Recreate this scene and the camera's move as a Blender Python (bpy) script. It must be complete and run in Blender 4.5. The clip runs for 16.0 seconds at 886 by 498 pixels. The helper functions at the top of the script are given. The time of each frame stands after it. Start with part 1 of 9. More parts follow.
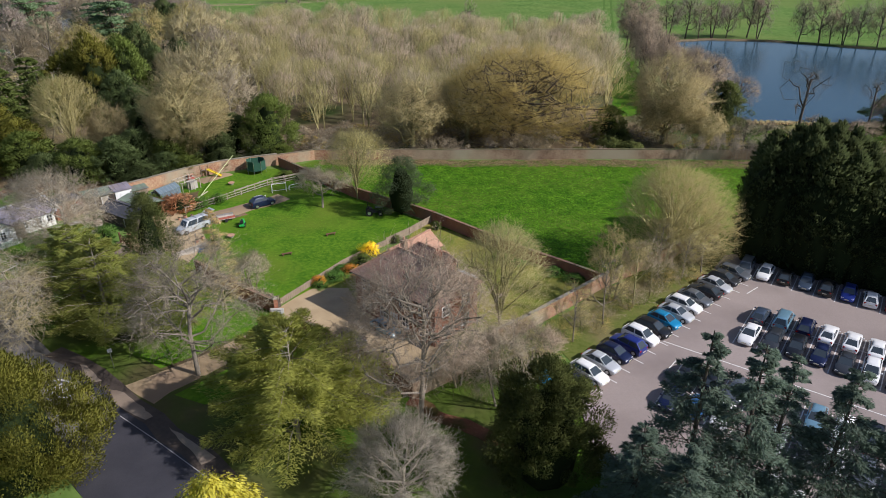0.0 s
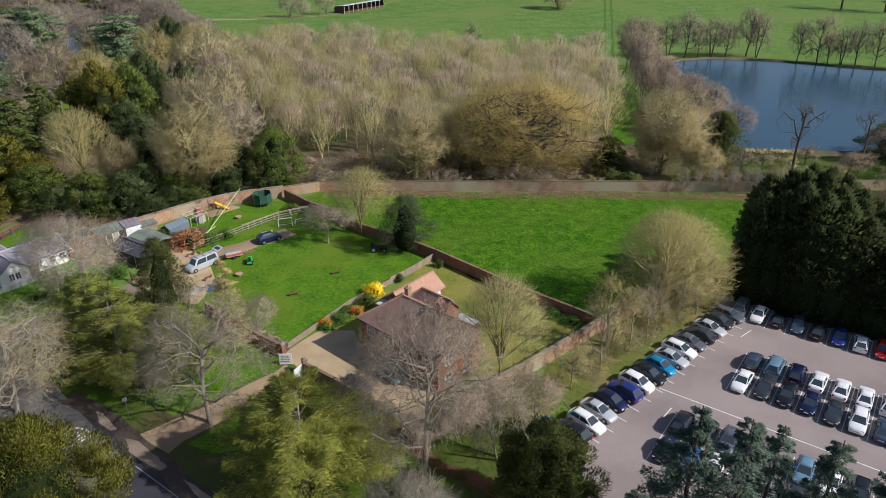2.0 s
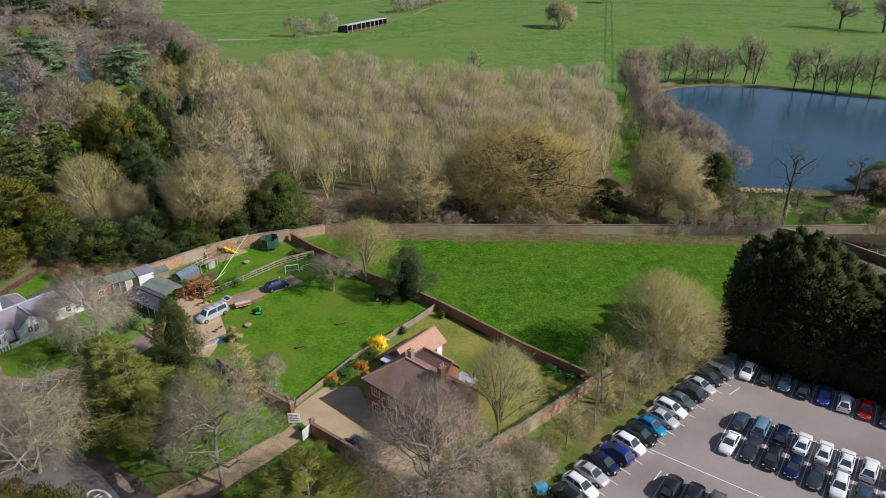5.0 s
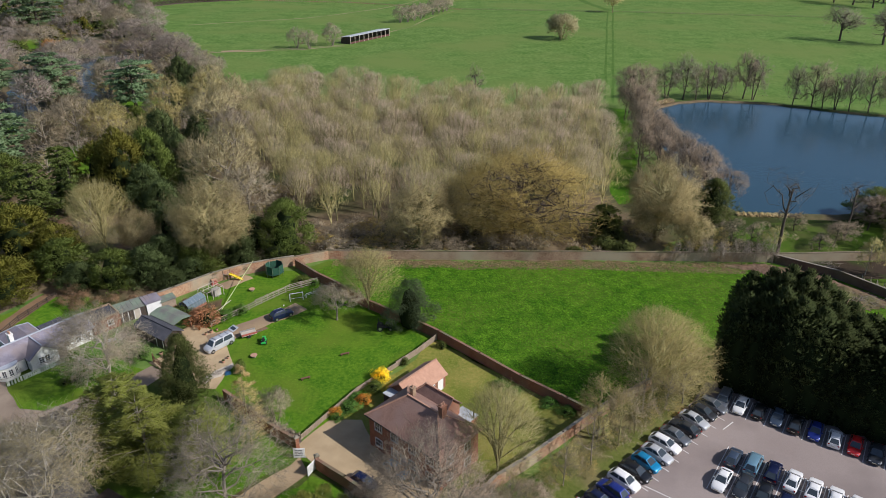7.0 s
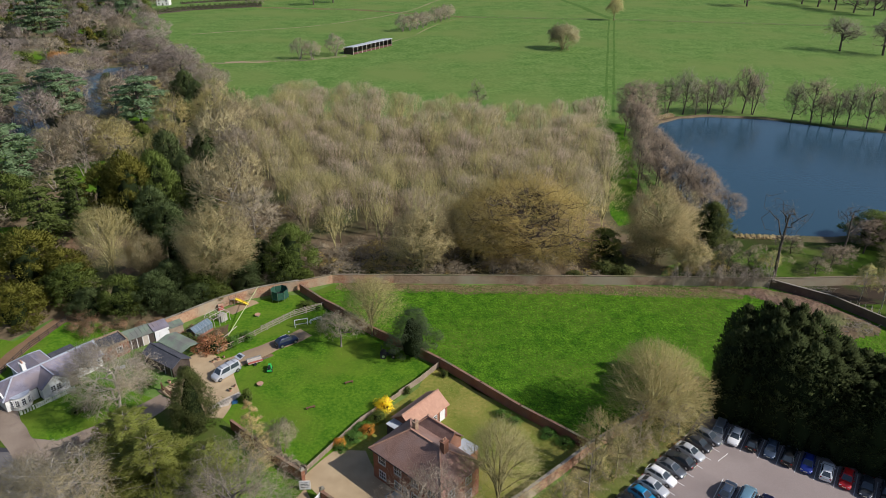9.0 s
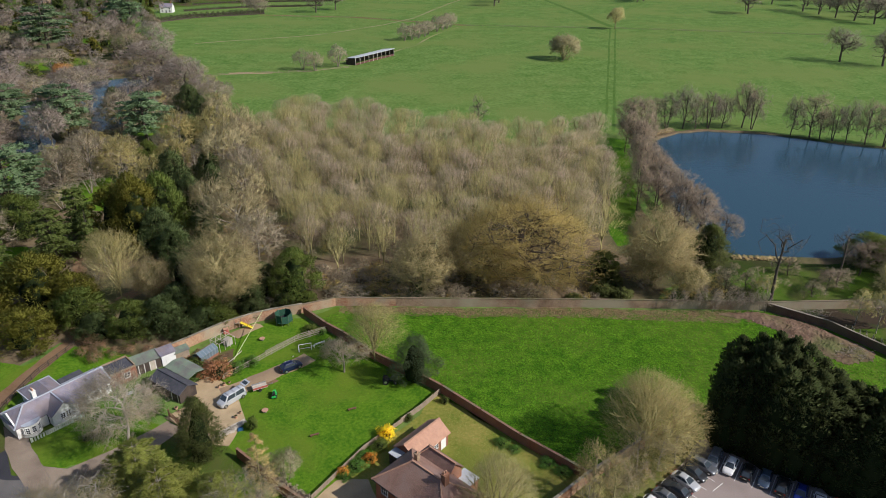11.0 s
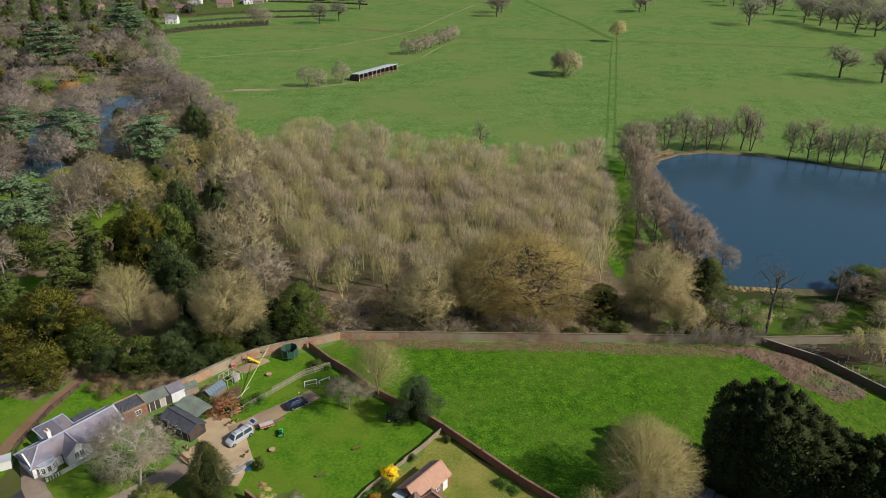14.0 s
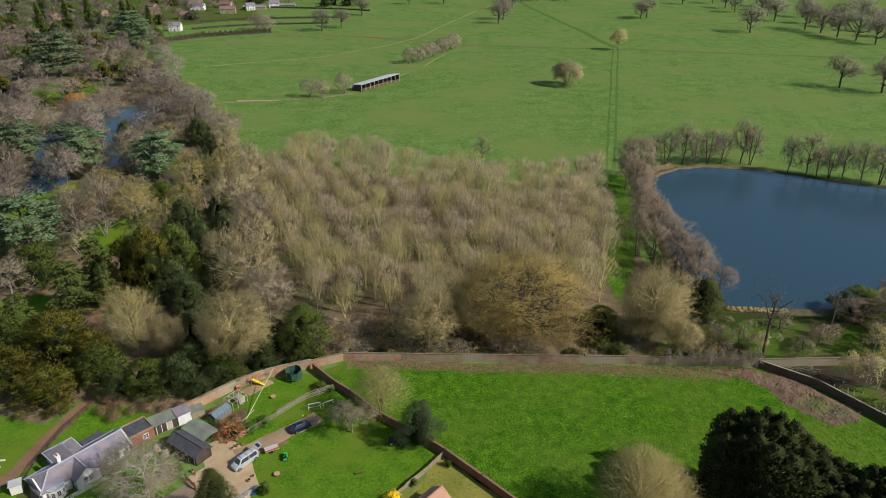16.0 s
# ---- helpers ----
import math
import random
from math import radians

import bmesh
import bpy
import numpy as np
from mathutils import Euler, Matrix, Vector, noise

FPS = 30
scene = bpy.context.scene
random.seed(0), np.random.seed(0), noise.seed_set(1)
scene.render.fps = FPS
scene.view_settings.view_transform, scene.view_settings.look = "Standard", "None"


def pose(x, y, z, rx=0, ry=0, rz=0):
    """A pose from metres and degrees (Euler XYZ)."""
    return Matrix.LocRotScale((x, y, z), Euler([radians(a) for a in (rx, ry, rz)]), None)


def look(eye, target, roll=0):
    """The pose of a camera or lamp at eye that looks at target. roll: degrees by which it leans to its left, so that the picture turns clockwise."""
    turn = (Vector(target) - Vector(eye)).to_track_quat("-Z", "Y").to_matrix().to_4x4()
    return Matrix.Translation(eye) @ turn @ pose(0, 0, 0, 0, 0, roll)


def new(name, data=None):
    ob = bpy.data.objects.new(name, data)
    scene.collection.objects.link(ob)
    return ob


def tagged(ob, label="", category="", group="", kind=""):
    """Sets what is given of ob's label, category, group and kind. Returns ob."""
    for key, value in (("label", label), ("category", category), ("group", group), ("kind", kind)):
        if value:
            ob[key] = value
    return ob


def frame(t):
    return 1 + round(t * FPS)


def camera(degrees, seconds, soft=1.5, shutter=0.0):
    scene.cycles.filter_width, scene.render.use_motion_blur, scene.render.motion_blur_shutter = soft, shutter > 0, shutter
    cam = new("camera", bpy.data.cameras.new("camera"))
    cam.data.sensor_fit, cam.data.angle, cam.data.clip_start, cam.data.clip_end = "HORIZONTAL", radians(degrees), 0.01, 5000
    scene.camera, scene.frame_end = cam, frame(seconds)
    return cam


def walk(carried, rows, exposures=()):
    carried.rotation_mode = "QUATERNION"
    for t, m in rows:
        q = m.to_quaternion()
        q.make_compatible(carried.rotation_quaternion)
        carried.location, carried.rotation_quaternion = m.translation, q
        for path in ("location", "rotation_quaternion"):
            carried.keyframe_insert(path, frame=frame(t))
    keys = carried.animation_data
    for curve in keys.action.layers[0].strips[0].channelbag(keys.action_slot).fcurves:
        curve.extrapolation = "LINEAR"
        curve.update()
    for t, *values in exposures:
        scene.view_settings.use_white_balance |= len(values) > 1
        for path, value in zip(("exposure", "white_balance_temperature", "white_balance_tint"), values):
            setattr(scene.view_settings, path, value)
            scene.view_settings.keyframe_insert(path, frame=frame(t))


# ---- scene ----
cam = camera(65.9, 16.0, soft=0.9)
METRES, EYE, TILT, LEAN, TURN = 46.0, 43.7, -26.4, 0.0, 0.0
ROWS = [
    (0.0, 0.0, 0.0, 0.0, -0.0, 0.0, -0.0),
    (0.5, -0.0016, -0.015, 0.0317, 0.02, 0.01, -0.04),
    (1.0, -0.0035, -0.0296, 0.0618, 0.05, 0.04, -0.05),
    (1.5, -0.004, -0.0447, 0.0915, 0.08, 0.1, -0.07),
    (2.0, -0.0035, -0.0592, 0.1214, 0.12, 0.14, -0.07),
    (2.5, -0.0032, -0.0741, 0.1504, 0.15, 0.19, -0.08),
    (3.0, -0.003, -0.0889, 0.1791, 0.17, 0.23, -0.1),
    (3.5, -0.0026, -0.1034, 0.208, 0.2, 0.26, -0.13),
    (4.0, -0.0027, -0.1184, 0.2368, 0.23, 0.29, -0.16),
    (6.5, -0.0028, -0.19, 0.3787, 0.36, 0.38, -0.33),
    (7.0, -0.0025, -0.2046, 0.4075, 0.4, 0.38, -0.37),
    (7.5, -0.003, -0.2185, 0.4363, 0.43, 0.39, -0.4),
    (8.0, -0.004, -0.2326, 0.4643, 0.46, 0.38, -0.42),
    (8.5, -0.0043, -0.2464, 0.4919, 0.49, 0.38, -0.44),
    (9.0, -0.0035, -0.2601, 0.519, 0.55, 0.38, -0.44),
    (11.5, -0.0023, -0.3244, 0.6523, 0.73, 0.46, -0.53),
    (12.0, -0.0014, -0.3373, 0.6797, 0.78, 0.47, -0.54),
    (12.5, -0.0017, -0.3507, 0.7067, 0.8, 0.48, -0.55),
    (13.0, -0.0016, -0.3644, 0.7341, 0.83, 0.51, -0.56),
    (13.5, -0.0011, -0.3778, 0.7613, 0.87, 0.52, -0.58),
    (14.0, -0.0013, -0.3905, 0.7883, 0.9, 0.54, -0.6),
    (14.5, -0.0013, -0.4042, 0.8154, 0.93, 0.54, -0.62),
    (15.0, -0.0012, -0.4167, 0.8419, 0.97, 0.56, -0.63),
    (15.5, -0.0018, -0.4304, 0.8688, 1.0, 0.57, -0.65),
    (16.0, -0.0011, -0.4436, 0.8959, 1.04, 0.59, -0.66),
]
walk(cam, [(t, pose(0, 0, EYE, TILT, LEAN, TURN) @ pose(METRES * x, METRES * y, METRES * z, 90 + pitch, roll, yaw)) for t, x, y, z, yaw, pitch, roll in ROWS],
     [(0.0, 0.11, 6000, 16), (3.5, 0.04, 6000, 15), (8.0, 0.0, 6040, 15), (12.0, -0.01, 6230, 14), (16.0, -0.06, 6390, 12)])

# ---- light ----
SUN_WAY = Vector((0.94, -0.342, 0.0)).normalized() * math.cos(radians(38)) + Vector((0, 0, math.sin(radians(38))))
world = bpy.data.worlds.new("sky")
scene.world = world
world.use_nodes = True
wt = world.node_tree
sky = wt.nodes.new("ShaderNodeTexSky")
sky.sky_type = "NISHITA"
sky.sun_disc = False
sky.sun_elevation = radians(38)
sky.sun_rotation = math.atan2(0.94, -0.342)
wt.links.new(sky.outputs[0], wt.nodes["Background"].inputs[0])
wt.nodes["Background"].inputs[1].default_value = 0.09
lamp = bpy.data.lights.new("sun", "SUN")
lamp.energy, lamp.angle, lamp.color = 4.55, radians(0.6), (1.0, 0.94, 0.84)
sun = new("sun", lamp)
sun.matrix_world = look(SUN_WAY * 300, (0, 0, 0))
scene.view_settings.exposure = 0.0


# ---- materials ----
def node_mat(name):
    m = bpy.data.materials.new(name)
    m.use_nodes = True
    return m, m.node_tree.nodes, m.node_tree.links, m.node_tree.nodes["Principled BSDF"]


def surface(name, a, b, scale=2.0, fine=20.0, rough=0.85, bump=0.3, metal=0.0, jitter=0.0, island=0.0, space="object", mix2=0.35, spec=0.3, c=None, big=0.02, span=0.18):
    """Two colours mixed by coarse and fine noise, a third by very broad patches; jitter varies things, island varies loose pieces."""
    m, nodes, links, p = node_mat(name)
    if space == "world":
        where = nodes.new("ShaderNodeNewGeometry").outputs["Position"]
    else:
        where = nodes.new("ShaderNodeTexCoord").outputs["Object"]
    n1, n2 = nodes.new("ShaderNodeTexNoise"), nodes.new("ShaderNodeTexNoise")
    for n, s, d in ((n1, scale, 5), (n2, fine, 3)):
        n.inputs["Scale"].default_value, n.inputs["Detail"].default_value = s, d
        links.new(where, n.inputs["Vector"])
    blend = nodes.new("ShaderNodeMix")
    blend.inputs[0].default_value = mix2
    links.new(n1.outputs[0], blend.inputs[2])
    links.new(n2.outputs[0], blend.inputs[3])
    spread = nodes.new("ShaderNodeMapRange")
    spread.inputs[1].default_value, spread.inputs[2].default_value = 0.5 - span, 0.5 + span
    links.new(blend.outputs[0], spread.inputs[0])
    col = nodes.new("ShaderNodeMix")
    col.data_type = "RGBA"
    links.new(spread.outputs[0], col.inputs[0])
    col.inputs[6].default_value, col.inputs[7].default_value = (*a, 1), (*b, 1)
    out = col.outputs[2]
    if c:
        n3 = nodes.new("ShaderNodeTexNoise")
        n3.inputs["Scale"].default_value, n3.inputs["Detail"].default_value = big, 4
        links.new(where, n3.inputs["Vector"])
        r3 = nodes.new("ShaderNodeMapRange")
        r3.inputs[1].default_value, r3.inputs[2].default_value = 0.45, 0.65
        links.new(n3.outputs[0], r3.inputs[0])
        third = nodes.new("ShaderNodeMix")
        third.data_type = "RGBA"
        links.new(r3.outputs[0], third.inputs[0])
        links.new(out, third.inputs[6])
        third.inputs[7].default_value = (*c, 1)
        out = third.outputs[2]
    if jitter or island:
        hsv = nodes.new("ShaderNodeHueSaturation")
        links.new(out, hsv.inputs["Color"])
        total = None
        for amount, source in ((jitter, nodes.new("ShaderNodeObjectInfo").outputs["Random"]), (island, nodes.new("ShaderNodeNewGeometry").outputs["Random Per Island"])):
            if not amount:
                continue
            rng_node = nodes.new("ShaderNodeMapRange")
            rng_node.inputs[3].default_value, rng_node.inputs[4].default_value = 1 - amount, 1 + amount
            links.new(source, rng_node.inputs[0])
            if total is None:
                total = rng_node.outputs[0]
            else:
                times = nodes.new("ShaderNodeMath")
                times.operation = "MULTIPLY"
                links.new(total, times.inputs[0])
                links.new(rng_node.outputs[0], times.inputs[1])
                total = times.outputs[0]
        links.new(total, hsv.inputs["Value"])
        if jitter:
            hue = nodes.new("ShaderNodeMapRange")
            hue.inputs[3].default_value, hue.inputs[4].default_value = 0.5 - 0.05 * jitter, 0.5 + 0.05 * jitter
            links.new(nodes.new("ShaderNodeObjectInfo").outputs["Random"], hue.inputs[0])
            links.new(hue.outputs[0], hsv.inputs["Hue"])
        out = hsv.outputs[0]
    links.new(out, p.inputs["Base Color"])
    p.inputs["Roughness"].default_value = rough
    p.inputs["Metallic"].default_value = metal
    p.inputs["Specular IOR Level"].default_value = spec
    if bump:
        bn = nodes.new("ShaderNodeBump")
        bn.inputs["Strength"].default_value = bump
        bn.inputs["Distance"].default_value = 0.1
        links.new(blend.outputs[0], bn.inputs["Height"])
        links.new(bn.outputs[0], p.inputs["Normal"])
    return m


# the default tint is lifted to blue-grey to stand for reflected sky
def glass_dark(name, tint=(0.045, 0.058, 0.07)):
    m, nodes, links, p = node_mat(name)
    p.inputs["Base Color"].default_value = (*tint, 1)
    p.inputs["Roughness"].default_value = 0.06
    p.inputs["Specular IOR Level"].default_value = 0.6
    return m


def paint(name, colour, metal=0.2, rough=0.3):
    m = surface(name, colour, tuple(min(1, v * 1.06 + 0.002) for v in colour), 1.5, 30, rough, 0.0, metal, spec=0.5)
    m.node_tree.nodes["Principled BSDF"].inputs["Coat Weight"].default_value = 0.6
    m.node_tree.nodes["Principled BSDF"].inputs["Coat Roughness"].default_value = 0.08
    return m


W = "world"
PASTURE = surface("pasture_grass", (0.074, 0.152, 0.026), (0.155, 0.238, 0.060), 0.11, 0.55, 0.95, 0.8, space=W, c=(0.148, 0.206, 0.052), big=0.02, mix2=0.55, spec=0.08, span=0.12)
PASTURE_PALE = surface("pale_pasture_band", (0.085, 0.162, 0.030), (0.158, 0.240, 0.061), 0.10, 0.8, 0.95, 0.6, space=W, c=(0.150, 0.208, 0.053), big=0.02, mix2=0.5, spec=0.08, span=0.14)
LUSH = surface("lush_grass", (0.025, 0.086, 0.003), (0.092, 0.200, 0.010), 0.45, 1.9, 0.9, 1.0, space=W, c=(0.105, 0.165, 0.018), big=0.045, mix2=0.55, spec=0.1, span=0.11)
LAWN = surface("mown_lawn", (0.046, 0.130, 0.006), (0.118, 0.225, 0.013), 0.30, 1.8, 0.9, 0.9, space=W, c=(0.125, 0.188, 0.018), big=0.08, mix2=0.55, spec=0.1, span=0.12)
DRY = surface("dry_garden_grass", (0.125, 0.172, 0.02), (0.31, 0.265, 0.07), 0.16, 1.8, 0.95, 0.6, space=W, c=(0.085, 0.14, 0.012), big=0.06, mix2=0.45, spec=0.1, span=0.15)
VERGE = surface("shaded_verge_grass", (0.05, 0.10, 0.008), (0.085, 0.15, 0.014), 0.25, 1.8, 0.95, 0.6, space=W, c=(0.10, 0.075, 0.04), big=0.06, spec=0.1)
BANK = surface("rough_bank_grass", (0.085, 0.115, 0.02), (0.165, 0.175, 0.05), 0.3, 1.8, 0.95, 0.7, space=W, c=(0.21, 0.165, 0.085), big=0.12, mix2=0.55, spec=0.1)
LITTER = surface("woodland_floor", (0.105, 0.078, 0.047), (0.235, 0.178, 0.105), 0.3, 1.5, 0.97, 0.9, space=W, c=(0.05, 0.075, 0.02), big=0.05, spec=0.1)
# rough grass with the shade of trees put into its dark colour
ROUGH = surface("rough_grass_shade_dark", (0.024, 0.046, 0.007), (0.045, 0.075, 0.013), 0.22, 1.5, 0.95, 0.8, space=W, c=(0.06, 0.046, 0.026), big=0.07, mix2=0.6, spec=0.08)
PATH = surface("faint_worn_grass", (0.20, 0.20, 0.085), (0.30, 0.27, 0.14), 0.1, 1.2, 0.95, 0.3, space=W, c=(0.13, 0.19, 0.05), big=0.04, mix2=0.7, spec=0.1)
STRIPE = surface("track_grass", (0.058, 0.125, 0.018), (0.10, 0.175, 0.034), 0.2, 2, 0.95, 0.4, space=W, spec=0.1)
MUD = surface("bare_earth", (0.17, 0.10, 0.055), (0.26, 0.17, 0.10), 0.3, 2.2, 0.95, 0.8, space=W, spec=0.15)
# reddish earth, darkened further for cloud shade over the field corner
HEAP_EARTH = surface("heaped_reddish_earth", (0.09, 0.054, 0.035), (0.25, 0.168, 0.115), 0.5, 2.2, 0.95, 1.0, space=W, c=(0.11, 0.12, 0.045), big=0.12, mix2=0.4, spec=0.1)
RUBBLE = surface("pinkish_rubble", (0.26, 0.18, 0.13), (0.40, 0.31, 0.24), 1.2, 8, 0.95, 0.4, jitter=0.1)
FOOT = surface("patchy_earth_and_grass", (0.11, 0.08, 0.04), (0.19, 0.14, 0.072), 0.6, 2.5, 0.95, 0.9, space=W, c=(0.06, 0.12, 0.012), big=0.4, mix2=0.8, spec=0.1)
RUSSET = surface("russet_fallen_leaves", (0.13, 0.055, 0.034), (0.24, 0.115, 0.07), 0.8, 5, 0.95, 0.9, space=W, c=(0.07, 0.06, 0.02), big=0.4, spec=0.1)
MUD_PLOT = surface("dug_brown_earth", (0.085, 0.055, 0.032), (0.17, 0.12, 0.072), 0.8, 4, 0.95, 0.9, space=W, c=(0.11, 0.12, 0.03), big=0.4, spec=0.1)
MUD_DARK = surface("dark_brown_earth", (0.036, 0.028, 0.018), (0.07, 0.05, 0.034), 0.3, 2.2, 0.95, 0.8, space=W, c=(0.04, 0.06, 0.015), big=0.15, mix2=0.5, spec=0.1)
TRODDEN = surface("trodden_brownish_grass", (0.16, 0.125, 0.045), (0.21, 0.185, 0.07), 0.15, 1.5, 0.95, 0.4, space=W, c=(0.13, 0.19, 0.045), big=0.06, spec=0.1)
SANDY = surface("sandy_track", (0.34, 0.245, 0.14), (0.45, 0.34, 0.205), 0.3, 3.5, 0.95, 0.3, space=W, c=(0.28, 0.20, 0.13), big=0.15, spec=0.15)
GRAVEL = surface("gravel", (0.37, 0.275, 0.16), (0.50, 0.385, 0.235), 0.4, 14, 0.95, 0.5, space=W, spec=0.15)
TARMAC = surface("pinkish_tarmac", (0.275, 0.225, 0.205), (0.345, 0.29, 0.265), 0.10, 6, 0.9, 0.25, space=W, c=(0.235, 0.195, 0.18), big=0.09, spec=0.25)
# dark tone holds damp and tree shade; the dry one is its lit copy
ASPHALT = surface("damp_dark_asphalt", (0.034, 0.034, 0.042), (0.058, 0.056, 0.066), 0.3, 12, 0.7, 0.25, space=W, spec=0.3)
ASPHALT_DRY_LIT = surface("dry_lit_grey_asphalt", (0.11, 0.104, 0.10), (0.165, 0.155, 0.148), 0.3, 12, 0.88, 0.25, space=W, c=(0.20, 0.175, 0.15), big=0.12, spec=0.25)
WET = surface("damp_verge_earth", (0.055, 0.042, 0.036), (0.10, 0.078, 0.06), 0.5, 3, 0.75, 0.4, space=W, spec=0.3)
LANE = surface("worn_lane", (0.26, 0.205, 0.155), (0.36, 0.29, 0.22), 0.4, 6, 0.92, 0.3, space=W, c=(0.21, 0.16, 0.12), big=0.2, spec=0.2)
ROAD_LINE = surface("worn_road_marking", (0.30, 0.29, 0.28), (0.46, 0.45, 0.43), 1.5, 12, 0.8, 0.1, space=W)
WHITE_LINE = surface("road_marking_white", (0.62, 0.6, 0.57), (0.75, 0.74, 0.71), 1.5, 12, 0.8, 0.1, space=W)
BRICK_RED = surface("old_red_brick", (0.22, 0.085, 0.05), (0.35, 0.155, 0.09), 1.1, 9, 0.93, 0.5, space=W, c=(0.27, 0.14, 0.09), big=0.35)
BRICK_PALE = surface("weathered_pale_brick", (0.20, 0.125, 0.08), (0.37, 0.275, 0.18), 0.45, 3, 0.95, 0.5, space=W, c=(0.33, 0.29, 0.20), big=0.10, span=0.14)
BRICK_SAND = surface("sandy_orange_brick", (0.28, 0.12, 0.07), (0.50, 0.34, 0.21), 0.5, 4, 0.95, 0.5, space=W, c=(0.36, 0.30, 0.21), big=0.22, mix2=0.5, span=0.13)
# mossy brown brick, its tone lowered for shade on the corner wall
BRICK_BROWN = surface("mossy_shade_toned_brick", (0.10, 0.064, 0.045), (0.18, 0.12, 0.085), 0.6, 7, 0.95, 0.5, space=W, c=(0.13, 0.12, 0.07), big=0.15)
COPING = surface("stone_coping", (0.24, 0.21, 0.165), (0.36, 0.32, 0.255), 1.0, 9, 0.95, 0.4, space=W, c=(0.17, 0.155, 0.11), big=0.3)
COPING_OLD = surface("mossy_old_brick_coping", (0.16, 0.125, 0.085), (0.27, 0.21, 0.15), 0.8, 6, 0.95, 0.5, space=W, c=(0.13, 0.13, 0.06), big=0.25)
COPING_DARK = surface("dark_brick_coping", (0.20, 0.11, 0.075), (0.30, 0.18, 0.12), 1.0, 9, 0.95, 0.4, space=W, c=(0.16, 0.15, 0.09), big=0.4)
TILE_RED = surface("clay_roof_tile", (0.20, 0.115, 0.088), (0.36, 0.22, 0.165), 0.9, 7, 0.88, 0.8, space=W, c=(0.29, 0.19, 0.155), big=0.35, mix2=0.6)
TILE_PINK = surface("pinkish_clay_tile", (0.40, 0.22, 0.15), (0.52, 0.31, 0.21), 1.4, 11, 0.88, 0.5, space=W)
TILE_BROWN = surface("brown_roof_tile", (0.16, 0.098, 0.082), (0.29, 0.185, 0.15), 0.9, 7, 0.88, 0.8, space=W)
SLATE = surface("purple_grey_slate", (0.145, 0.135, 0.17), (0.30, 0.275, 0.32), 0.7, 7, 0.7, 0.5, space=W, c=(0.25, 0.21, 0.215), big=0.4, spec=0.4)
LEAD = surface("lead_flashing", (0.36, 0.39, 0.44), (0.50, 0.53, 0.58), 1.5, 12, 0.6, 0.2, space=W)
RENDER_WHITE = surface("white_render", (0.70, 0.69, 0.64), (0.80, 0.79, 0.75), 1.0, 10, 0.85, 0.15, space=W)
WHITE_PAINT = surface("white_paint", (0.72, 0.72, 0.70), (0.82, 0.82, 0.80), 2, 20, 0.6, 0.1)
FELT_DARK = surface("dark_roofing_felt", (0.055, 0.058, 0.068), (0.10, 0.10, 0.115), 1.0, 8, 0.9, 0.3, space=W)
ROOF_GREEN = surface("green_corrugated_sheet", (0.15, 0.195, 0.145), (0.235, 0.28, 0.205), 0.8, 8, 0.7, 0.3, space=W, c=(0.17, 0.17, 0.15), big=0.5)
SHEET_GREY = surface("pale_sheet_roof", (0.42, 0.44, 0.46), (0.55, 0.57, 0.58), 0.5, 6, 0.6, 0.2, space=W)
TIMBER = surface("weathered_timber", (0.24, 0.185, 0.13), (0.36, 0.29, 0.215), 1.2, 12, 0.9, 0.4)
PALE_GREEN = surface("pale_green_grey_paint", (0.40, 0.44, 0.36), (0.52, 0.56, 0.47), 2, 20, 0.7, 0.1)
TIMBER_PALE = surface("silvered_timber", (0.42, 0.37, 0.30), (0.56, 0.50, 0.42), 1.2, 12, 0.9, 0.4)
TIMBER_SILVER = surface("dull_silvered_timber", (0.30, 0.255, 0.19), (0.42, 0.365, 0.285), 1.2, 12, 0.9, 0.4)
TIMBER_DARK = surface("dark_stained_timber", (0.045, 0.035, 0.03), (0.09, 0.07, 0.055), 1.2, 12, 0.85, 0.3)
TIMBER_BROWN = surface("brown_stained_timber", (0.14, 0.075, 0.045), (0.20, 0.11, 0.065), 1.2, 12, 0.85, 0.3)
STONE = surface("grey_stone", (0.33, 0.30, 0.26), (0.45, 0.42, 0.37), 1.2, 10, 0.92, 0.4)
BLACK = surface("black_rubber", (0.018, 0.018, 0.019), (0.035, 0.035, 0.036), 4, 30, 0.8, 0.1)
METAL = surface("brushed_metal", (0.45, 0.46, 0.48), (0.60, 0.61, 0.62), 4, 40, 0.35, 0.05, metal=0.9)
NETTING = surface("green_netting", (0.02, 0.07, 0.045), (0.035, 0.105, 0.065), 3, 20, 0.9, 0.2)
YELLOW = surface("yellow_plastic", (0.70, 0.52, 0.03), (0.78, 0.60, 0.06), 2, 20, 0.45, 0.05)
GREEN_PLASTIC = surface("bright_green_plastic", (0.03, 0.42, 0.07), (0.05, 0.50, 0.10), 2, 20, 0.4, 0.05)
BLUE_PLASTIC = surface("bright_blue_plastic", (0.02, 0.30, 0.65), (0.03, 0.36, 0.74), 2, 20, 0.5, 0.05)
RED_PAINT = surface("faded_red_paint", (0.34, 0.09, 0.07), (0.42, 0.13, 0.10), 2, 20, 0.6, 0.1)
LIME_PAINT = surface("pale_lime_paint", (0.50, 0.56, 0.26), (0.58, 0.63, 0.33), 2, 20, 0.6, 0.1)
BARRIER = surface("dark_red_barrier", (0.10, 0.045, 0.04), (0.15, 0.07, 0.06), 2, 20, 0.7, 0.1)
CAR_GLASS = glass_dark("sky_toned_car_glass")
WINDOW_GLASS = glass_dark("window_glass", (0.03, 0.035, 0.04))
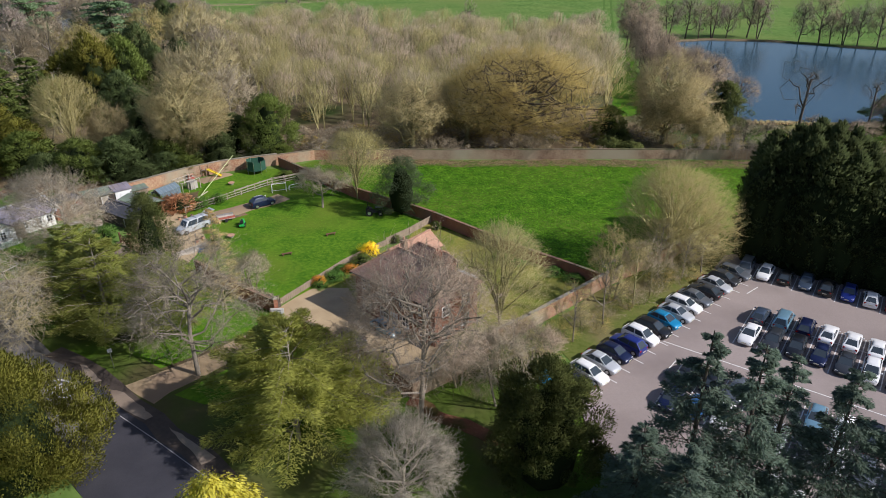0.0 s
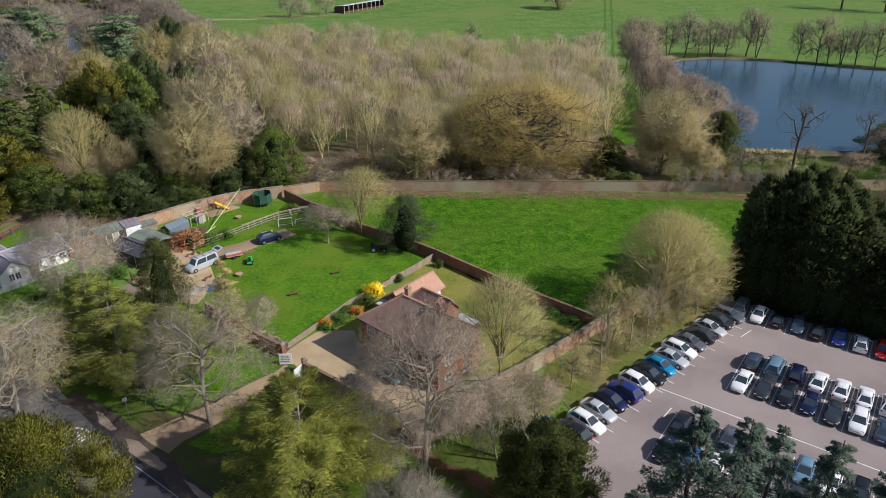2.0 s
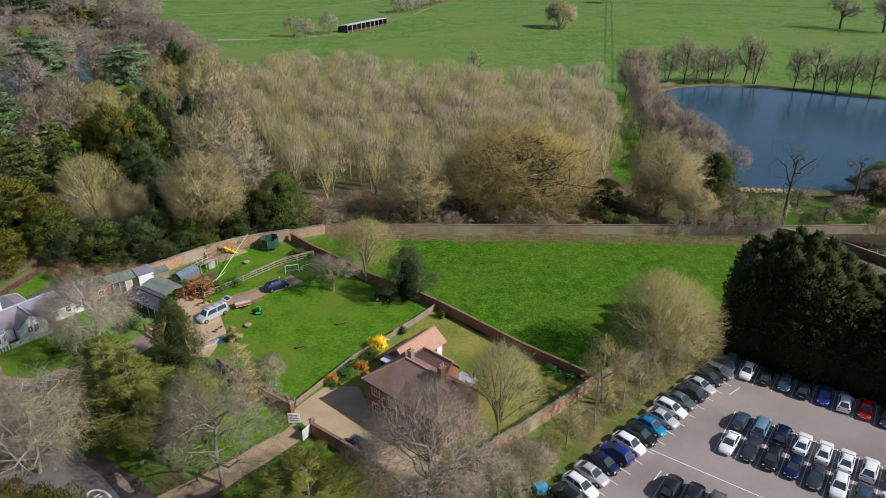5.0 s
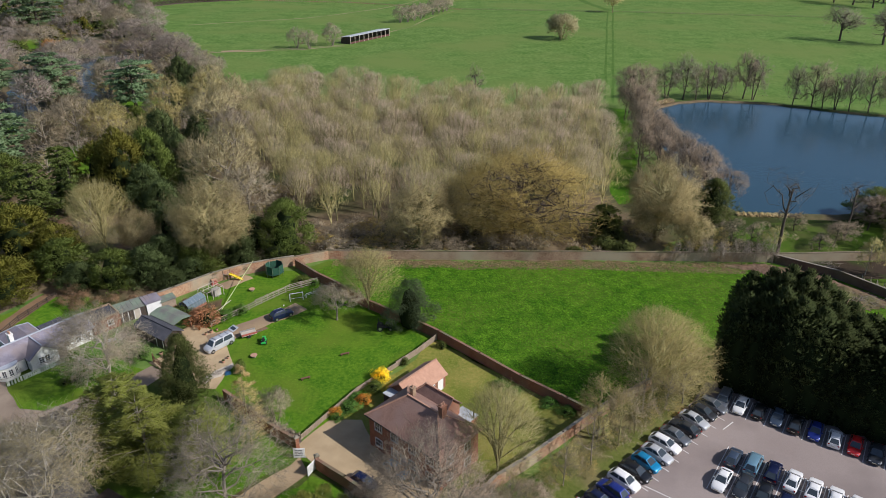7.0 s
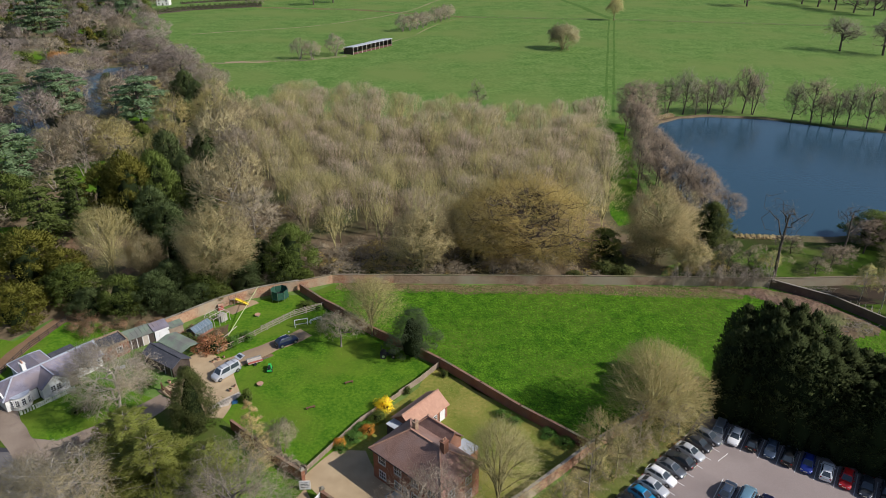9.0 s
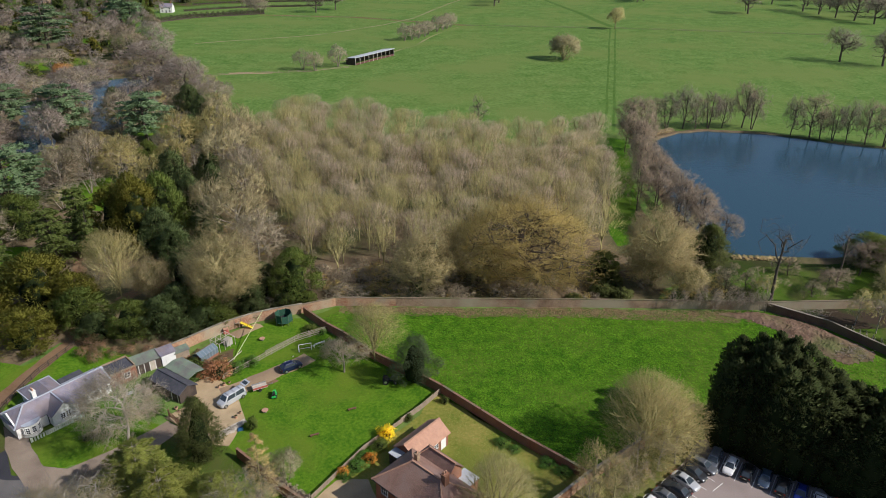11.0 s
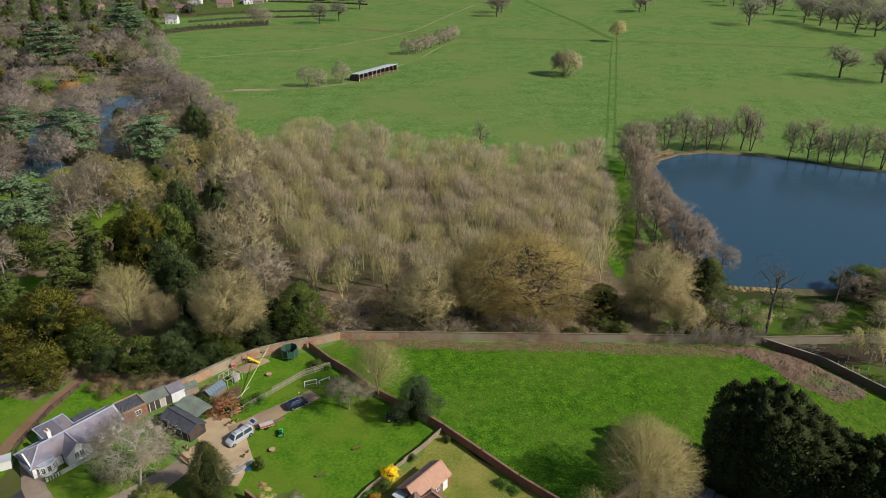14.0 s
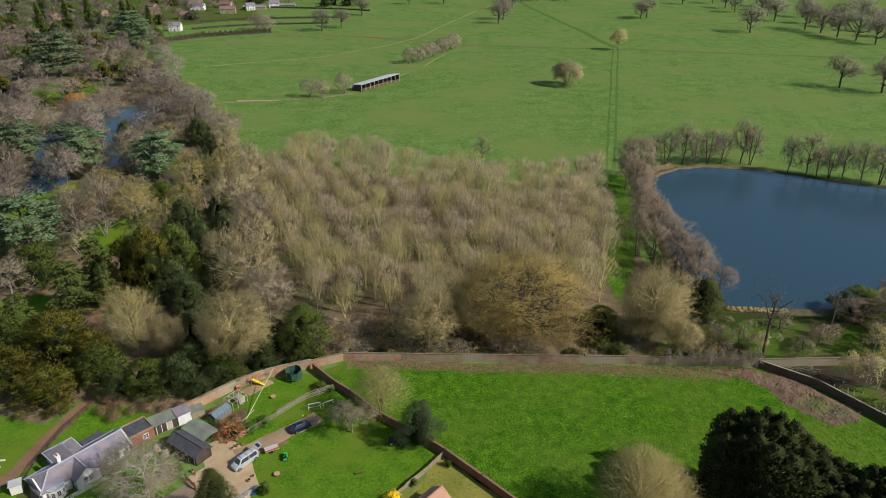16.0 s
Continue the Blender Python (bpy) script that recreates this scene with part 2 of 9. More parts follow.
GREEN_GLASS = glass_dark("greenhouse_glass", (0.16, 0.21, 0.24))
LENS = surface("headlamp_lens", (0.55, 0.57, 0.6), (0.65, 0.67, 0.7), 6, 30, 0.15, 0.0, spec=0.6)
RED_LENS = surface("tail_lamp_lens", (0.35, 0.01, 0.01), (0.42, 0.02, 0.015), 6, 30, 0.2, 0.0, spec=0.6)
PLATE = surface("plate_plain", (0.60, 0.58, 0.42), (0.66, 0.64, 0.48), 6, 30, 0.5, 0.0)

WATER, wn, wl, wp = node_mat("lake_water")
# base blue is raised to stand for cloud and sky mirrored in the water
wp.inputs["Base Color"].default_value = (0.028, 0.068, 0.098, 1)
wp.inputs["Roughness"].default_value = 0.17
wp.inputs["IOR"].default_value = 1.33
wp.inputs["Specular IOR Level"].default_value = 0.5
wpos = wn.new("ShaderNodeNewGeometry")
wnoise = wn.new("ShaderNodeTexNoise")
wnoise.inputs["Scale"].default_value, wnoise.inputs["Detail"].default_value = 0.9, 4
wl.new(wpos.outputs["Position"], wnoise.inputs["Vector"])
wbump = wn.new("ShaderNodeBump")
wbump.inputs["Strength"].default_value, wbump.inputs["Distance"].default_value = 0.25, 0.08
wl.new(wnoise.outputs[0], wbump.inputs["Height"])
wl.new(wbump.outputs[0], wp.inputs["Normal"])


def bark(name, a, b):
    return surface(name, a, b, 1.5, 9, 0.95, 0.5, jitter=0.12, spec=0.1)


def thin(m):
    """Thin leaves and twigs: light falls through them as well as onto them."""
    nodes, links = m.node_tree.nodes, m.node_tree.links
    p = nodes["Principled BSDF"]
    through_light = nodes.new("ShaderNodeBsdfTranslucent")
    links.new(p.inputs["Base Color"].links[0].from_socket, through_light.inputs["Color"])
    both = nodes.new("ShaderNodeAddShader")
    links.new(p.outputs[0], both.inputs[0])
    links.new(through_light.outputs[0], both.inputs[1])
    links.new(both.outputs[0], nodes["Material Output"].inputs["Surface"])
    return m


def twig(name, a, b):
    return thin(surface(name, tuple(v * 0.76 for v in a), tuple(v * 0.76 for v in b), 0.5, 3, 0.95, 0.0, jitter=0.08, island=0.16, spec=0.06))


def leaf(name, a, b):
    return thin(surface(name, tuple(v * 0.86 for v in a), tuple(v * 0.86 for v in b), 0.45, 3, 0.9, 0.0, jitter=0.10, island=0.14, spec=0.05))


BARK_GREY = bark("grey_bark", (0.215, 0.185, 0.145), (0.32, 0.28, 0.22))
BARK_PALE = bark("pale_bark", (0.34, 0.31, 0.25), (0.48, 0.44, 0.37))
# near-black green: the shade inside evergreen crowns is put into this colour
BARK_SHADE_CORE = bark("shade_dark_bark_and_core", (0.011, 0.017, 0.005), (0.020, 0.029, 0.009))
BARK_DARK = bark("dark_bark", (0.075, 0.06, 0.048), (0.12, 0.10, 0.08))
BARK_OLIVE = bark("lichened_bark", (0.22, 0.20, 0.09), (0.32, 0.29, 0.14))
TWIG_GREY = twig("grey_twigs", (0.28, 0.24, 0.17), (0.38, 0.325, 0.235))
TWIG_PINK = twig("pinkish_twigs", (0.30, 0.232, 0.17), (0.39, 0.31, 0.232))
TWIG_BEIGE = twig("beige_twigs", (0.32, 0.275, 0.155), (0.42, 0.362, 0.205))
TWIG_OLIVE = twig("olive_twigs", (0.325, 0.255, 0.088), (0.425, 0.335, 0.125))
TWIG_OLIVE_PALE = twig("pale_olive_twigs", (0.32, 0.275, 0.115), (0.43, 0.37, 0.165))
TWIG_YELLOW = twig("yellowish_budding_twigs", (0.33, 0.295, 0.135), (0.43, 0.385, 0.185))
TWIG_PURPLE = twig("purple_brown_twigs", (0.235, 0.186, 0.132), (0.315, 0.255, 0.185))
TWIG_PALE = twig("silvery_twigs", (0.27, 0.245, 0.195), (0.37, 0.335, 0.27))
TWIG_ORANGE = twig("orange_twigs", (0.42, 0.23, 0.085), (0.52, 0.30, 0.12))
TWIG_HAZE = twig("fine_beige_haze_twigs", (0.385, 0.325, 0.205), (0.485, 0.415, 0.265))
TWIG_HAZE_OLIVE = twig("fine_olive_haze_twigs", (0.37, 0.33, 0.145), (0.46, 0.41, 0.195))
TWIG_HAZE_PINK = twig("fine_pinkish_haze_twigs", (0.41, 0.33, 0.235), (0.50, 0.41, 0.30))
# lightened and greyed so that distance haze sits in the twig colour
TWIG_FAR = twig("grey_brown_haze_toned_twigs", (0.22, 0.195, 0.148), (0.30, 0.268, 0.208))
TWIG_WILLOW = twig("dull_olive_grey_twigs", (0.26, 0.235, 0.13), (0.35, 0.315, 0.185))
TWIG_BROWN = twig("dull_brown_twigs", (0.25, 0.205, 0.14), (0.34, 0.285, 0.20))
TWIG_OAK = twig("brownish_beige_oak_twigs", (0.295, 0.243, 0.125), (0.39, 0.325, 0.17))
TWIG_RUSSET = twig("russet_bramble_stems", (0.27, 0.17, 0.10), (0.36, 0.235, 0.145))
TWIG_TAN = twig("tan_larch_twigs", (0.40, 0.30, 0.14), (0.50, 0.39, 0.20))
# mauve-brown twigs, greyed further to carry the haze over the far wood
TWIG_MAUVE = twig("mauve_grey_twigs", (0.27, 0.225, 0.185), (0.36, 0.305, 0.255))
TWIG_UMBER = twig("umber_twigs", (0.20, 0.165, 0.135), (0.275, 0.23, 0.19))
BARK_MOSSY = bark("yellow_green_lichened_bark", (0.37, 0.335, 0.145), (0.49, 0.44, 0.205))
TUFT_BROWN = leaf("dead_brown_stalks", (0.19, 0.15, 0.075), (0.27, 0.22, 0.115))
LEAF_YEW = leaf("yew_leaves", (0.082, 0.110, 0.025), (0.14, 0.175, 0.042))
LEAF_YEW_GOLD = leaf("golden_green_yew_leaves", (0.098, 0.100, 0.018), (0.16, 0.15, 0.03))
LEAF_DARK = leaf("dark_cypress_leaves", (0.066, 0.090, 0.034), (0.108, 0.138, 0.052))
LEAF_LEYLAND = leaf("deep_green_leyland_leaves", (0.039, 0.051, 0.020), (0.070, 0.085, 0.032))
LEAF_YEW_DARK = leaf("dark_yew_leaves", (0.05, 0.06, 0.018), (0.088, 0.10, 0.03))
LEAF_CEDAR = leaf("blue_green_cedar_leaves", (0.075, 0.105, 0.078), (0.125, 0.162, 0.12))
LEAF_LARCH = leaf("yellow_green_spring_leaves", (0.195, 0.215, 0.042), (0.305, 0.315, 0.075))
LEAF_LARCH_DULL = leaf("dull_olive_green_leaves", (0.155, 0.172, 0.038), (0.24, 0.255, 0.066))
LEAF_FIR = leaf("mid_green_fir_leaves", (0.075, 0.1, 0.025), (0.125, 0.155, 0.045))
LEAF_OLIVE_FIR = leaf("olive_green_conifer_leaves", (0.068, 0.082, 0.024), (0.112, 0.125, 0.042))
LEAF_OAK = leaf("grey_green_evergreen_leaves", (0.060, 0.082, 0.040), (0.10, 0.13, 0.065))
LEAF_CEDAR_GREEN = leaf("green_cedar_leaves", (0.10, 0.15, 0.075), (0.165, 0.225, 0.115))
LEAF_WILLOW = leaf("yellow_willow_leaves", (0.36, 0.33, 0.045), (0.50, 0.45, 0.08))
LEAF_FORSYTHIA = leaf("bright_yellow_blossom", (0.72, 0.52, 0.02), (0.85, 0.66, 0.05))
LEAF_ORANGE = leaf("orange_shrub_leaves", (0.50, 0.24, 0.04), (0.62, 0.33, 0.07))
LEAF_PINK = leaf("russet_shrub_leaves", (0.33, 0.165, 0.085), (0.43, 0.235, 0.125))
LEAF_GREEN = leaf("bright_shrub_leaves", (0.075, 0.15, 0.03), (0.13, 0.235, 0.05))
TUFT = leaf("grass_tufts", (0.04, 0.118, 0.005), (0.135, 0.25, 0.017))
TUFT_LAWN = leaf("lawn_grass_blades", (0.056, 0.145, 0.008), (0.14, 0.245, 0.02))
TUFT_DRY = leaf("dry_grass_tufts", (0.13, 0.16, 0.035), (0.22, 0.21, 0.07))
LEAF_REED = leaf("dry_reeds", (0.36, 0.29, 0.16), (0.46, 0.38, 0.23))


# ---- building helpers ----


class Geo:
    """A plain list of points and faces."""

    def __init__(self):
        self.v, self.f = [], []

    def add(self, verts, faces):
        n = len(self.v)
        self.v.extend([tuple(float(k) for k in p) for p in verts])
        self.f.extend([tuple(n + i for i in f) for f in faces])
        return self

    def box(self, cx, cy, cz, sx, sy, sz, rz=0.0, top=1.0):
        """A box about its centre, its top narrowed by the factor top."""
        c, s = math.cos(rz), math.sin(rz)
        pts = []
        for dz, k in ((-0.5, 1.0), (0.5, top)):
            for dx, dy in ((-0.5, -0.5), (0.5, -0.5), (0.5, 0.5), (-0.5, 0.5)):
                x, y = dx * sx * k, dy * sy * k
                pts.append((cx + c * x - s * y, cy + s * x + c * y, cz + dz * sz))
        return self.add(pts, [(3, 2, 1, 0), (4, 5, 6, 7), (0, 1, 5, 4), (1, 2, 6, 5), (2, 3, 7, 6), (3, 0, 4, 7)])

    def bar(self, p, q, w, h=None):
        """A square bar from p to q."""
        p, q = Vector(p), Vector(q)
        h = h or w
        d = (q - p).normalized()
        side = d.cross(Vector((0, 0, 1)))
        side = side.normalized() if side.length > 1e-4 else Vector((1, 0, 0))
        up = side.cross(d)
        pts = [e + side * a * w / 2 + up * b * h / 2 for e in (p, q) for a, b in ((-1, -1), (1, -1), (1, 1), (-1, 1))]
        return self.add(pts, [(3, 2, 1, 0), (4, 5, 6, 7), (0, 1, 5, 4), (1, 2, 6, 5), (2, 3, 7, 6), (3, 0, 4, 7)])

    def rod(self, p, q, r0, r1=None, k=8):
        p, q = Vector(p), Vector(q)
        r1 = r0 if r1 is None else r1
        d = (q - p).normalized()
        a = d.orthogonal().normalized()
        b = d.cross(a)
        pts = [e + (a * math.cos(2 * math.pi * i / k) + b * math.sin(2 * math.pi * i / k)) * r for e, r in ((p, r0), (q, r1)) for i in range(k)]
        faces = [(i, (i + 1) % k, k + (i + 1) % k, k + i) for i in range(k)] + [tuple(range(k))[::-1], tuple(range(k, 2 * k))]
        return self.add(pts, faces)

    def prism(self, outline, z0, z1):
        n = len(outline)
        pts = [(x, y, z0) for x, y in outline] + [(x, y, z1) for x, y in outline]
        return self.add(pts, [tuple(range(n))[::-1], tuple(range(n, 2 * n))] + [(i, (i + 1) % n, n + (i + 1) % n, n + i) for i in range(n)])

    def mesh(self, name, material, smooth=False):
        me = bpy.data.meshes.new(name)
        me.from_pydata(self.v, [], self.f)
        me.materials.append(material)
        if smooth:
            me.shade_smooth()
        me.update()
        return me


CROWN_NORMALS = {}


def array_mesh(name, verts, faces, material, smooth=False, normals=None):
    """A mesh from arrays of points and of equal-sided faces. normals: the shading normals of a leafy or twiggy crown, point by point."""
    me = bpy.data.meshes.new(name)
    verts, faces = np.asarray(verts, np.float32).reshape(-1, 3), np.asarray(faces, np.int32)
    n, k = faces.shape
    if normals is not None:
        flat = np.cross(verts[faces[:, 1]] - verts[faces[:, 0]], verts[faces[:, 2]] - verts[faces[:, 0]])
        back = (flat * normals[faces[:, 0]]).sum(-1) < 0
        faces[back] = faces[back][:, ::-1]
    me.vertices.add(len(verts))
    me.vertices.foreach_set("co", verts.ravel())
    me.loops.add(n * k)
    me.loops.foreach_set("vertex_index", faces.ravel())
    me.polygons.add(n)
    me.polygons.foreach_set("loop_start", np.arange(n, dtype=np.int32) * k)
    me.materials.append(material)
    me.update(calc_edges=True)
    if smooth or normals is not None:
        me.shade_smooth()
    if normals is not None:
        me.normals_split_custom_set_from_vertices(normals)
        CROWN_NORMALS[me.name] = normals
    return me


def crown_normals(verts, centre, semi, rng, group=1, up=0.4, rough=0.12, clumps=0, swell=0.75):
    """Outward shading normals for a crown; clumps of twigs round themselves off within it."""
    d = (verts - centre) / semi
    d = d / np.maximum(np.linalg.norm(d, axis=-1, keepdims=True), 1e-6)
    if clumps:
        idx = np.arange(len(verts)) * clumps // len(verts)
        mid = np.stack([np.bincount(idx, verts[:, i], clumps) for i in range(3)], -1) / np.maximum(np.bincount(idx, minlength=clumps), 1)[:, None]
        own = verts - mid[idx]
        d = d + swell * own / np.maximum(np.linalg.norm(own, axis=-1, keepdims=True), 1e-6)
    wob = np.repeat(rng.normal(size=(len(verts) // group + 1, 3)), group, 0)[:len(verts)] * rough
    d = d + wob + np.array([0, 0, up])
    return (d / np.maximum(np.linalg.norm(d, axis=-1, keepdims=True), 1e-6)).astype(np.float32)


def part(name, geo, material, parent, label=""):
    """One mesh object under a thing or a part. geo: a Geo or a mesh."""
    ob = new(name, geo if isinstance(geo, bpy.types.Mesh) else geo.mesh(name, material))
    ob.parent = parent
    return tagged(ob, label)


def thing(name, m, label, category, group="", kind=""):
    ob = new(name)
    ob.empty_display_size = 0.3
    ob.matrix_basis = m
    return tagged(ob, label, category, group, kind)


def setting(name, geo, material, label, category="", kind="structure"):
    ob = new(name, geo if isinstance(geo, bpy.types.Mesh) else geo.mesh(name, material))
    return tagged(ob, label, category or name, "", kind)


def inside(x, y, poly):
    hit = False
    for i in range(len(poly)):
        (x0, y0), (x1, y1) = poly[i], poly[i - 1]
        if (y0 > y) != (y1 > y) and x < (x1 - x0) * (y - y0) / (y1 - y0) + x0:
            hit = not hit
    return hit


def wander(points, step, amount, rng, closed=True):
    """The outline with its edges cut into short, uneven pieces."""
    out = []
    n = len(points)
    for i in range(n if closed else n - 1):
        p, q = Vector(points[i]), Vector(points[(i + 1) % n])
        k = max(1, int((q - p).length / step))
        side = Vector((-(q - p).y, (q - p).x)).normalized()
        for j in range(k):
            out.append(p.lerp(q, j / k) + side * (rng.uniform(-amount, amount) if j else 0))
    if not closed:
        out.append(Vector(points[-1]))
    return [(p.x, p.y) for p in out]


def patch(name, points, z, material, label, category="", step=3.0, amount=0.5, seed=1):
    rng = random.Random(seed)
    return setting(name, Geo().prism(wander(points, step, amount, rng), -0.05, z), material, label, category)


def ribbon(name, points, width, z, material, label, category="", step=4.0, amount=0.25, seed=2):
    rng = random.Random(seed)
    line = [Vector(p) for p in wander(points, step, amount, rng, closed=False)]
    left, right = [], []
    for i, p in enumerate(line):
        d = (line[min(i + 1, len(line) - 1)] - line[max(i - 1, 0)]).normalized()
        side = Vector((-d.y, d.x)) * (width / 2 * rng.uniform(0.88, 1.12))
        left.append(tuple(p + side))
        right.append(tuple(p - side))
    g = Geo()
    n = len(line)
    pts = [(x, y, z) for x, y in left] + [(x, y, z) for x, y in right] + [(x, y, -0.05) for x, y in left] + [(x, y, -0.05) for x, y in right]
    faces = []
    for i in range(n - 1):
        faces += [(i + n, i + 1 + n, i + 1, i), (i, i + 1, 2 * n + i + 1, 2 * n + i), (3 * n + i, 3 * n + i + 1, n + i + 1, n + i)]
    g.add(pts, faces)
    return setting(name, g, material, label, category)


def garden_wall(name, points, height, thick, material, label, coping=None):
    """A wall along a line, with a coping course."""
    root = tagged(new(name), label, "wall", "", "structure")
    for p, q in zip(points, points[1:]):
        a, b = Vector((*p, 0)), Vector((*q, 0))
        d = (b - a).normalized() * thick * 0.3
        n = max(1, round((b - a).length / 6))
        for i in range(n):
            s, e = a.lerp(b, i / n) - d * (i == 0), a.lerp(b, (i + 1) / n) + d * (i == n - 1)
            part("wall_panel", Geo().bar(s + Vector((0, 0, height / 2 - 0.05)), e + Vector((0, 0, height / 2 - 0.05)), thick, height + 0.1), material, root)
            part("coping", Geo().bar(s + Vector((0, 0, height + 0.05)), e + Vector((0, 0, height + 0.05)), thick + 0.08, 0.1), coping or COPING, root, "weathered coping")
    return root


def rail_fence(points, height, rails, spacing, material, label, group="", post_w=0.12, rail_h=0.1, name="rail_fence"):
    root = tagged(new(name), label, "fence", group)
    for p, q in zip(points, points[1:]):
        a, b = Vector((*p, 0)), Vector((*q, 0))
        n = max(1, round((b - a).length / spacing))
        turn = math.atan2(b.y - a.y, b.x - a.x)
        for i in range(n + 1):
            c = a.lerp(b, i / n)
            part("post", Geo().box(c.x, c.y, height / 2 - 0.05, post_w, post_w, height + 0.1, turn), material, root)
        for k in range(rails):
            z = height * (k + 0.8) / rails - 0.05
            part("rail", Geo().bar(a + Vector((0, 0, z)), b + Vector((0, 0, z)), 0.05, rail_h), material, root)
    return root


# ---- trees ----
def unit(a):
    return a / np.maximum(np.linalg.norm(a, axis=-1, keepdims=True), 1e-6)


def tubes(p0, pm, p1, r0, r1, k):
    """Bent tapered tubes: points and four-sided faces."""
    n = len(p0)
    d = unit(p1 - p0)
    ref = np.where(np.abs(d[:, 2:3]) > 0.9, np.array([[1.0, 0, 0]]), np.array([[0, 0, 1.0]]))
    a = unit(np.cross(d, ref))
    b = np.cross(d, a)
    ang = 2 * np.pi * np.arange(k) / k
    ring = a[:, None] * np.cos(ang)[None, :, None] + b[:, None] * np.sin(ang)[None, :, None]
    rows = [p[:, None] + ring * r[:, None, None] for p, r in ((p0, r0), (pm, (r0 + r1) / 2), (p1, r1))]
    verts = np.stack(rows, 1).reshape(-1, 3)
    base = (np.arange(n) * 3 * k)[:, None, None]
    i = np.arange(k)
    quad = np.stack([i, (i + 1) % k, k + (i + 1) % k, k + i], -1)
    faces = np.concatenate([base + quad, base + k + quad], 1).reshape(-1, 4)
    return verts, faces


def crooked(rng, a, m, b, r0, r1, k, crook):
    """Limbs that wander: each half bends once more where the tree is crooked."""
    if crook < 0.1:
        return [tubes(a, m, b, r0, r1, k)]
    rm = (r0 + r1) / 2
    halves = []
    for p, q, s0, s1 in ((a, m, r0, rm), (m, b, rm, r1)):
        far = np.linalg.norm(q - p, axis=-1, keepdims=True)
        halves.append(tubes(p, (p + q) / 2 + rng.normal(size=p.shape) * far * 0.16, q, s0, s1, k))
    return halves


def blades(p0, p1, w, rng):
    d = unit(p1 - p0)
    side = unit(np.cross(d, rng.normal(size=d.shape))) * w[:, None]
    verts = np.stack([p0 - side, p0 + side, p1], 1).reshape(-1, 3)
    return verts, np.arange(len(verts)).reshape(-1, 3)


BARE = {}


def shell(rng, way, spread, lo, hi, centre, semi, swell):
    """Points near the crown's uneven outside, about the given ways from its middle."""
    d = unit(way + rng.normal(size=way.shape) * spread)
    return centre + d * semi * rng.uniform(lo, hi, d.shape[:-1] + (1,)) * swell(d)


def uneven_crown(seed, amount):
    """Bulges and hollows of a crown, by the way from its middle."""
    rng = np.random.default_rng(seed + 900)
    axes, phase = unit(rng.normal(size=(5, 3))), rng.uniform(0, 6.28, 5)
    pitch = np.array([2.3, 3.1, 4.2, 5.5, 7.0])
    return lambda d: 1 - amount * 0.4 + amount * np.sin((d @ axes.T) * pitch + phase).sum(-1, keepdims=True) / 1.8


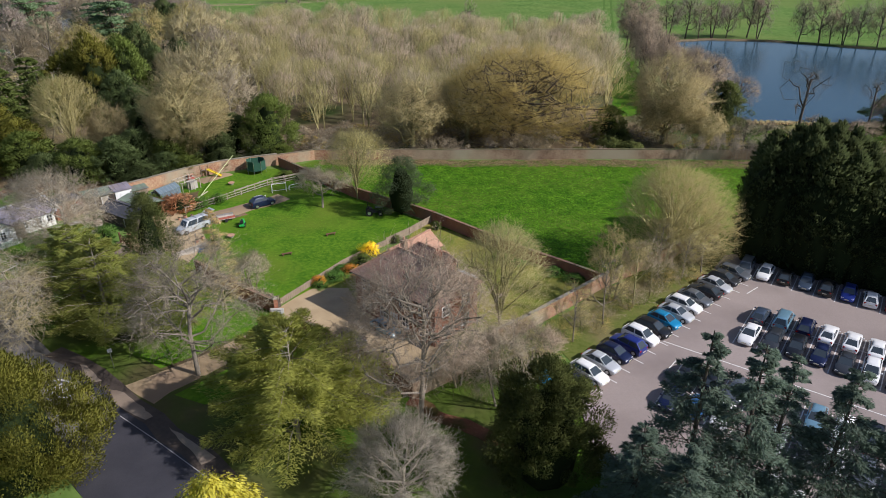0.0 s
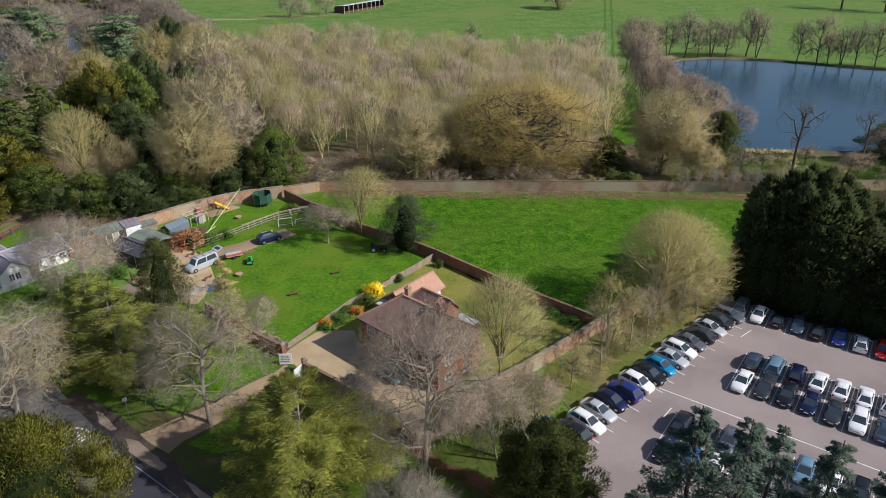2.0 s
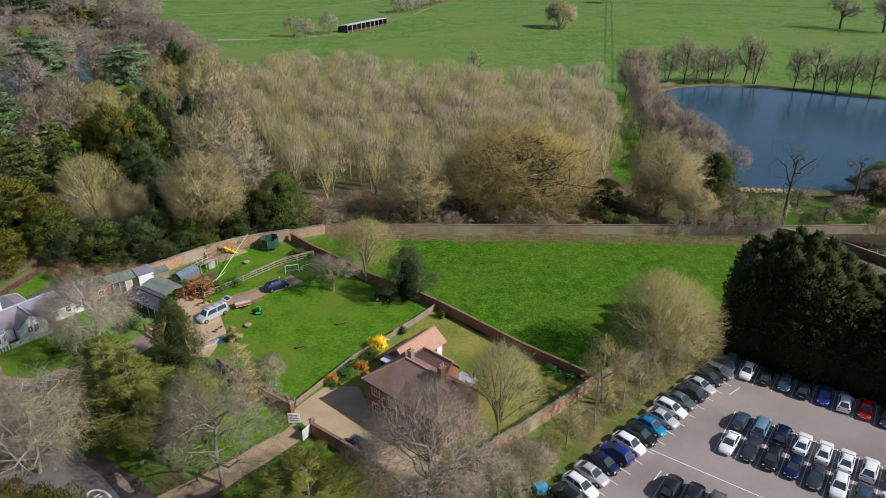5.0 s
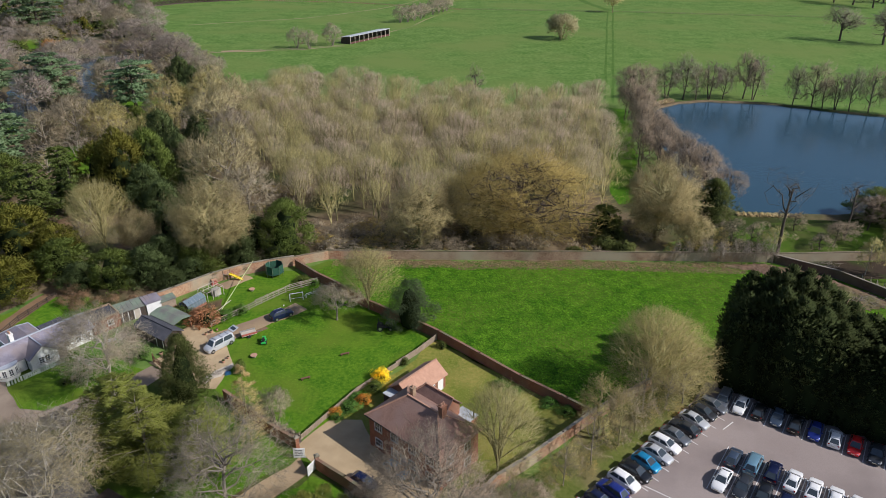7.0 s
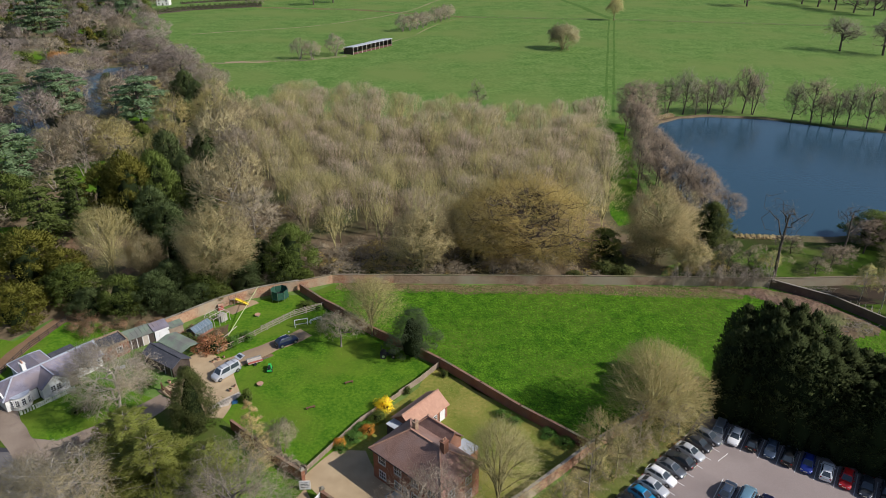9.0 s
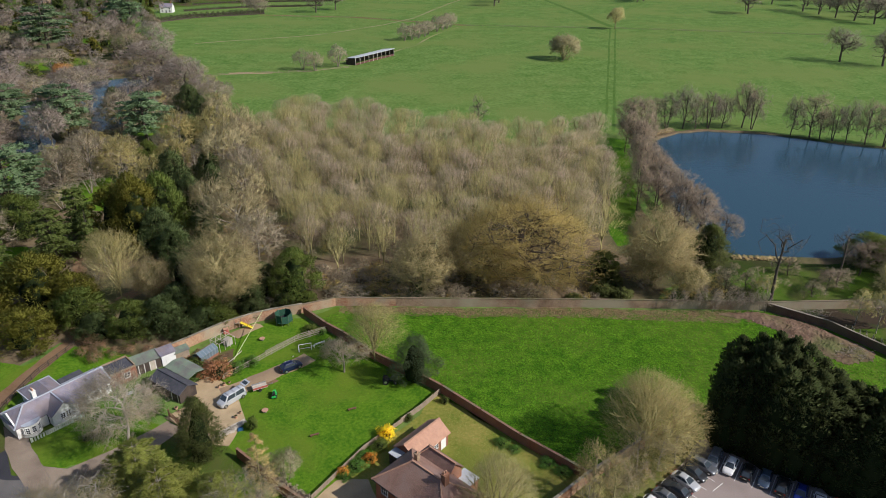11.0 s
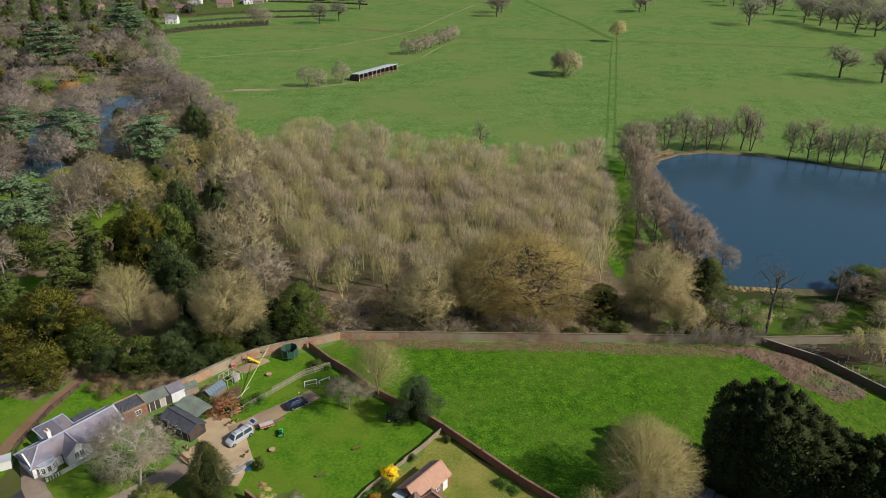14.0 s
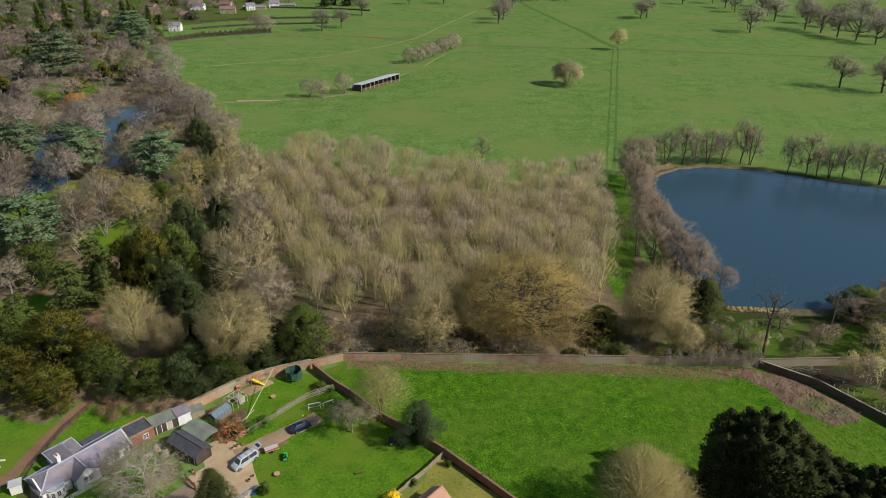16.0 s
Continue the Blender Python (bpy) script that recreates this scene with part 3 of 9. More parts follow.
def bare_meshes(key, seed, bark_mat=None, twig_mat=None, h=15.0, r=6.0, low=None, base=0.2, n=(11, 6, 5, 9, 0), trunk=0.32, rise=0.25, wild=0.5, tw=0.035, stems=1, fork=0.6, twig_len=0.17, cheap=True, crook=0.06, out=0.4, lumps=0, uneven=0.15, reach=0.8, skirt=1.32):
    """Trunk and twig meshes of a leafless tree with a rounded crown, h high and r in radius."""
    full = (key, seed)
    if full in BARE:
        return BARE[full]
    rng = np.random.default_rng(seed)
    low = base * h * 0.8 if low is None else low
    centre, semi = np.array([0, 0, (h + low) / 2]), np.array([r, r, (h - low) / 2])
    swell = uneven_crown(seed, uneven)
    p0 = np.zeros((stems, 3))
    lean = np.stack([np.cos(np.arange(stems) * 2.4), np.sin(np.arange(stems) * 2.4)], -1)
    p0[:, :2] = lean * (0.35 if stems > 1 else 0)
    p1 = np.concatenate([lean * r * (0.34 if stems > 1 else 0.07), np.full((stems, 1), h * fork)], 1)
    p0[:, 2] -= 0.15
    r0 = np.full(stems, trunk)
    pm = (p0 + p1) / 2 + rng.normal(size=p0.shape) * 0.015 * h * np.array([1, 1, 0])
    wood, twv = [tubes(p0, pm, p1, r0, r0 * 0.5, 7)], []
    k = np.arange(n[0])
    zz = 1 - skirt * (k + 0.5) / n[0]
    az = k * 2.39996 + rng.uniform(0, 6)
    ring = np.sqrt(np.maximum(0, 1 - zz ** 2))
    way = np.stack([ring * np.cos(az), ring * np.sin(az), zz], -1)
    b1 = shell(rng, way, 0.18, 0.55, 0.78, centre, semi, swell)
    which = np.arange(n[0]) % stems
    horiz = np.linalg.norm(b1[:, :2], axis=-1)
    t1 = np.clip((b1[:, 2] - 0.55 * horiz - 0.08 * h) / (h * fork), base / fork * rng.uniform(0.7, 1.3, n[0]), 1.0)[:, None]
    a1 = np.where(t1 < 0.5, p0[which] + (pm - p0)[which] * t1 * 2, pm[which] + (p1 - pm)[which] * (t1 * 2 - 1))
    m1 = (a1 + b1) / 2 + rng.normal(size=a1.shape) * r * crook
    ra = trunk * 0.45 * rng.uniform(0.8, 1.2, len(a1)) * (0.6 if stems > 2 else 1)
    wood.extend(crooked(rng, a1, m1, b1, ra, ra * 0.4, 5, crook))

    def sprout(a, m, b, count, spread, lo, hi, most, tmin):
        t = rng.uniform(tmin, 1.0, (len(a), count, 1))
        start = np.where(t < 0.5, a[:, None] + (m - a)[:, None] * t * 2, m[:, None] + (b - m)[:, None] * (t * 2 - 1))
        way2 = np.broadcast_to(unit((b - centre) / semi)[:, None], start.shape)
        end = shell(rng, way2, spread, lo, hi, centre, semi, swell)
        gap = end - start
        far = np.linalg.norm(gap, axis=-1, keepdims=True)
        end = start + gap * np.minimum(1, most * rng.uniform(0.7, 1.2, far.shape) / np.maximum(far, 1e-6))
        mid = (start + end) / 2 + rng.normal(size=start.shape) * far * crook * 1.2
        return start.reshape(-1, 3), mid.reshape(-1, 3), end.reshape(-1, 3)

    a2, m2, b2 = sprout(a1, m1, b1, n[1], wild * 0.8, 0.72, 0.97, r * reach, 0.35)
    rb = np.full(len(a2), trunk * 0.16)
    if cheap == 2:
        twv.append(blades(a2, b2, rb * 1.2, rng))
    else:
        wood.extend(crooked(rng, a2, m2, b2, rb, rb * 0.45, 4, crook))
    a3, m3, b3 = sprout(a2, m2, b2, n[2], wild * 0.5, 0.84, 1.04, r * 0.42, 0.2)
    rc = np.full(len(a3), max(trunk * 0.055, tw * 0.55))
    if cheap:
        twv.append(blades(a3, b3, rc * 1.3, rng))
    else:
        wood.append(tubes(a3, m3, b3, rc, rc * 0.4, 3))
    def spray(a, b, count, length, tmin):
        t = rng.uniform(tmin, 1.0, (len(a), count, 1))
        start = a[:, None] + (b - a)[:, None] * t
        d = unit(unit(b - a)[:, None] * 0.5 + unit((start - centre) / semi) * out + rng.normal(size=start.shape) * wild + np.array([0, 0, rise]))
        return start.reshape(-1, 3), (start + d * length * rng.uniform(0.5, 1.25, t.shape)).reshape(-1, 3)
    a4, b4 = spray(a3, b3, n[3], r * twig_len, 0.05)
    twv.append(blades(a4, b4, np.full(len(a4), tw), rng))
    if n[4]:
        a5, b5 = spray(a4, b4, n[4], r * twig_len * 0.6, 0.3)
        twv.append(blades(a5, b5, np.full(len(a5), tw * 0.75), rng))
    meshes = []
    for label, lots, mat in (("trunk", wood, bark_mat), ("crown", twv, twig_mat)):
        verts, faces, count, shade = [], [], 0, []
        for v, f in lots:
            verts.append(v)
            faces.append(f + count)
            count += len(v)
            if label == "crown":
                shade.append(crown_normals(v, centre * np.array([1, 1, 0.8]), semi, rng, 3, clumps=n[0] * (lumps or n[1]), swell=1.5 if lumps else 0.75))
        verts = np.concatenate(verts)
        normals = np.concatenate(shade) if shade else None
        meshes.append(array_mesh(label, verts, np.concatenate(faces), mat, label == "trunk", normals))
    BARE[full] = meshes
    return meshes


def fan_meshes(key, seed, bark_mat=None, twig_mat=None, h=14.0, r=4.0, limbs=9, tw=0.03, twigs=1700, low=0.33, spread=(0.55, 0.28, 1.0), bow=0.2):
    """A slender plantation tree: steep lichened limbs rising like a vase into an even haze of fine upright twigs."""
    full = (key, seed)
    if full in BARE:
        return BARE[full]
    rng = np.random.default_rng(seed)
    k = np.arange(limbs)
    az = k * 2.39996 + rng.uniform(0, 6)
    rad = r * np.sqrt((k + 0.4) / limbs) * rng.uniform(0.65, 0.9, limbs)
    side = np.stack([np.cos(az), np.sin(az), np.zeros(limbs)], -1)
    a = np.zeros((limbs, 3))
    a[:, 2] = h * rng.uniform(0.1, 0.4, limbs)
    b = side * rad[:, None]
    b[:, 2] = h * (0.9 - bow * (rad / r) ** 2) * rng.uniform(0.9, 1.0, limbs)
    m = a * 0.45 + b * 0.55 + rng.normal(size=a.shape) * r * (bow - 0.2) * 0.25 + np.array([0, 0, (bow - 0.2) * 0.12 * h]) - side * rad[:, None] * 0.1
    top = np.array([[0.15, 0.1, h * 0.62]])
    base = np.array([[0, 0, -0.15]])
    wood = [tubes(base, (base + top) / 2, top, np.array([0.15]), np.array([0.06]), 5), tubes(a, m, b, np.full(limbs, 0.115), np.full(limbs, 0.04), 3)]
    t = rng.uniform(0, 1, (limbs, 9, 1))
    p = (m[:, None] + (b - m)[:, None] * t).reshape(-1, 3)
    d = unit(unit(b - m)[:, None] * 0.6 + rng.normal(size=(limbs, 9, 3)) * (0.2 + spread[1] * 0.5) + side[:, None] * 0.2 + np.array([0, 0, 0.6])).reshape(-1, 3)
    q = p + d * r * (0.53 - 0.4 * bow) * rng.uniform(0.6, 1.2, (len(p), 1))
    wood.append(tubes(p, (p + q) / 2 + rng.normal(size=p.shape) * 0.05, q, np.full(len(p), 0.05), np.full(len(p), 0.016), 3))
    # fine twigs: an even haze through the upper crown, thinner below
    u = rng.uniform(0, 1, twigs) ** 0.7
    wide = r * np.sqrt(np.clip(1 - ((u - 0.42) / 0.62) ** 2, 0.02, 1))
    spin = rng.uniform(0, 2 * np.pi, twigs)
    out = np.sqrt(rng.uniform(0, 1, twigs)) * wide * (0.92 + 0.1 * np.sin(3 * spin + seed) + 0.06 * np.sin(5 * spin))
    p = np.stack([out * np.cos(spin), out * np.sin(spin), h * (low + (0.9 - low) * u)], -1)
    d = unit(p * np.array([1, 1, 0]) / r * spread[0] + rng.normal(size=p.shape) * spread[1] + np.array([0, 0, spread[2]]))
    q = p + d * rng.uniform(0.055, 0.14, (twigs, 1)) * h
    tv, tf = blades(p, q, np.full(twigs, tw), rng)
    tn = crown_normals(tv, np.array([0, 0, h * 0.45]), np.array([r, r, h * 0.5]), rng, 3, 0.6, 0.2)
    wv, wf, count = [], [], 0
    for v, f in wood:
        wv.append(v)
        wf.append(f + count)
        count += len(v)
    BARE[full] = [array_mesh("trunk", np.concatenate(wv), np.concatenate(wf), bark_mat, True), array_mesh("crown", tv, tf, twig_mat, False, tn)]
    return BARE[full]


def leaf_quads(pos, way, size, rng, thin=0.45):
    """Pointed leaf sprays at pos along way: two triangles each."""
    n = len(pos)
    d = unit(way)
    side = unit(np.cross(d, rng.normal(size=d.shape)))
    s = size * rng.uniform(0.6, 1.3, (n, 1))
    verts = np.stack([pos - d * s * 0.3, pos + side * s * thin * 0.5, pos + d * s * 0.7, pos - side * s * thin * 0.5], 1).reshape(-1, 3)
    return verts, np.arange(4 * n).reshape(-1, 4)


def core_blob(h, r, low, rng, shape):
    """The dense inside of an evergreen crown, a filler for its shaded gaps: uneven rings."""
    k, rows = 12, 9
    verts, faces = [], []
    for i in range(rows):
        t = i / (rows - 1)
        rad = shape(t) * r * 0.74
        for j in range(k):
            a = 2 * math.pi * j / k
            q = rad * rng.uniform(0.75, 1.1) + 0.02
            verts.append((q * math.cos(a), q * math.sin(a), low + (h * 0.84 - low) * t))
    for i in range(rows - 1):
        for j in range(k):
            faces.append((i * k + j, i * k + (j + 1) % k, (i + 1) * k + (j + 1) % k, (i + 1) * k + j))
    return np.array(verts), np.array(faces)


def dome(t):
    return max(0.0, math.sin(math.pi * min(1.0, 0.22 + 0.78 * t) ** 1.05)) ** 0.6 if t < 1 else 0.02


def cone(t):
    return max(0.02, (1 - t) ** 0.75) * (0.75 + 0.25 * min(1, t * 6))


def cone_full(t):
    return max(0.03, (1 - t) ** 0.55) * (0.7 + 0.3 * min(1, t * 4))


def spire(t):
    """A column that narrows to a blunt point."""
    return max(0.04, (1 - t ** 6)) * (0.88 + 0.12 * min(1, t * 5))


EVER = {}


def evergreen_meshes(key, seed, bark_mat=None, leaf_mat=None, h=1, r=1, low=0, shape=None, lobes=1, per=1, size=1, droop=0.2, lobe=0.22, trunk=0.35, thin=0.3, wave=1.0, core=0.46):
    """Trunk with an inner core standing for shaded depth, and the crown of a dense evergreen: leafy lobes round an
    uneven inside.
    """
    full = (key, seed)
    if full in EVER:
        return EVER[full]
    rng = np.random.default_rng(seed)
    t = rng.uniform(0, 1, lobes) ** 0.85
    a = rng.uniform(0, 2 * np.pi, lobes)
    rad = np.array([shape(v) for v in t]) * r * rng.uniform(0.68, 0.98, lobes)
    ph = rng.uniform(0, 6, 3)
    rad = rad * (0.95 + wave * (0.11 * np.sin(3 * a + ph[0] + 2 * t) + 0.08 * np.sin(5 * a + ph[1] - 5 * t) + 0.05 * np.sin(9 * t + ph[2])))
    c = np.stack([rad * np.cos(a), rad * np.sin(a), low + (h - low) * t * 0.96], -1)
    size_l = r * lobe * rng.uniform(0.6, 1.35, (lobes, 1, 1))
    off = unit(rng.normal(size=(lobes, per, 3)))
    pos = c[:, None] + off * size_l * np.array([1, 1, 0.8]) * rng.uniform(0.55, 1.05, (lobes, per, 1))
    out = unit(c * np.array([1, 1, 0.0]) + np.array([0, 0, 0.3]))[:, None]
    way = off * 0.7 + out * 0.8 + rng.normal(size=off.shape) * 0.35 + np.array([0, 0, -droop])
    v1, f1 = leaf_quads(pos.reshape(-1, 3), way.reshape(-1, 3), size, rng, thin)
    lump = np.repeat(unit(off * 1.1 + out * 0.5).reshape(-1, 3), 4, 0) + np.repeat(rng.normal(size=(lobes * per, 3)) * 0.15, 4, 0) + np.array([0, 0, 0.25])
    crown = array_mesh("crown", v1, f1, leaf_mat, False, unit(lump).astype(np.float32))
    # trunk and the inner core, whose dark colour stands for shade among the boughs
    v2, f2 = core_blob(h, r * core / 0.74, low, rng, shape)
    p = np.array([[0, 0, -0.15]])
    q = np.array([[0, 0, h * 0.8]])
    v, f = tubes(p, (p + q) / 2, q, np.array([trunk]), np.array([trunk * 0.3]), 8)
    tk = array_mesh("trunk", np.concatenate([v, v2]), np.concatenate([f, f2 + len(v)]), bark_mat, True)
    EVER[full] = [tk, crown]
    return EVER[full]


def tiered_meshes(key, seed, bark_mat=None, leaf_mat=None, h=1, r=1, low=0, tiers=1, boughs=1, sprays=1, size=1, shape=None, droop=0.15, flat=0.12, trunk=0.45, tip=0.0, thin=0.4):
    """Trunk with boughs and a crown of flat, spreading sprays, as cedars, larches and firs have."""
    full = (key, seed)
    if full in EVER:
        return EVER[full]
    rng = np.random.default_rng(seed)
    n = tiers * boughs
    t = (np.repeat(np.arange(tiers), boughs) + rng.uniform(-0.4, 0.4, n)) / tiers
    t = np.clip(t, 0, 0.98)
    a = rng.uniform(0, 2 * np.pi, n)
    reach = np.array([shape(v) for v in t]) * r * rng.uniform(0.65, 1.08, n)
    z = low + (h - low) * t
    p0 = np.stack([np.zeros(n), np.zeros(n), z], -1)
    p1 = np.stack([reach * np.cos(a), reach * np.sin(a), z + reach * (0.25 - droop)], -1)
    pm = (p0 + p1) / 2 + np.array([0, 0, 1.0]) * reach[:, None] * 0.10
    th = np.full(n, trunk * 0.14)
    wv, wf = tubes(p0, pm, p1, th, th * 0.25, 4)
    base = np.array([[0, 0, -0.15]])
    top = np.array([[0, 0, h * 0.97]])
    tv, tf = tubes(base, (base + top) / 2 + np.array([[0.1, 0.1, 0]]), top, np.array([trunk]), np.array([trunk * 0.12]), 8)
    tk = array_mesh("trunk", np.concatenate([tv, wv]), np.concatenate([tf, wf + len(tv)]), bark_mat, True)
    s = rng.uniform(0.18, 1.0, (n, sprays, 1)) ** 0.8
    axis = p0[:, None] * (1 - s) ** 2 + pm[:, None] * 2 * s * (1 - s) + p1[:, None] * s ** 2
    wide = reach[:, None, None] * 0.24 * (1.15 - s)
    d = unit(p1 - p0)
    side = unit(np.cross(d, np.array([[0, 0, 1.0]])))[:, None]
    lateral = rng.normal(size=s.shape)
    pos = axis + side * lateral * wide + np.array([0, 0, 1.0]) * rng.normal(size=s.shape) * flat * reach[:, None, None]
    way = d[:, None] * 0.8 + side * np.sign(lateral) * 0.7 + rng.normal(size=pos.shape) * 0.3 + np.array([0, 0, tip])
    v1, f1 = leaf_quads(pos.reshape(-1, 3), way.reshape(-1, 3), size, rng, thin)
    rise_n = np.repeat((unit(pos * np.array([1, 1, 0.0])) * 0.45 + np.array([0, 0, 0.8])).reshape(-1, 3) + rng.normal(size=(n * sprays, 3)) * 0.35, 4, 0)
    crown = array_mesh("crown", v1, f1, leaf_mat, False, unit(rise_n).astype(np.float32))
    EVER[full] = [tk, crown]
    return EVER[full]


def grove(name, placed, label, category):
    """Many trees joined into one mesh, where nobody could count them. placed: (meshes, x, y, scale, height scale, turn)."""
    verts, faces, slots, mats, count, shade = [], [], [], [], 0, []
    for meshes, x, y, s, sz, turn in placed:
        c, n = math.cos(turn), math.sin(turn)
        for me in meshes:
            v = np.empty(len(me.vertices) * 3, np.float32)
            me.vertices.foreach_get("co", v)
            v = v.reshape(-1, 3)
            k = me.polygons[0].loop_total
            f = np.empty(len(me.loops), np.int32)
            me.loops.foreach_get("vertex_index", f)
            f = f.reshape(-1, k)
            if k == 4:
                f = np.concatenate([f[:, [0, 1, 2]], f[:, [0, 2, 3]]])
            mat = me.materials[0]
            if mat not in mats:
                mats.append(mat)
            verts.append(np.stack([x + s * (c * v[:, 0] - n * v[:, 1]), y + s * (n * v[:, 0] + c * v[:, 1]), v[:, 2] * sz], -1))
            w = CROWN_NORMALS.get(me.name)
            if w is None:
                w = np.empty(len(me.vertices) * 3, np.float32)
                me.vertices.foreach_get("normal", w)
                w = w.reshape(-1, 3)
            shade.append(np.stack([c * w[:, 0] - n * w[:, 1], n * w[:, 0] + c * w[:, 1], w[:, 2]], -1))
            faces.append(f + count)
            slots.append(np.full(len(f), mats.index(mat), np.int32))
            count += len(v)
    me = array_mesh(name, np.concatenate(verts), np.concatenate(faces), mats[0], False, np.concatenate(shade))
    for m in mats[1:]:
        me.materials.append(m)
    me.polygons.foreach_set("material_index", np.concatenate(slots))
    return setting(name, me, None, label, category, "stuff")


def plant(meshes, x, y, scale, label, category="tree", group="", name="tree", sz=None, rz=None, z=0.0):
    """A tree from its two meshes, at a place."""
    m = pose(x, y, z, 0, 0, (x * 37 + y * 71) % 360 if rz is None else rz) @ Matrix.Diagonal((scale, scale, sz or scale, 1))
    root = thing(name, m, label, category, group)
    part("trunk", meshes[0], None, root)
    part("crown", meshes[1], None, root)
    return root


# ---- ground, fields, water and ways ----
def ground_sheet():
    g = Geo()
    edges = [-4000, -1500, -700, -350, -150, 0, 150, 350, 700, 1500, 4000]
    pts = [(x, y + 300, 0.0) for y in edges for x in edges]
    n = len(edges)
    g.add(pts, [(j * n + i, j * n + i + 1, (j + 1) * n + i + 1, (j + 1) * n + i) for j in range(n - 1) for i in range(n - 1)])
    return setting("ground", g, PASTURE, "pale green grazed pasture reaching to the horizon", "ground")


ground_sheet()
patch("field", [(-30, 122.5), (-25, 126.5), (67, 126.3), (77, 119.5), (86, 108), (110, 80), (80, 72), (42, 90), (31, 84.5), (20.5, 77)], 0.03, LUSH, "lush bright green walled grass field", "field", seed=3)
patch("paddock_lawn", [(-31, 122), (-2, 97), (-20.5, 71.5), (-27, 76.5), (-36, 84), (-38, 95), (-42, 101), (-48, 108), (-44, 116), (-36, 121.5)], 0.03, LAWN, "mown green paddock lawn with worn edges", "lawn", seed=4)
patch("garden_grass", [(-2, 97), (20, 77), (6, 64.5), (-3, 57), (-14, 64.5), (-20, 71)], 0.03, DRY, "yellowish patchy back garden lawn", "lawn", seed=5)
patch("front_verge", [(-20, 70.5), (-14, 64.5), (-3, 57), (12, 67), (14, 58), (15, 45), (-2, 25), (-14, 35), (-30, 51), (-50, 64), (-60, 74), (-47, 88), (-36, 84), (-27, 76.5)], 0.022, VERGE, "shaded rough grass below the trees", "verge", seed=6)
patch("car_park_bank", [(12, 68), (20.5, 76.5), (31, 84.5), (41, 92), (40, 85), (14, 57)], 0.05, BANK, "rough grassy bank between wall and car park", "verge", seed=7)
patch("wood_floor", [(-26, 128.5), (34, 128.5), (44, 128.5), (56, 140), (54, 200), (56, 238), (20, 232), (-30, 248), (-78, 268), (-118, 318), (-178, 420), (-260, 560), (-420, 650), (-420, 200), (-140, 90), (-90, 90), (-77, 112), (-60, 107), (-40, 122.5)], 0.02, LITTER, "brown leaf-littered woodland floor", "wood floor", step=8, amount=2.5, seed=8)
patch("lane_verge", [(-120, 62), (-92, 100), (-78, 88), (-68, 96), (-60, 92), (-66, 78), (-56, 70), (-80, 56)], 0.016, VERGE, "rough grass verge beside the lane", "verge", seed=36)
patch("wood_ride", [(42.5, 158), (47, 160), (55, 190), (61.5, 225), (66, 252), (59, 254), (55.5, 232), (47, 190), (42, 165)], 0.035, LUSH, "green grass ride beside the wood", "grass", seed=9)
patch("wall_outer_ground", [(69, 128), (110, 129), (112, 77), (86, 109.5), (78, 120.2)], 0.034, VERGE, "rough green ground beyond the field wall", "verge", seed=31)
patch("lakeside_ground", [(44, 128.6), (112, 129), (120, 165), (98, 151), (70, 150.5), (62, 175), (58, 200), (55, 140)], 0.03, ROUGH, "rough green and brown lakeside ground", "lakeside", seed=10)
patch("cottage_lawn", [(-68, 83), (-61, 76.5), (-52, 82), (-47.5, 88), (-60, 93)], 0.04, LAWN, "small green front lawn of the cottage", "lawn", seed=11)
patch("lane_green", [(-100, 80), (-78, 88), (-77, 110), (-70, 112), (-57, 105.5), (-64, 99.5), (-75, 95), (-75, 84), (-84, 74)], 0.03, LAWN, "green grass beside the woodland path", "lawn", seed=12)
for k, spot in enumerate(((-102, 187, 9), (-145, 227, 12), (-110, 148, 7), (-228, 475, 22), (-229, 390, 20), (-150, 205, 10), (-118, 260, 8), (-105, 232, 8))):
    ring = [(spot[0] + spot[2] * math.cos(a * 0.7) * 1.2, spot[1] + spot[2] * math.sin(a * 0.7)) for a in range(9)]
    patch("glade", ring, 0.04, LAWN, "bright green clearing between trees", "grass", seed=20 + k)

patch("park_grass", [(-100, 195), (-104, 184), (-118, 186), (-122, 200), (-110, 206)], 0.03, LAWN, "grass between the parkland trees", "grass", 4, 1.0, seed=33)
patch("village_ground", [(-190, 700), (-260, 655), (-330, 630), (-420, 640), (-600, 600), (-640, 1020), (-200, 1020), (-230, 850), (-215, 760)], 0.014, VERGE, "dull garden ground between village trees", "ground", 20, 5, seed=37)
patch("lakeside_grass", [(66, 132), (80, 131), (100, 133), (104, 143), (92, 147), (72, 147), (64, 141)], 0.036, VERGE, "rough grass between wall and lake", "grass", 4, 0.9, seed=34)
patch("outer_earth", [(71, 126.8), (90, 127.8), (110, 128.8), (110, 122.5), (92, 121.8), (84, 120), (79.6, 119.6)], 0.04, MUD_DARK, "bare brown earth behind the wall", "earth", 3, 0.9, seed=35)
LAKE = [(74, 247), (79, 254), (88, 261), (100, 264), (121, 260.5), (139, 251), (160, 241), (200, 225), (200, 190), (160, 175), (118, 166), (101, 153), (93, 151.5), (86, 152), (70, 152.8), (66, 165), (64, 185), (66, 205), (70, 225)]
setting("lake", Geo().prism(wander(LAKE, 4, 0.5, random.Random(30)), 0.0, 0.05), WATER, "calm dark blue lake reflecting the sky", "lake")
rim = wander(LAKE, 4, 0.5, random.Random(30))
cx, cy = sum(p[0] for p in rim) / len(rim), sum(p[1] for p in rim) / len(rim)
bank = Geo()
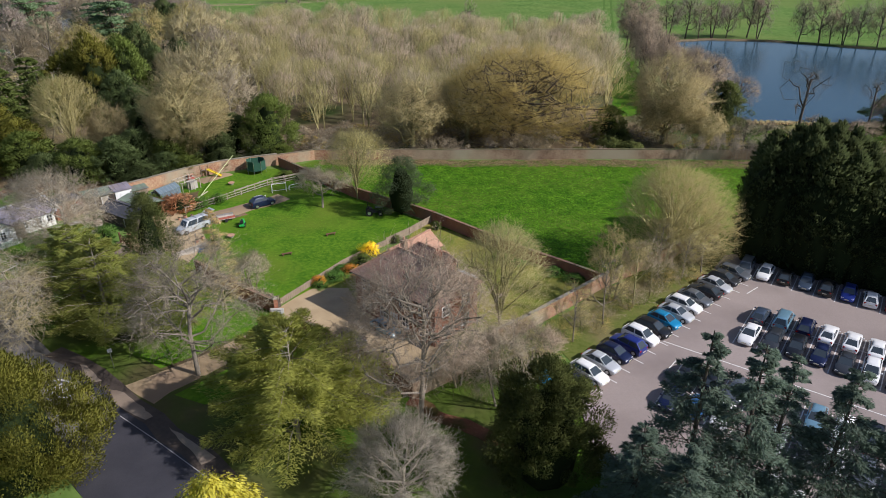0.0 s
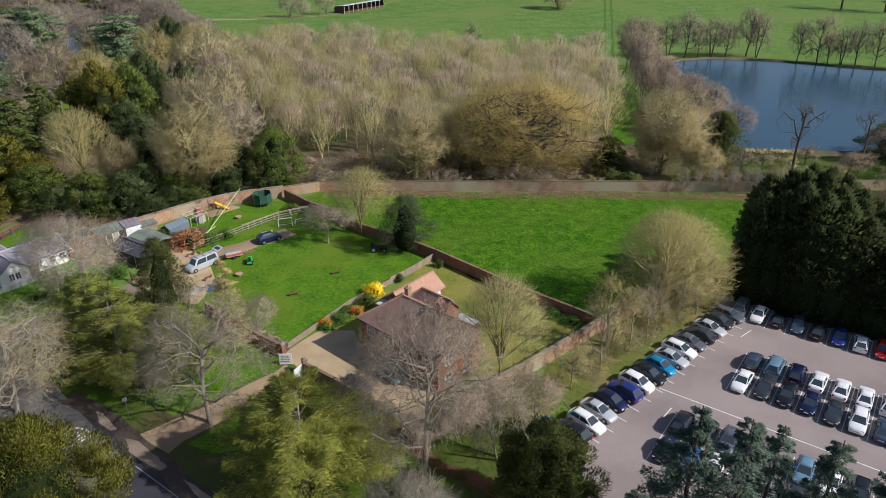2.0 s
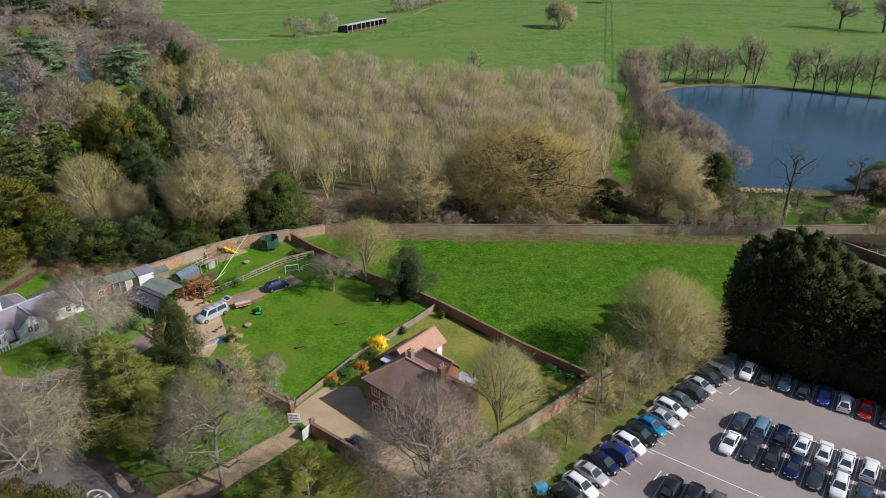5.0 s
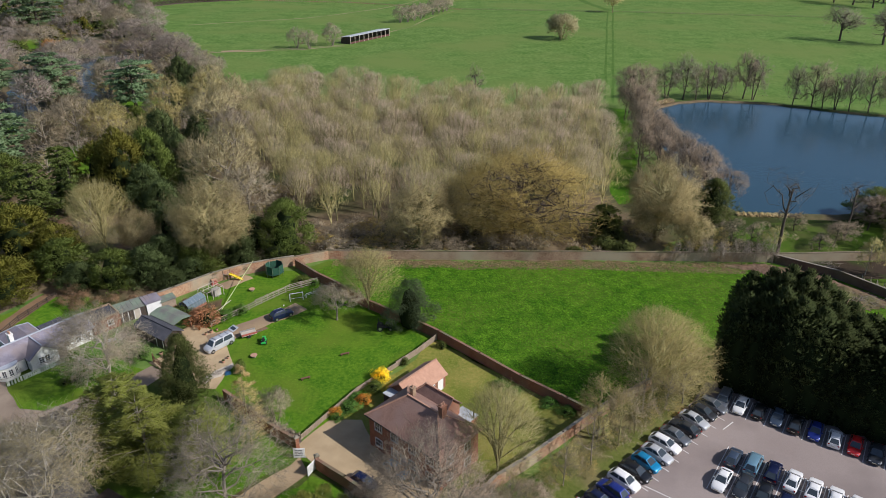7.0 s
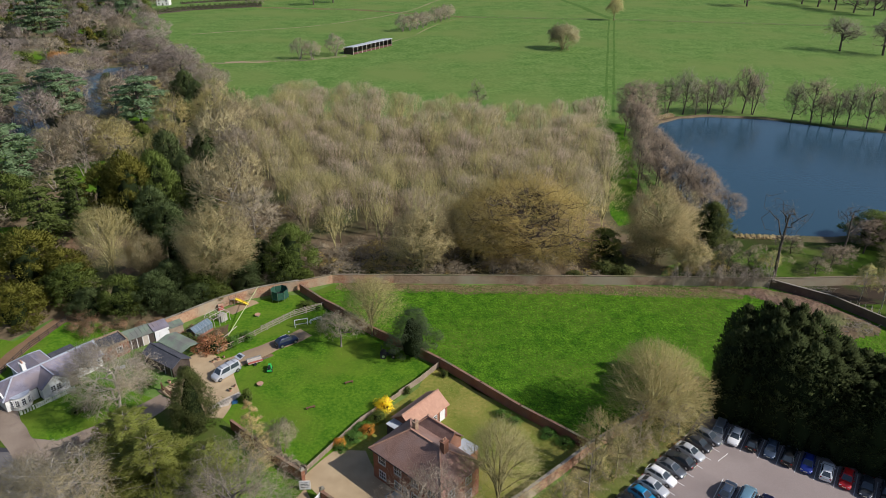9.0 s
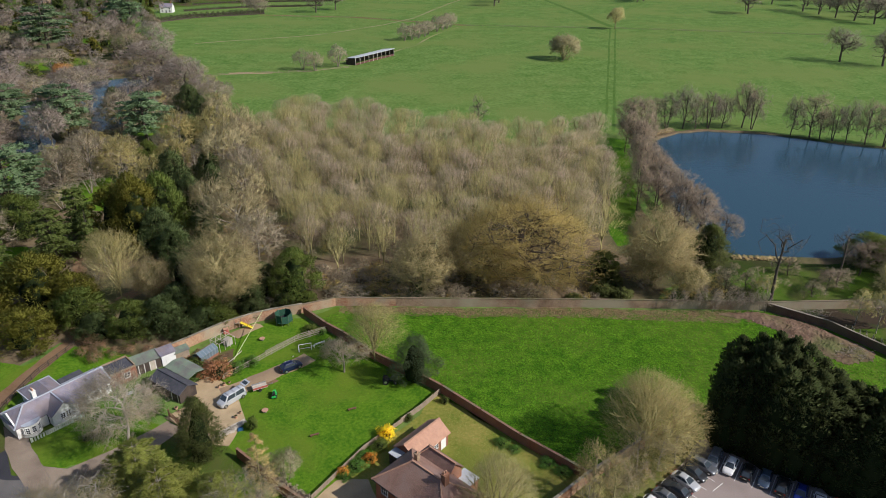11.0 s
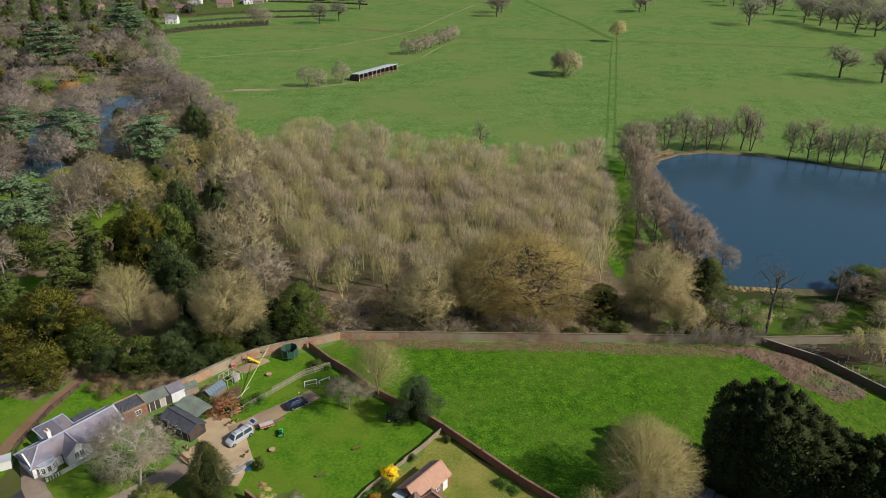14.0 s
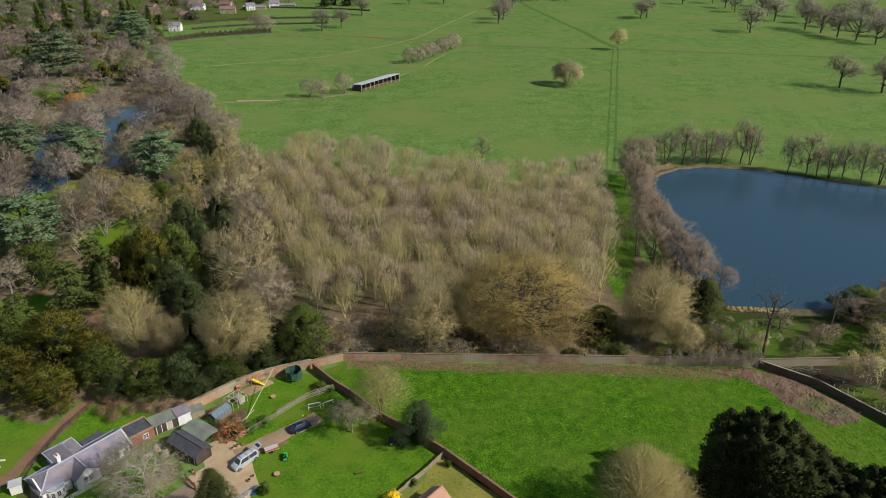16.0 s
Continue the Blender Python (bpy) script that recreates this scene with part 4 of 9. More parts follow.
loops = [[(cx + (x - cx) * k, cy + (y - cy) * k, z) for x, y in rim] for k, z in ((0.992, 0.0), (1.0, 0.45), (1.02, 0.5), (1.05, -0.02))]
nb = len(rim)
bank.add([p for lp in loops for p in lp], [(k * nb + i, k * nb + (i + 1) % nb, (k + 1) * nb + (i + 1) % nb, (k + 1) * nb + i) for k in range(3) for i in range(nb)])
setting("lake_bank", bank, LITTER, "low earthy bank round the lake", "bank")
for k, pond in enumerate(([(-158, 226), (-147, 229), (-146, 240), (-160, 262), (-170, 292), (-182, 304), (-192, 298), (-182, 282), (-172, 262), (-162, 242)], [(-196, 326), (-184, 322), (-170, 305), (-156, 288), (-146, 268), (-138, 256), (-132, 264), (-140, 284), (-150, 302), (-154, 322), (-150, 338), (-158, 360), (-172, 352), (-184, 346)])):
    setting("pond", Geo().prism(wander(pond, 4, 1.0, random.Random(40 + k)), 0.0, 0.06), WATER, "narrow dark pond half hidden by trees", "pond")

# field tracks, paths and fence lines of the far pasture
for a, b in (((60.0, 262), (118.5, 540)), ((63.2, 262), (122.5, 540))):
    ribbon("vehicle_track", [a, b], 1.1, 0.02, STRIPE, "dark green wheel track across the pasture", "track", 12, 0.2)
ribbon("ditch_line", [(122, 546), (105, 660), (81, 803), (70, 900)], 5.0, 0.02, STRIPE, "dark shallow grassy ditch", "ditch", 20, 0.8)
ribbon("pasture_path", [(-132, 361), (-104, 369), (-78, 374), (-59.4, 388.4), (-53, 400), (-36, 438), (-24.3, 459.6), (-16, 494), (-6, 522), (4.2, 542)], 1.6, 0.02, PATH, "worn pale footpath through the pasture", "path", 12, 0.8)
ribbon("pasture_path", [(-170, 462), (-128, 484), (-101, 498), (-79.8, 519.3), (-53.5, 553), (-33.3, 590.6), (-6, 693), (31, 806), (50, 880)], 2.4, 0.02, PATH, "worn pale footpath through the pasture", "path", 15, 0.8)
ribbon("fence_strip", [(9, 551), (60, 546), (118, 540)], 2.0, 0.018, STRIPE, "dark grass line along a wire fence", "track", 12, 0.4)
ribbon("muddy_strip", [(-165, 607), (-120, 601), (-81, 594), (-42, 576), (-12, 560), (9, 551)], 6.0, 0.018, TRODDEN, "brown trodden cattle strip along a fence", "track", 10, 1.2)
ribbon("fence_strip", [(122, 540), (205, 524), (306, 505), (420, 488)], 2.0, 0.018, STRIPE, "dark grass line along a wire fence", "track", 12, 0.4)
ribbon("dead_grass", [(-120, 368), (-97, 370)], 3.0, 0.03, SANDY, "strip of pale dead grass", "grass", 4, 0.5)
for k in range(11):
    x0 = 75 + k * 19
    ribbon("mown_band", [(x0, 300 + k * 4), (x0 + 52, 530 - k * 4)], 6.5, 0.012, PASTURE_PALE, "paler band of grazed grass", "grass", 30, 0.6, seed=60 + k)

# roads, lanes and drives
patch("road", [(-70, 82), (-66, 76.5), (-58, 76), (-48, 66.5), (-41.5, 60.6), (-33, 55.3), (-27, 50.4), (-18, 41.6), (-8, 31), (-14, 26), (-25, 37), (-36, 47), (-48, 56), (-62, 62), (-80, 66)], 0.05, ASPHALT, "grey asphalt road coloured dark for damp and tree shade", "road", step=4, amount=0.25, seed=13)
# lighter overlay where the dry road lies in the sun
patch("dry_road", [(-69, 76), (-66, 75.5), (-58, 76), (-48, 66.5), (-42, 61.2), (-38.6, 58.2), (-35.1, 54.9), (-31.6, 51.8), (-36, 47), (-48, 56), (-62, 62), (-80, 66)], 0.056, ASPHALT_DRY_LIT, "pale dry grey side of the road in its lit tone", "road", 4, 0.15, seed=14)
ribbon("damp_edge", [(-43, 62.5), (-33.6, 56.2), (-27.6, 51.4), (-18.4, 43.4), (-10, 35)], 2.0, 0.062, WET, "dark damp mud along the road edge", "verge", 3, 0.35)
for k, spot in enumerate(([(-33.8, 55.8), (-32.1, 55.3), (-29.8, 53.4), (-27.9, 51.7), (-28.4, 51.2), (-30.8, 52.5), (-32.6, 53.8)], [(-38.9, 60.1), (-38.1, 59.9), (-36.4, 58.3), (-35.3, 57.3), (-35.8, 57.0), (-37.8, 58.4)], [(-25.8, 50.2), (-23.2, 48.4), (-20.2, 46.2), (-21.2, 45.3), (-22.5, 46.9), (-24.4, 48.6)])):
    patch("dried_mud", spot, 0.074 + 0.005 * k, LANE, "pale dried mud patch beside the road", "mud", 0.6, 0.1, seed=70 + k)
ribbon("road_line", [(-31.1, 51.8), (-26.2, 48.3), (-21.4, 44.7), (-16, 40.4)], 0.07, 0.066, ROAD_LINE, "thin white centre line", "road marking", 4, 0.0)
ring = Geo()
ro, so = [], 28
for k in range(so):
    a = 2 * math.pi * k / so
    for rr in (1.0, 0.86):
        u, v = 2.1 * rr * math.cos(a), 1.15 * (rr if rr == 1 else 0.78) * math.sin(a)
        ro.append((-38.8 + 0.80 * u + 0.60 * v, 56.0 - 0.60 * u + 0.80 * v, 0.066))
ring.add(ro, [(2 * k, 2 * k + 1, (2 * k + 3) % (2 * so), (2 * k + 2) % (2 * so)) for k in range(so)])
for u in (-0.75, -0.25, 0.35, 0.8):
    ring.box(-38.8 + 0.80 * u, 56.0 - 0.60 * u, 0.066, 0.2, 1.0, 0.006, -0.64)
setting("road_roundel", ring, WHITE_LINE, "worn white oval painted on the road", "road marking")
patch("house_track", [(-19.6, 69.2), (-20.6, 67.4), (-23.6, 64.7), (-26.6, 61.4), (-29.5, 59.0), (-32.6, 56.4), (-30.6, 54.9), (-28.5, 53.6), (-27.6, 55.4), (-25.0, 58.0), (-22.0, 61.4), (-17.9, 66.2)], 0.06, SANDY, "sandy gravel entrance track", "drive", 2, 0.12, seed=14)
patch("cottage_drive", [(-60.0, 76.4), (-64.4, 80.8), (-67.6, 84.2), (-70.8, 88.0), (-73.6, 87.2), (-70.4, 82.2), (-66.8, 78.0), (-62.6, 74.2)], 0.062, LANE, "worn brown drive to the cottage door", "drive", 2, 0.25, seed=17)
patch("track_grass", [(-17.4, 65.8), (-21.6, 61.0), (-24.6, 57.6), (-27.0, 55.0), (-23.5, 53.5), (-16, 57), (-9, 59), (-13.2, 63.6)], 0.034, LAWN, "bright green grass beside the entrance track", "grass", 2, 0.4, seed=15)
patch("track_grass", [(-20.8, 68.2), (-24, 65.2), (-27, 61.8), (-30, 59.4), (-34, 62), (-36, 70), (-28.5, 75.6), (-24.5, 73)], 0.034, LAWN, "bright green grass beside the entrance track", "grass", 2, 0.4, seed=16)
patch("house_drive", [(-20.3, 71.4), (-18.4, 74.4), (-16.9, 76.4), (-12.2, 76.6), (-10.0, 72), (-0.5, 63.5), (-3.2, 56), (-6, 58.8), (-12.9, 64.4), (-16.9, 67.2), (-19.4, 69.8)], 0.07, GRAVEL, "pale gravel forecourt before the brick house", "drive", 2, 0.15, seed=15)
patch("farm_lane", [(-66, 79), (-58.3, 78), (-52.2, 83.2), (-47.2, 89.2), (-44.2, 87.4), (-48.3, 78.5), (-54, 74.5), (-60, 72)], 0.06, LANE, "worn brown lane to the cottage gate", "lane", 2, 0.25, seed=16)
patch("farm_yard", [(-48, 90), (-44, 87.5), (-40, 83.5), (-35.2, 83.4), (-34.4, 90), (-37.6, 96.6), (-41, 99.8), (-44.5, 102), (-47.5, 97.5), (-45, 93.5)], 0.05, GRAVEL, "sandy gravel farm yard", "yard", 2, 0.2, seed=17)
ribbon("farm_drive", [(-40.5, 96.6), (-37.2, 98.6), (-33.6, 101.8), (-30.2, 104.8), (-27, 108)], 3.4, 0.056, SANDY, "sandy drive along the paddock", "drive", 2, 0.2)
patch("worn_patch", [(-35, 99.5), (-32.6, 101.6), (-31.2, 100.4), (-33.6, 98)], 0.05, MUD, "bare brown patch in the lawn", "earth", 1, 0.2, seed=18)
ribbon("leaf_bank", [(-3.4, 54.2), (1, 51.0), (6.5, 47.4)], 1.5, 0.05, RUSSET, "low bank of russet fallen leaves under the trees", "leaf litter", 1.0, 0.3)
ribbon("woodland_path", [(-82, 84), (-78.5, 92), (-77.5, 100), (-76, 108), (-74.5, 113), (-80, 126), (-92, 150)], 2.8, 0.05, MUD, "reddish-brown woodland footpath", "path", 2, 0.2)
ribbon("woodland_path", [(-72.6, 128), (-70, 133), (-66, 150)], 3.0, 0.05, MUD, "reddish-brown woodland footpath", "path", 2, 0.2)
patch("west_lawn", [(-112, 96), (-100, 108), (-88, 106), (-80, 104), (-77.4, 107), (-77.2, 101), (-77.6, 96), (-78.4, 91), (-82, 84), (-96, 78)], 0.036, LAWN, "green grass between the yews and the footpath", "lawn", 2, 0.3, seed=44)
patch("vegetable_plot", [(-46.9, 108.2), (-42.2, 110.6), (-40.8, 105.5), (-43.2, 104.9), (-45.1, 103.7), (-47.7, 104.8), (-50.3, 106.9), (-49.3, 109.9)], 0.05, MUD_PLOT, "bare brown vegetable plot round the greenhouse", "earth", 1, 0.25, seed=45)
patch("play_sand", [(-45, 115.5), (-40.5, 119.8), (-38.5, 118.6), (-42.5, 114)], 0.06, SANDY, "pale sand play patch", "sand", 1, 0.2, seed=19)
ribbon("field_edge_earth", [(-22, 125.4), (8, 125.0), (30, 125.2), (50, 124.2), (66, 124)], 3.4, 0.045, FOOT, "brown scrubby earth below the wall", "earth", 1.2, 0.9)
patch("car_park", [(12.2, 58.4), (36, 81), (39.8, 86), (44.5, 87.0), (67, 71.5), (94, 52), (70, 22), (40, 30), (13.2, 46.5), (13.6, 54.6)], 0.06, TARMAC, "pinkish-grey tarmac car park", "car park", 4, 0.12, seed=21)


def stall_lines(start, step, side, length, count, skip=()):
    """Painted lines between parking bays."""
    for i in range(count):
        if i in skip:
            continue
        a = Vector(start) + Vector(step) * i
        b = a + Vector(side) * length
        g = Geo().bar((a.x, a.y, 0.064), (b.x, b.y, 0.064), 0.11, 0.008)
        setting("bay_line", g, WHITE_LINE, "thin white parking bay line", "bay line")


ROW_L, OUT_L = Vector((1.80, 1.685)), Vector((-0.683, 0.730))
ROW_M, OUT_M = Vector((1.95, -1.42)), Vector((0.59, 0.807))
ROW_T, OUT_T = Vector((2.03, -1.386)), Vector((0.564, 0.826))
stall_lines((16.1, 55.2), ROW_L, OUT_L, 4.6, 15)
stall_lines((32.6, 64.2), ROW_M, OUT_M, 9.4, 13)
stall_lines((40.5, 78.7), ROW_T, OUT_T, 4.7, 14)
stall_lines((20.3, 52.8), ROW_M, OUT_M, 9.4, 14)
for a, b in (((24.9, 64.5), (46, 49.3)), ((37.3, 69.0), (57, 54.7)), ((25.3, 60.9), (24.0, 59.4))):
    setting("bay_line", Geo().bar((*a, 0.066), (*b, 0.066), 0.13, 0.008), WHITE_LINE, "long white aisle line", "bay line")
setting("bay_line", Geo().bar((38.6, 75.2, 0.066), (40.6, 76.8, 0.066), 0.13, 0.008), WHITE_LINE, "short white arrow line", "bay line")

# earth mound inside the field corner
def heap(outline, height, seed, cell=0.4):
    """A low, lumpy spread of earth over an outline, sinking into the ground at its rim."""
    xs, ys = [p[0] for p in outline], [p[1] for p in outline]
    nx, ny = int((max(xs) - min(xs)) / cell) + 2, int((max(ys) - min(ys)) / cell) + 2
    rim = wander(outline, 1.0, 0.3, random.Random(seed))
    verts, kept, faces = [], {}, []
    for j in range(ny):
        for i in range(nx):
            x, y = min(xs) + i * cell, min(ys) + j * cell
            gap = min(math.hypot(x - px, y - py) for px, py in rim)
            if not inside(x, y, rim) and gap > cell:
                continue
            lump = 0.55 + 0.6 * noise.noise((x * 0.35, y * 0.35, seed)) + 0.28 * noise.noise((x * 0.9 + y * 0.3, y * 0.8, seed)) + 0.22 * noise.noise((x * 2.6, y * 2.3, seed + 7))
            z = -0.06 if not inside(x, y, rim) else 0.04 + height * min(1.0, gap / 2.2) * max(0.05, lump)
            kept[i, j] = len(verts)
            verts.append((x, y, z))
    for i, j in kept:
        ring = ((i, j), (i + 1, j), (i + 1, j + 1), (i, j + 1))
        if all(c in kept for c in ring):
            faces.append(tuple(kept[c] for c in ring))
    return Geo().add(verts, faces)


HEAP = [(56, 126.0), (64.8, 126.4), (72, 123.8), (77, 118.6), (82.4, 111.6), (80.2, 108.4), (75.0, 107.0), (71.0, 110.6), (67.6, 114.6), (66.4, 118.6), (62.8, 122.4), (57.5, 124.0)]
setting("earth_mound", heap(HEAP, 0.7, 4), HEAP_EARTH, "low heap of reddish bare earth and rubble", "earth heap")
rubble = Geo()
rngr = random.Random(9)
for k in range(320):
    t = rngr.random()
    x, y = 64 + 14.5 * t + rngr.gauss(0, 1.6), 123.2 - 12.5 * t + rngr.gauss(0, 1.4)
    d = rngr.uniform(0.06, 0.2)
    rubble.box(x, y, rngr.uniform(0.15, 0.4), d, d * rngr.uniform(0.5, 1.6), d * 0.6, rngr.uniform(0, 3), 0.6)
setting("rubble", rubble, RUBBLE, "scattered pinkish rubble on the earth heap", "rubble", "stuff")
# ---- garden walls and fences ----
garden_wall("wall_north_west_end", [(-31.6, 124.2), (-25, 127.3), (-12, 127.4)], 2.0, 0.35, BRICK_SAND, "old crumbling orange brick boundary wall", coping=COPING_OLD)
garden_wall("wall_north", [(-12, 127.4), (-0.5, 127.4), (29, 127.6), (50, 127.5), (68, 127.2), (110, 129.5)], 2.0, 0.35, BRICK_PALE, "long weathered pale brick boundary wall", coping=COPING_OLD)
garden_wall("wall_northeast", [(67.6, 127.0), (77.2, 120.1), (84.6, 109.7), (97, 92), (110, 76)], 1.8, 0.35, BRICK_BROWN, "weathered brick wall round the field corner")
garden_wall("wall_northwest", [(-31.6, 124.2), (-36, 122.6), (-41, 120.2), (-46, 116.6), (-51.2, 111), (-54, 108.2), (-58, 104.6), (-62, 101.2)], 2.2, 0.4, BRICK_SAND, "old orange brick garden wall")
garden_wall("wall_field", [(-31, 123.4), (-25.4, 117.6), (-21.4, 114.3), (-15.5, 108.2), (-10.6, 104.4), (-4.6, 100.0), (-1.5, 97.4), (5.1, 91.0), (11.1, 85.1), (17.4, 79.8), (20.6, 77)], 1.75, 0.35, BRICK_RED, "dark red brick wall beside the field", coping=COPING_DARK)
garden_wall("wall_east", [(41, 92.5), (31.9, 85.3), (20.6, 76.8), (15.6, 72.2), (9.8, 67.0), (6.2, 64.2), (0.9, 57.6), (-3, 54.5)], 2.0, 0.35, BRICK_SAND, "sandy orange brick wall above the car park")
garden_wall("wall_gate_west", [(-20.2, 70.7), (-24.9, 74.0), (-27.6, 76.6), (-33, 81)], 1.7, 0.35, BRICK_RED, "dark red brick wall beside the entrance", coping=COPING_DARK)
garden_wall("wall_gate_south", [(-17.0, 67.1), (-12.8, 64), (-6, 58.4), (-3, 54.5)], 1.7, 0.35, BRICK_RED, "dark red brick wall beside the entrance", coping=COPING_DARK)
for k, (x, y) in enumerate(((-20.2, 70.7), (-16.9, 67.3))):
    post = thing("gate_pier", pose(x, y, 0, 0, 0, 35), "square brick gate pier with stone cap", "gate pier", "gate piers")
    part("shaft", Geo().box(0, 0, 0.95, 0.5, 0.5, 2.0), BRICK_RED, post)
    part("cap", Geo().box(0, 0, 2.02, 0.64, 0.64, 0.14).box(0, 0, 2.16, 0.5, 0.5, 0.16, 0, 0.5), COPING, post, "weathered stone cap")


def white_gate(x, y, turn, group, wide=1.0):
    root = thing("white_gate", pose(x, y, 0.12, 0, 0, turn) @ Matrix.Diagonal((wide, 1, 1, 1)), "open white painted timber lattice gate", "gate", group)
    part("frame", Geo().bar((0, 0, 0.1), (2.1, 0, 0.1), 0.07, 0.12).bar((0, 0, 1.5), (2.1, 0, 1.5), 0.07, 0.12).bar((0.04, 0, 0), (0.04, 0, 1.6), 0.09).bar((2.06, 0, 0), (2.06, 0, 1.6), 0.09), WHITE_PAINT, root)
    for k in range(11):
        part("slat", Geo().box(0.2 + k * 0.17, 0.0, 0.8, 0.1, 0.03, 1.36), WHITE_PAINT, root)
    part("brace", Geo().bar((0.05, 0.04, 0.15), (2.05, 0.04, 1.45), 0.04, 0.09), WHITE_PAINT, root)
    board = part("sign_board", Geo().box(1.05, -0.05, 0.85, 1.7, 0.03, 1.1), WHITE_PAINT, root, "white notice board")
    for row, widths in enumerate(((0.5, 0.7), (0.8, 0.4), (0.4, 0.5, 0.3), (0.9, 0.3))):
        x = 0.3
        for w in widths:
            part("lettering_bar", Geo().box(x + w / 2, -0.075, 1.28 - row * 0.27, w, 0.012, 0.11), FELT_DARK, board)
            x += w + 0.14
    return root


white_gate(-20.3, 68.9, 2, "entrance gates", 0.72)
white_gate(-17.1, 66.9, -118, "entrance gates", 0.72)

rail_fence([(-25.5, 116.6), (-30.9, 113.0), (-36.2, 106.6), (-41.2, 100.6)], 1.25, 3, 2.6, TIMBER_SILVER, "silvered timber post and rail fence", "paddock fences")
rail_fence([(-24.8, 117.6), (-30.4, 114.2), (-35.4, 108.4)], 1.2, 2, 2.6, TIMBER_SILVER, "second silvered post and rail fence", "paddock fences")
rail_fence([(-73.6, 110.8), (-75.8, 102.2), (-76.3, 93), (-75.6, 88)], 1.15, 3, 2.2, TIMBER_DARK, "dark timber rail fence by the footpath", "path fences")


def panel_fence(points, height, material, label, slats=True):
    """Close-boarded panels between posts, with a capping rail."""
    root = tagged(new("panel_fence"), label, "fence")
    for p, q in zip(points, points[1:]):
        a, b = Vector((*p, 0)), Vector((*q, 0))
        n = max(1, round((b - a).length / 1.83))
        turn = math.atan2(b.y - a.y, b.x - a.x)
        for i in range(n + 1):
            c = a.lerp(b, i / n)
            part("post", Geo().box(c.x, c.y, height / 2, 0.1, 0.1, height + 0.12, turn), material, root)
        for i in range(n):
            s, e = a.lerp(b, i / n), a.lerp(b, (i + 1) / n)
            up = Vector((0, 0, 1))
            for k in range(6):
                c = s.lerp(e, (k + 0.5) / 6)
                part("board", Geo().box(c.x, c.y, height * 0.47, 0.26, 0.025 + 0.01 * (k % 2), height * 0.92, turn), material, root)
            part("capping", Geo().bar(s + up * (height * 0.95), e + up * (height * 0.95), 0.08, 0.05), material, root)
    return root


panel_fence([(-1.9, 97.3), (-5.0, 93.0), (-8.2, 89.3)], 1.2, TIMBER, "weathered close-boarded timber fence panels")
panel_fence([(-8.2, 89.3), (-13.6, 83.0), (-20.4, 71.8)], 0.95, TIMBER, "low weathered timber garden fence")
panel_fence([(-66.9, 83.6), (-65.2, 85.6), (-61.5, 90.0)], 0.9, PALE_GREEN, "pale green-grey painted low picket fence")


# ---- vehicles ----
PAINTS = {}
for cname, col, mt in (("white", (0.78, 0.78, 0.77), 0.0), ("silver", (0.50, 0.52, 0.54), 0.2), ("grey", (0.17, 0.185, 0.205), 0.5), ("black", (0.012, 0.013, 0.015), 0.2), ("dark_grey", (0.05, 0.054, 0.06), 0.4),
                       ("navy", (0.010, 0.016, 0.060), 0.3), ("blue", (0.018, 0.035, 0.22), 0.3), ("turquoise", (0.012, 0.25, 0.48), 0.3), ("light_blue", (0.20, 0.36, 0.46), 0.4), ("red", (0.50, 0.015, 0.015), 0.1),
                       ("slate_blue", (0.07, 0.10, 0.15), 0.4), ("mid_blue", (0.04, 0.14, 0.32), 0.4)):
    PAINTS[cname] = paint(cname + "_car_paint", col, mt)

# half length, half width, height, bonnet end, roof front, roof rear, rear deck, belt height
CARS = {"hatchback": (1.95, 0.84, 1.46, 1.02, 0.20, -1.22, -1.86, 0.93), "saloon": (2.18, 0.86, 1.42, 1.05, 0.20, -0.95, -1.76, 0.91),
        "suv": (2.10, 0.88, 1.62, 1.16, 0.38, -1.38, -2.00, 1.03), "estate": (2.18, 0.86, 1.47, 1.10, 0.28, -1.52, -2.10, 0.93),
        "people_carrier": (2.20, 0.90, 1.73, 1.40, 0.70, -1.75, -2.12, 1.04), "van": (2.55, 0.96, 1.95, 1.75, 1.15, -2.40, -2.52, 1.12)}
CAR_MESH = {}


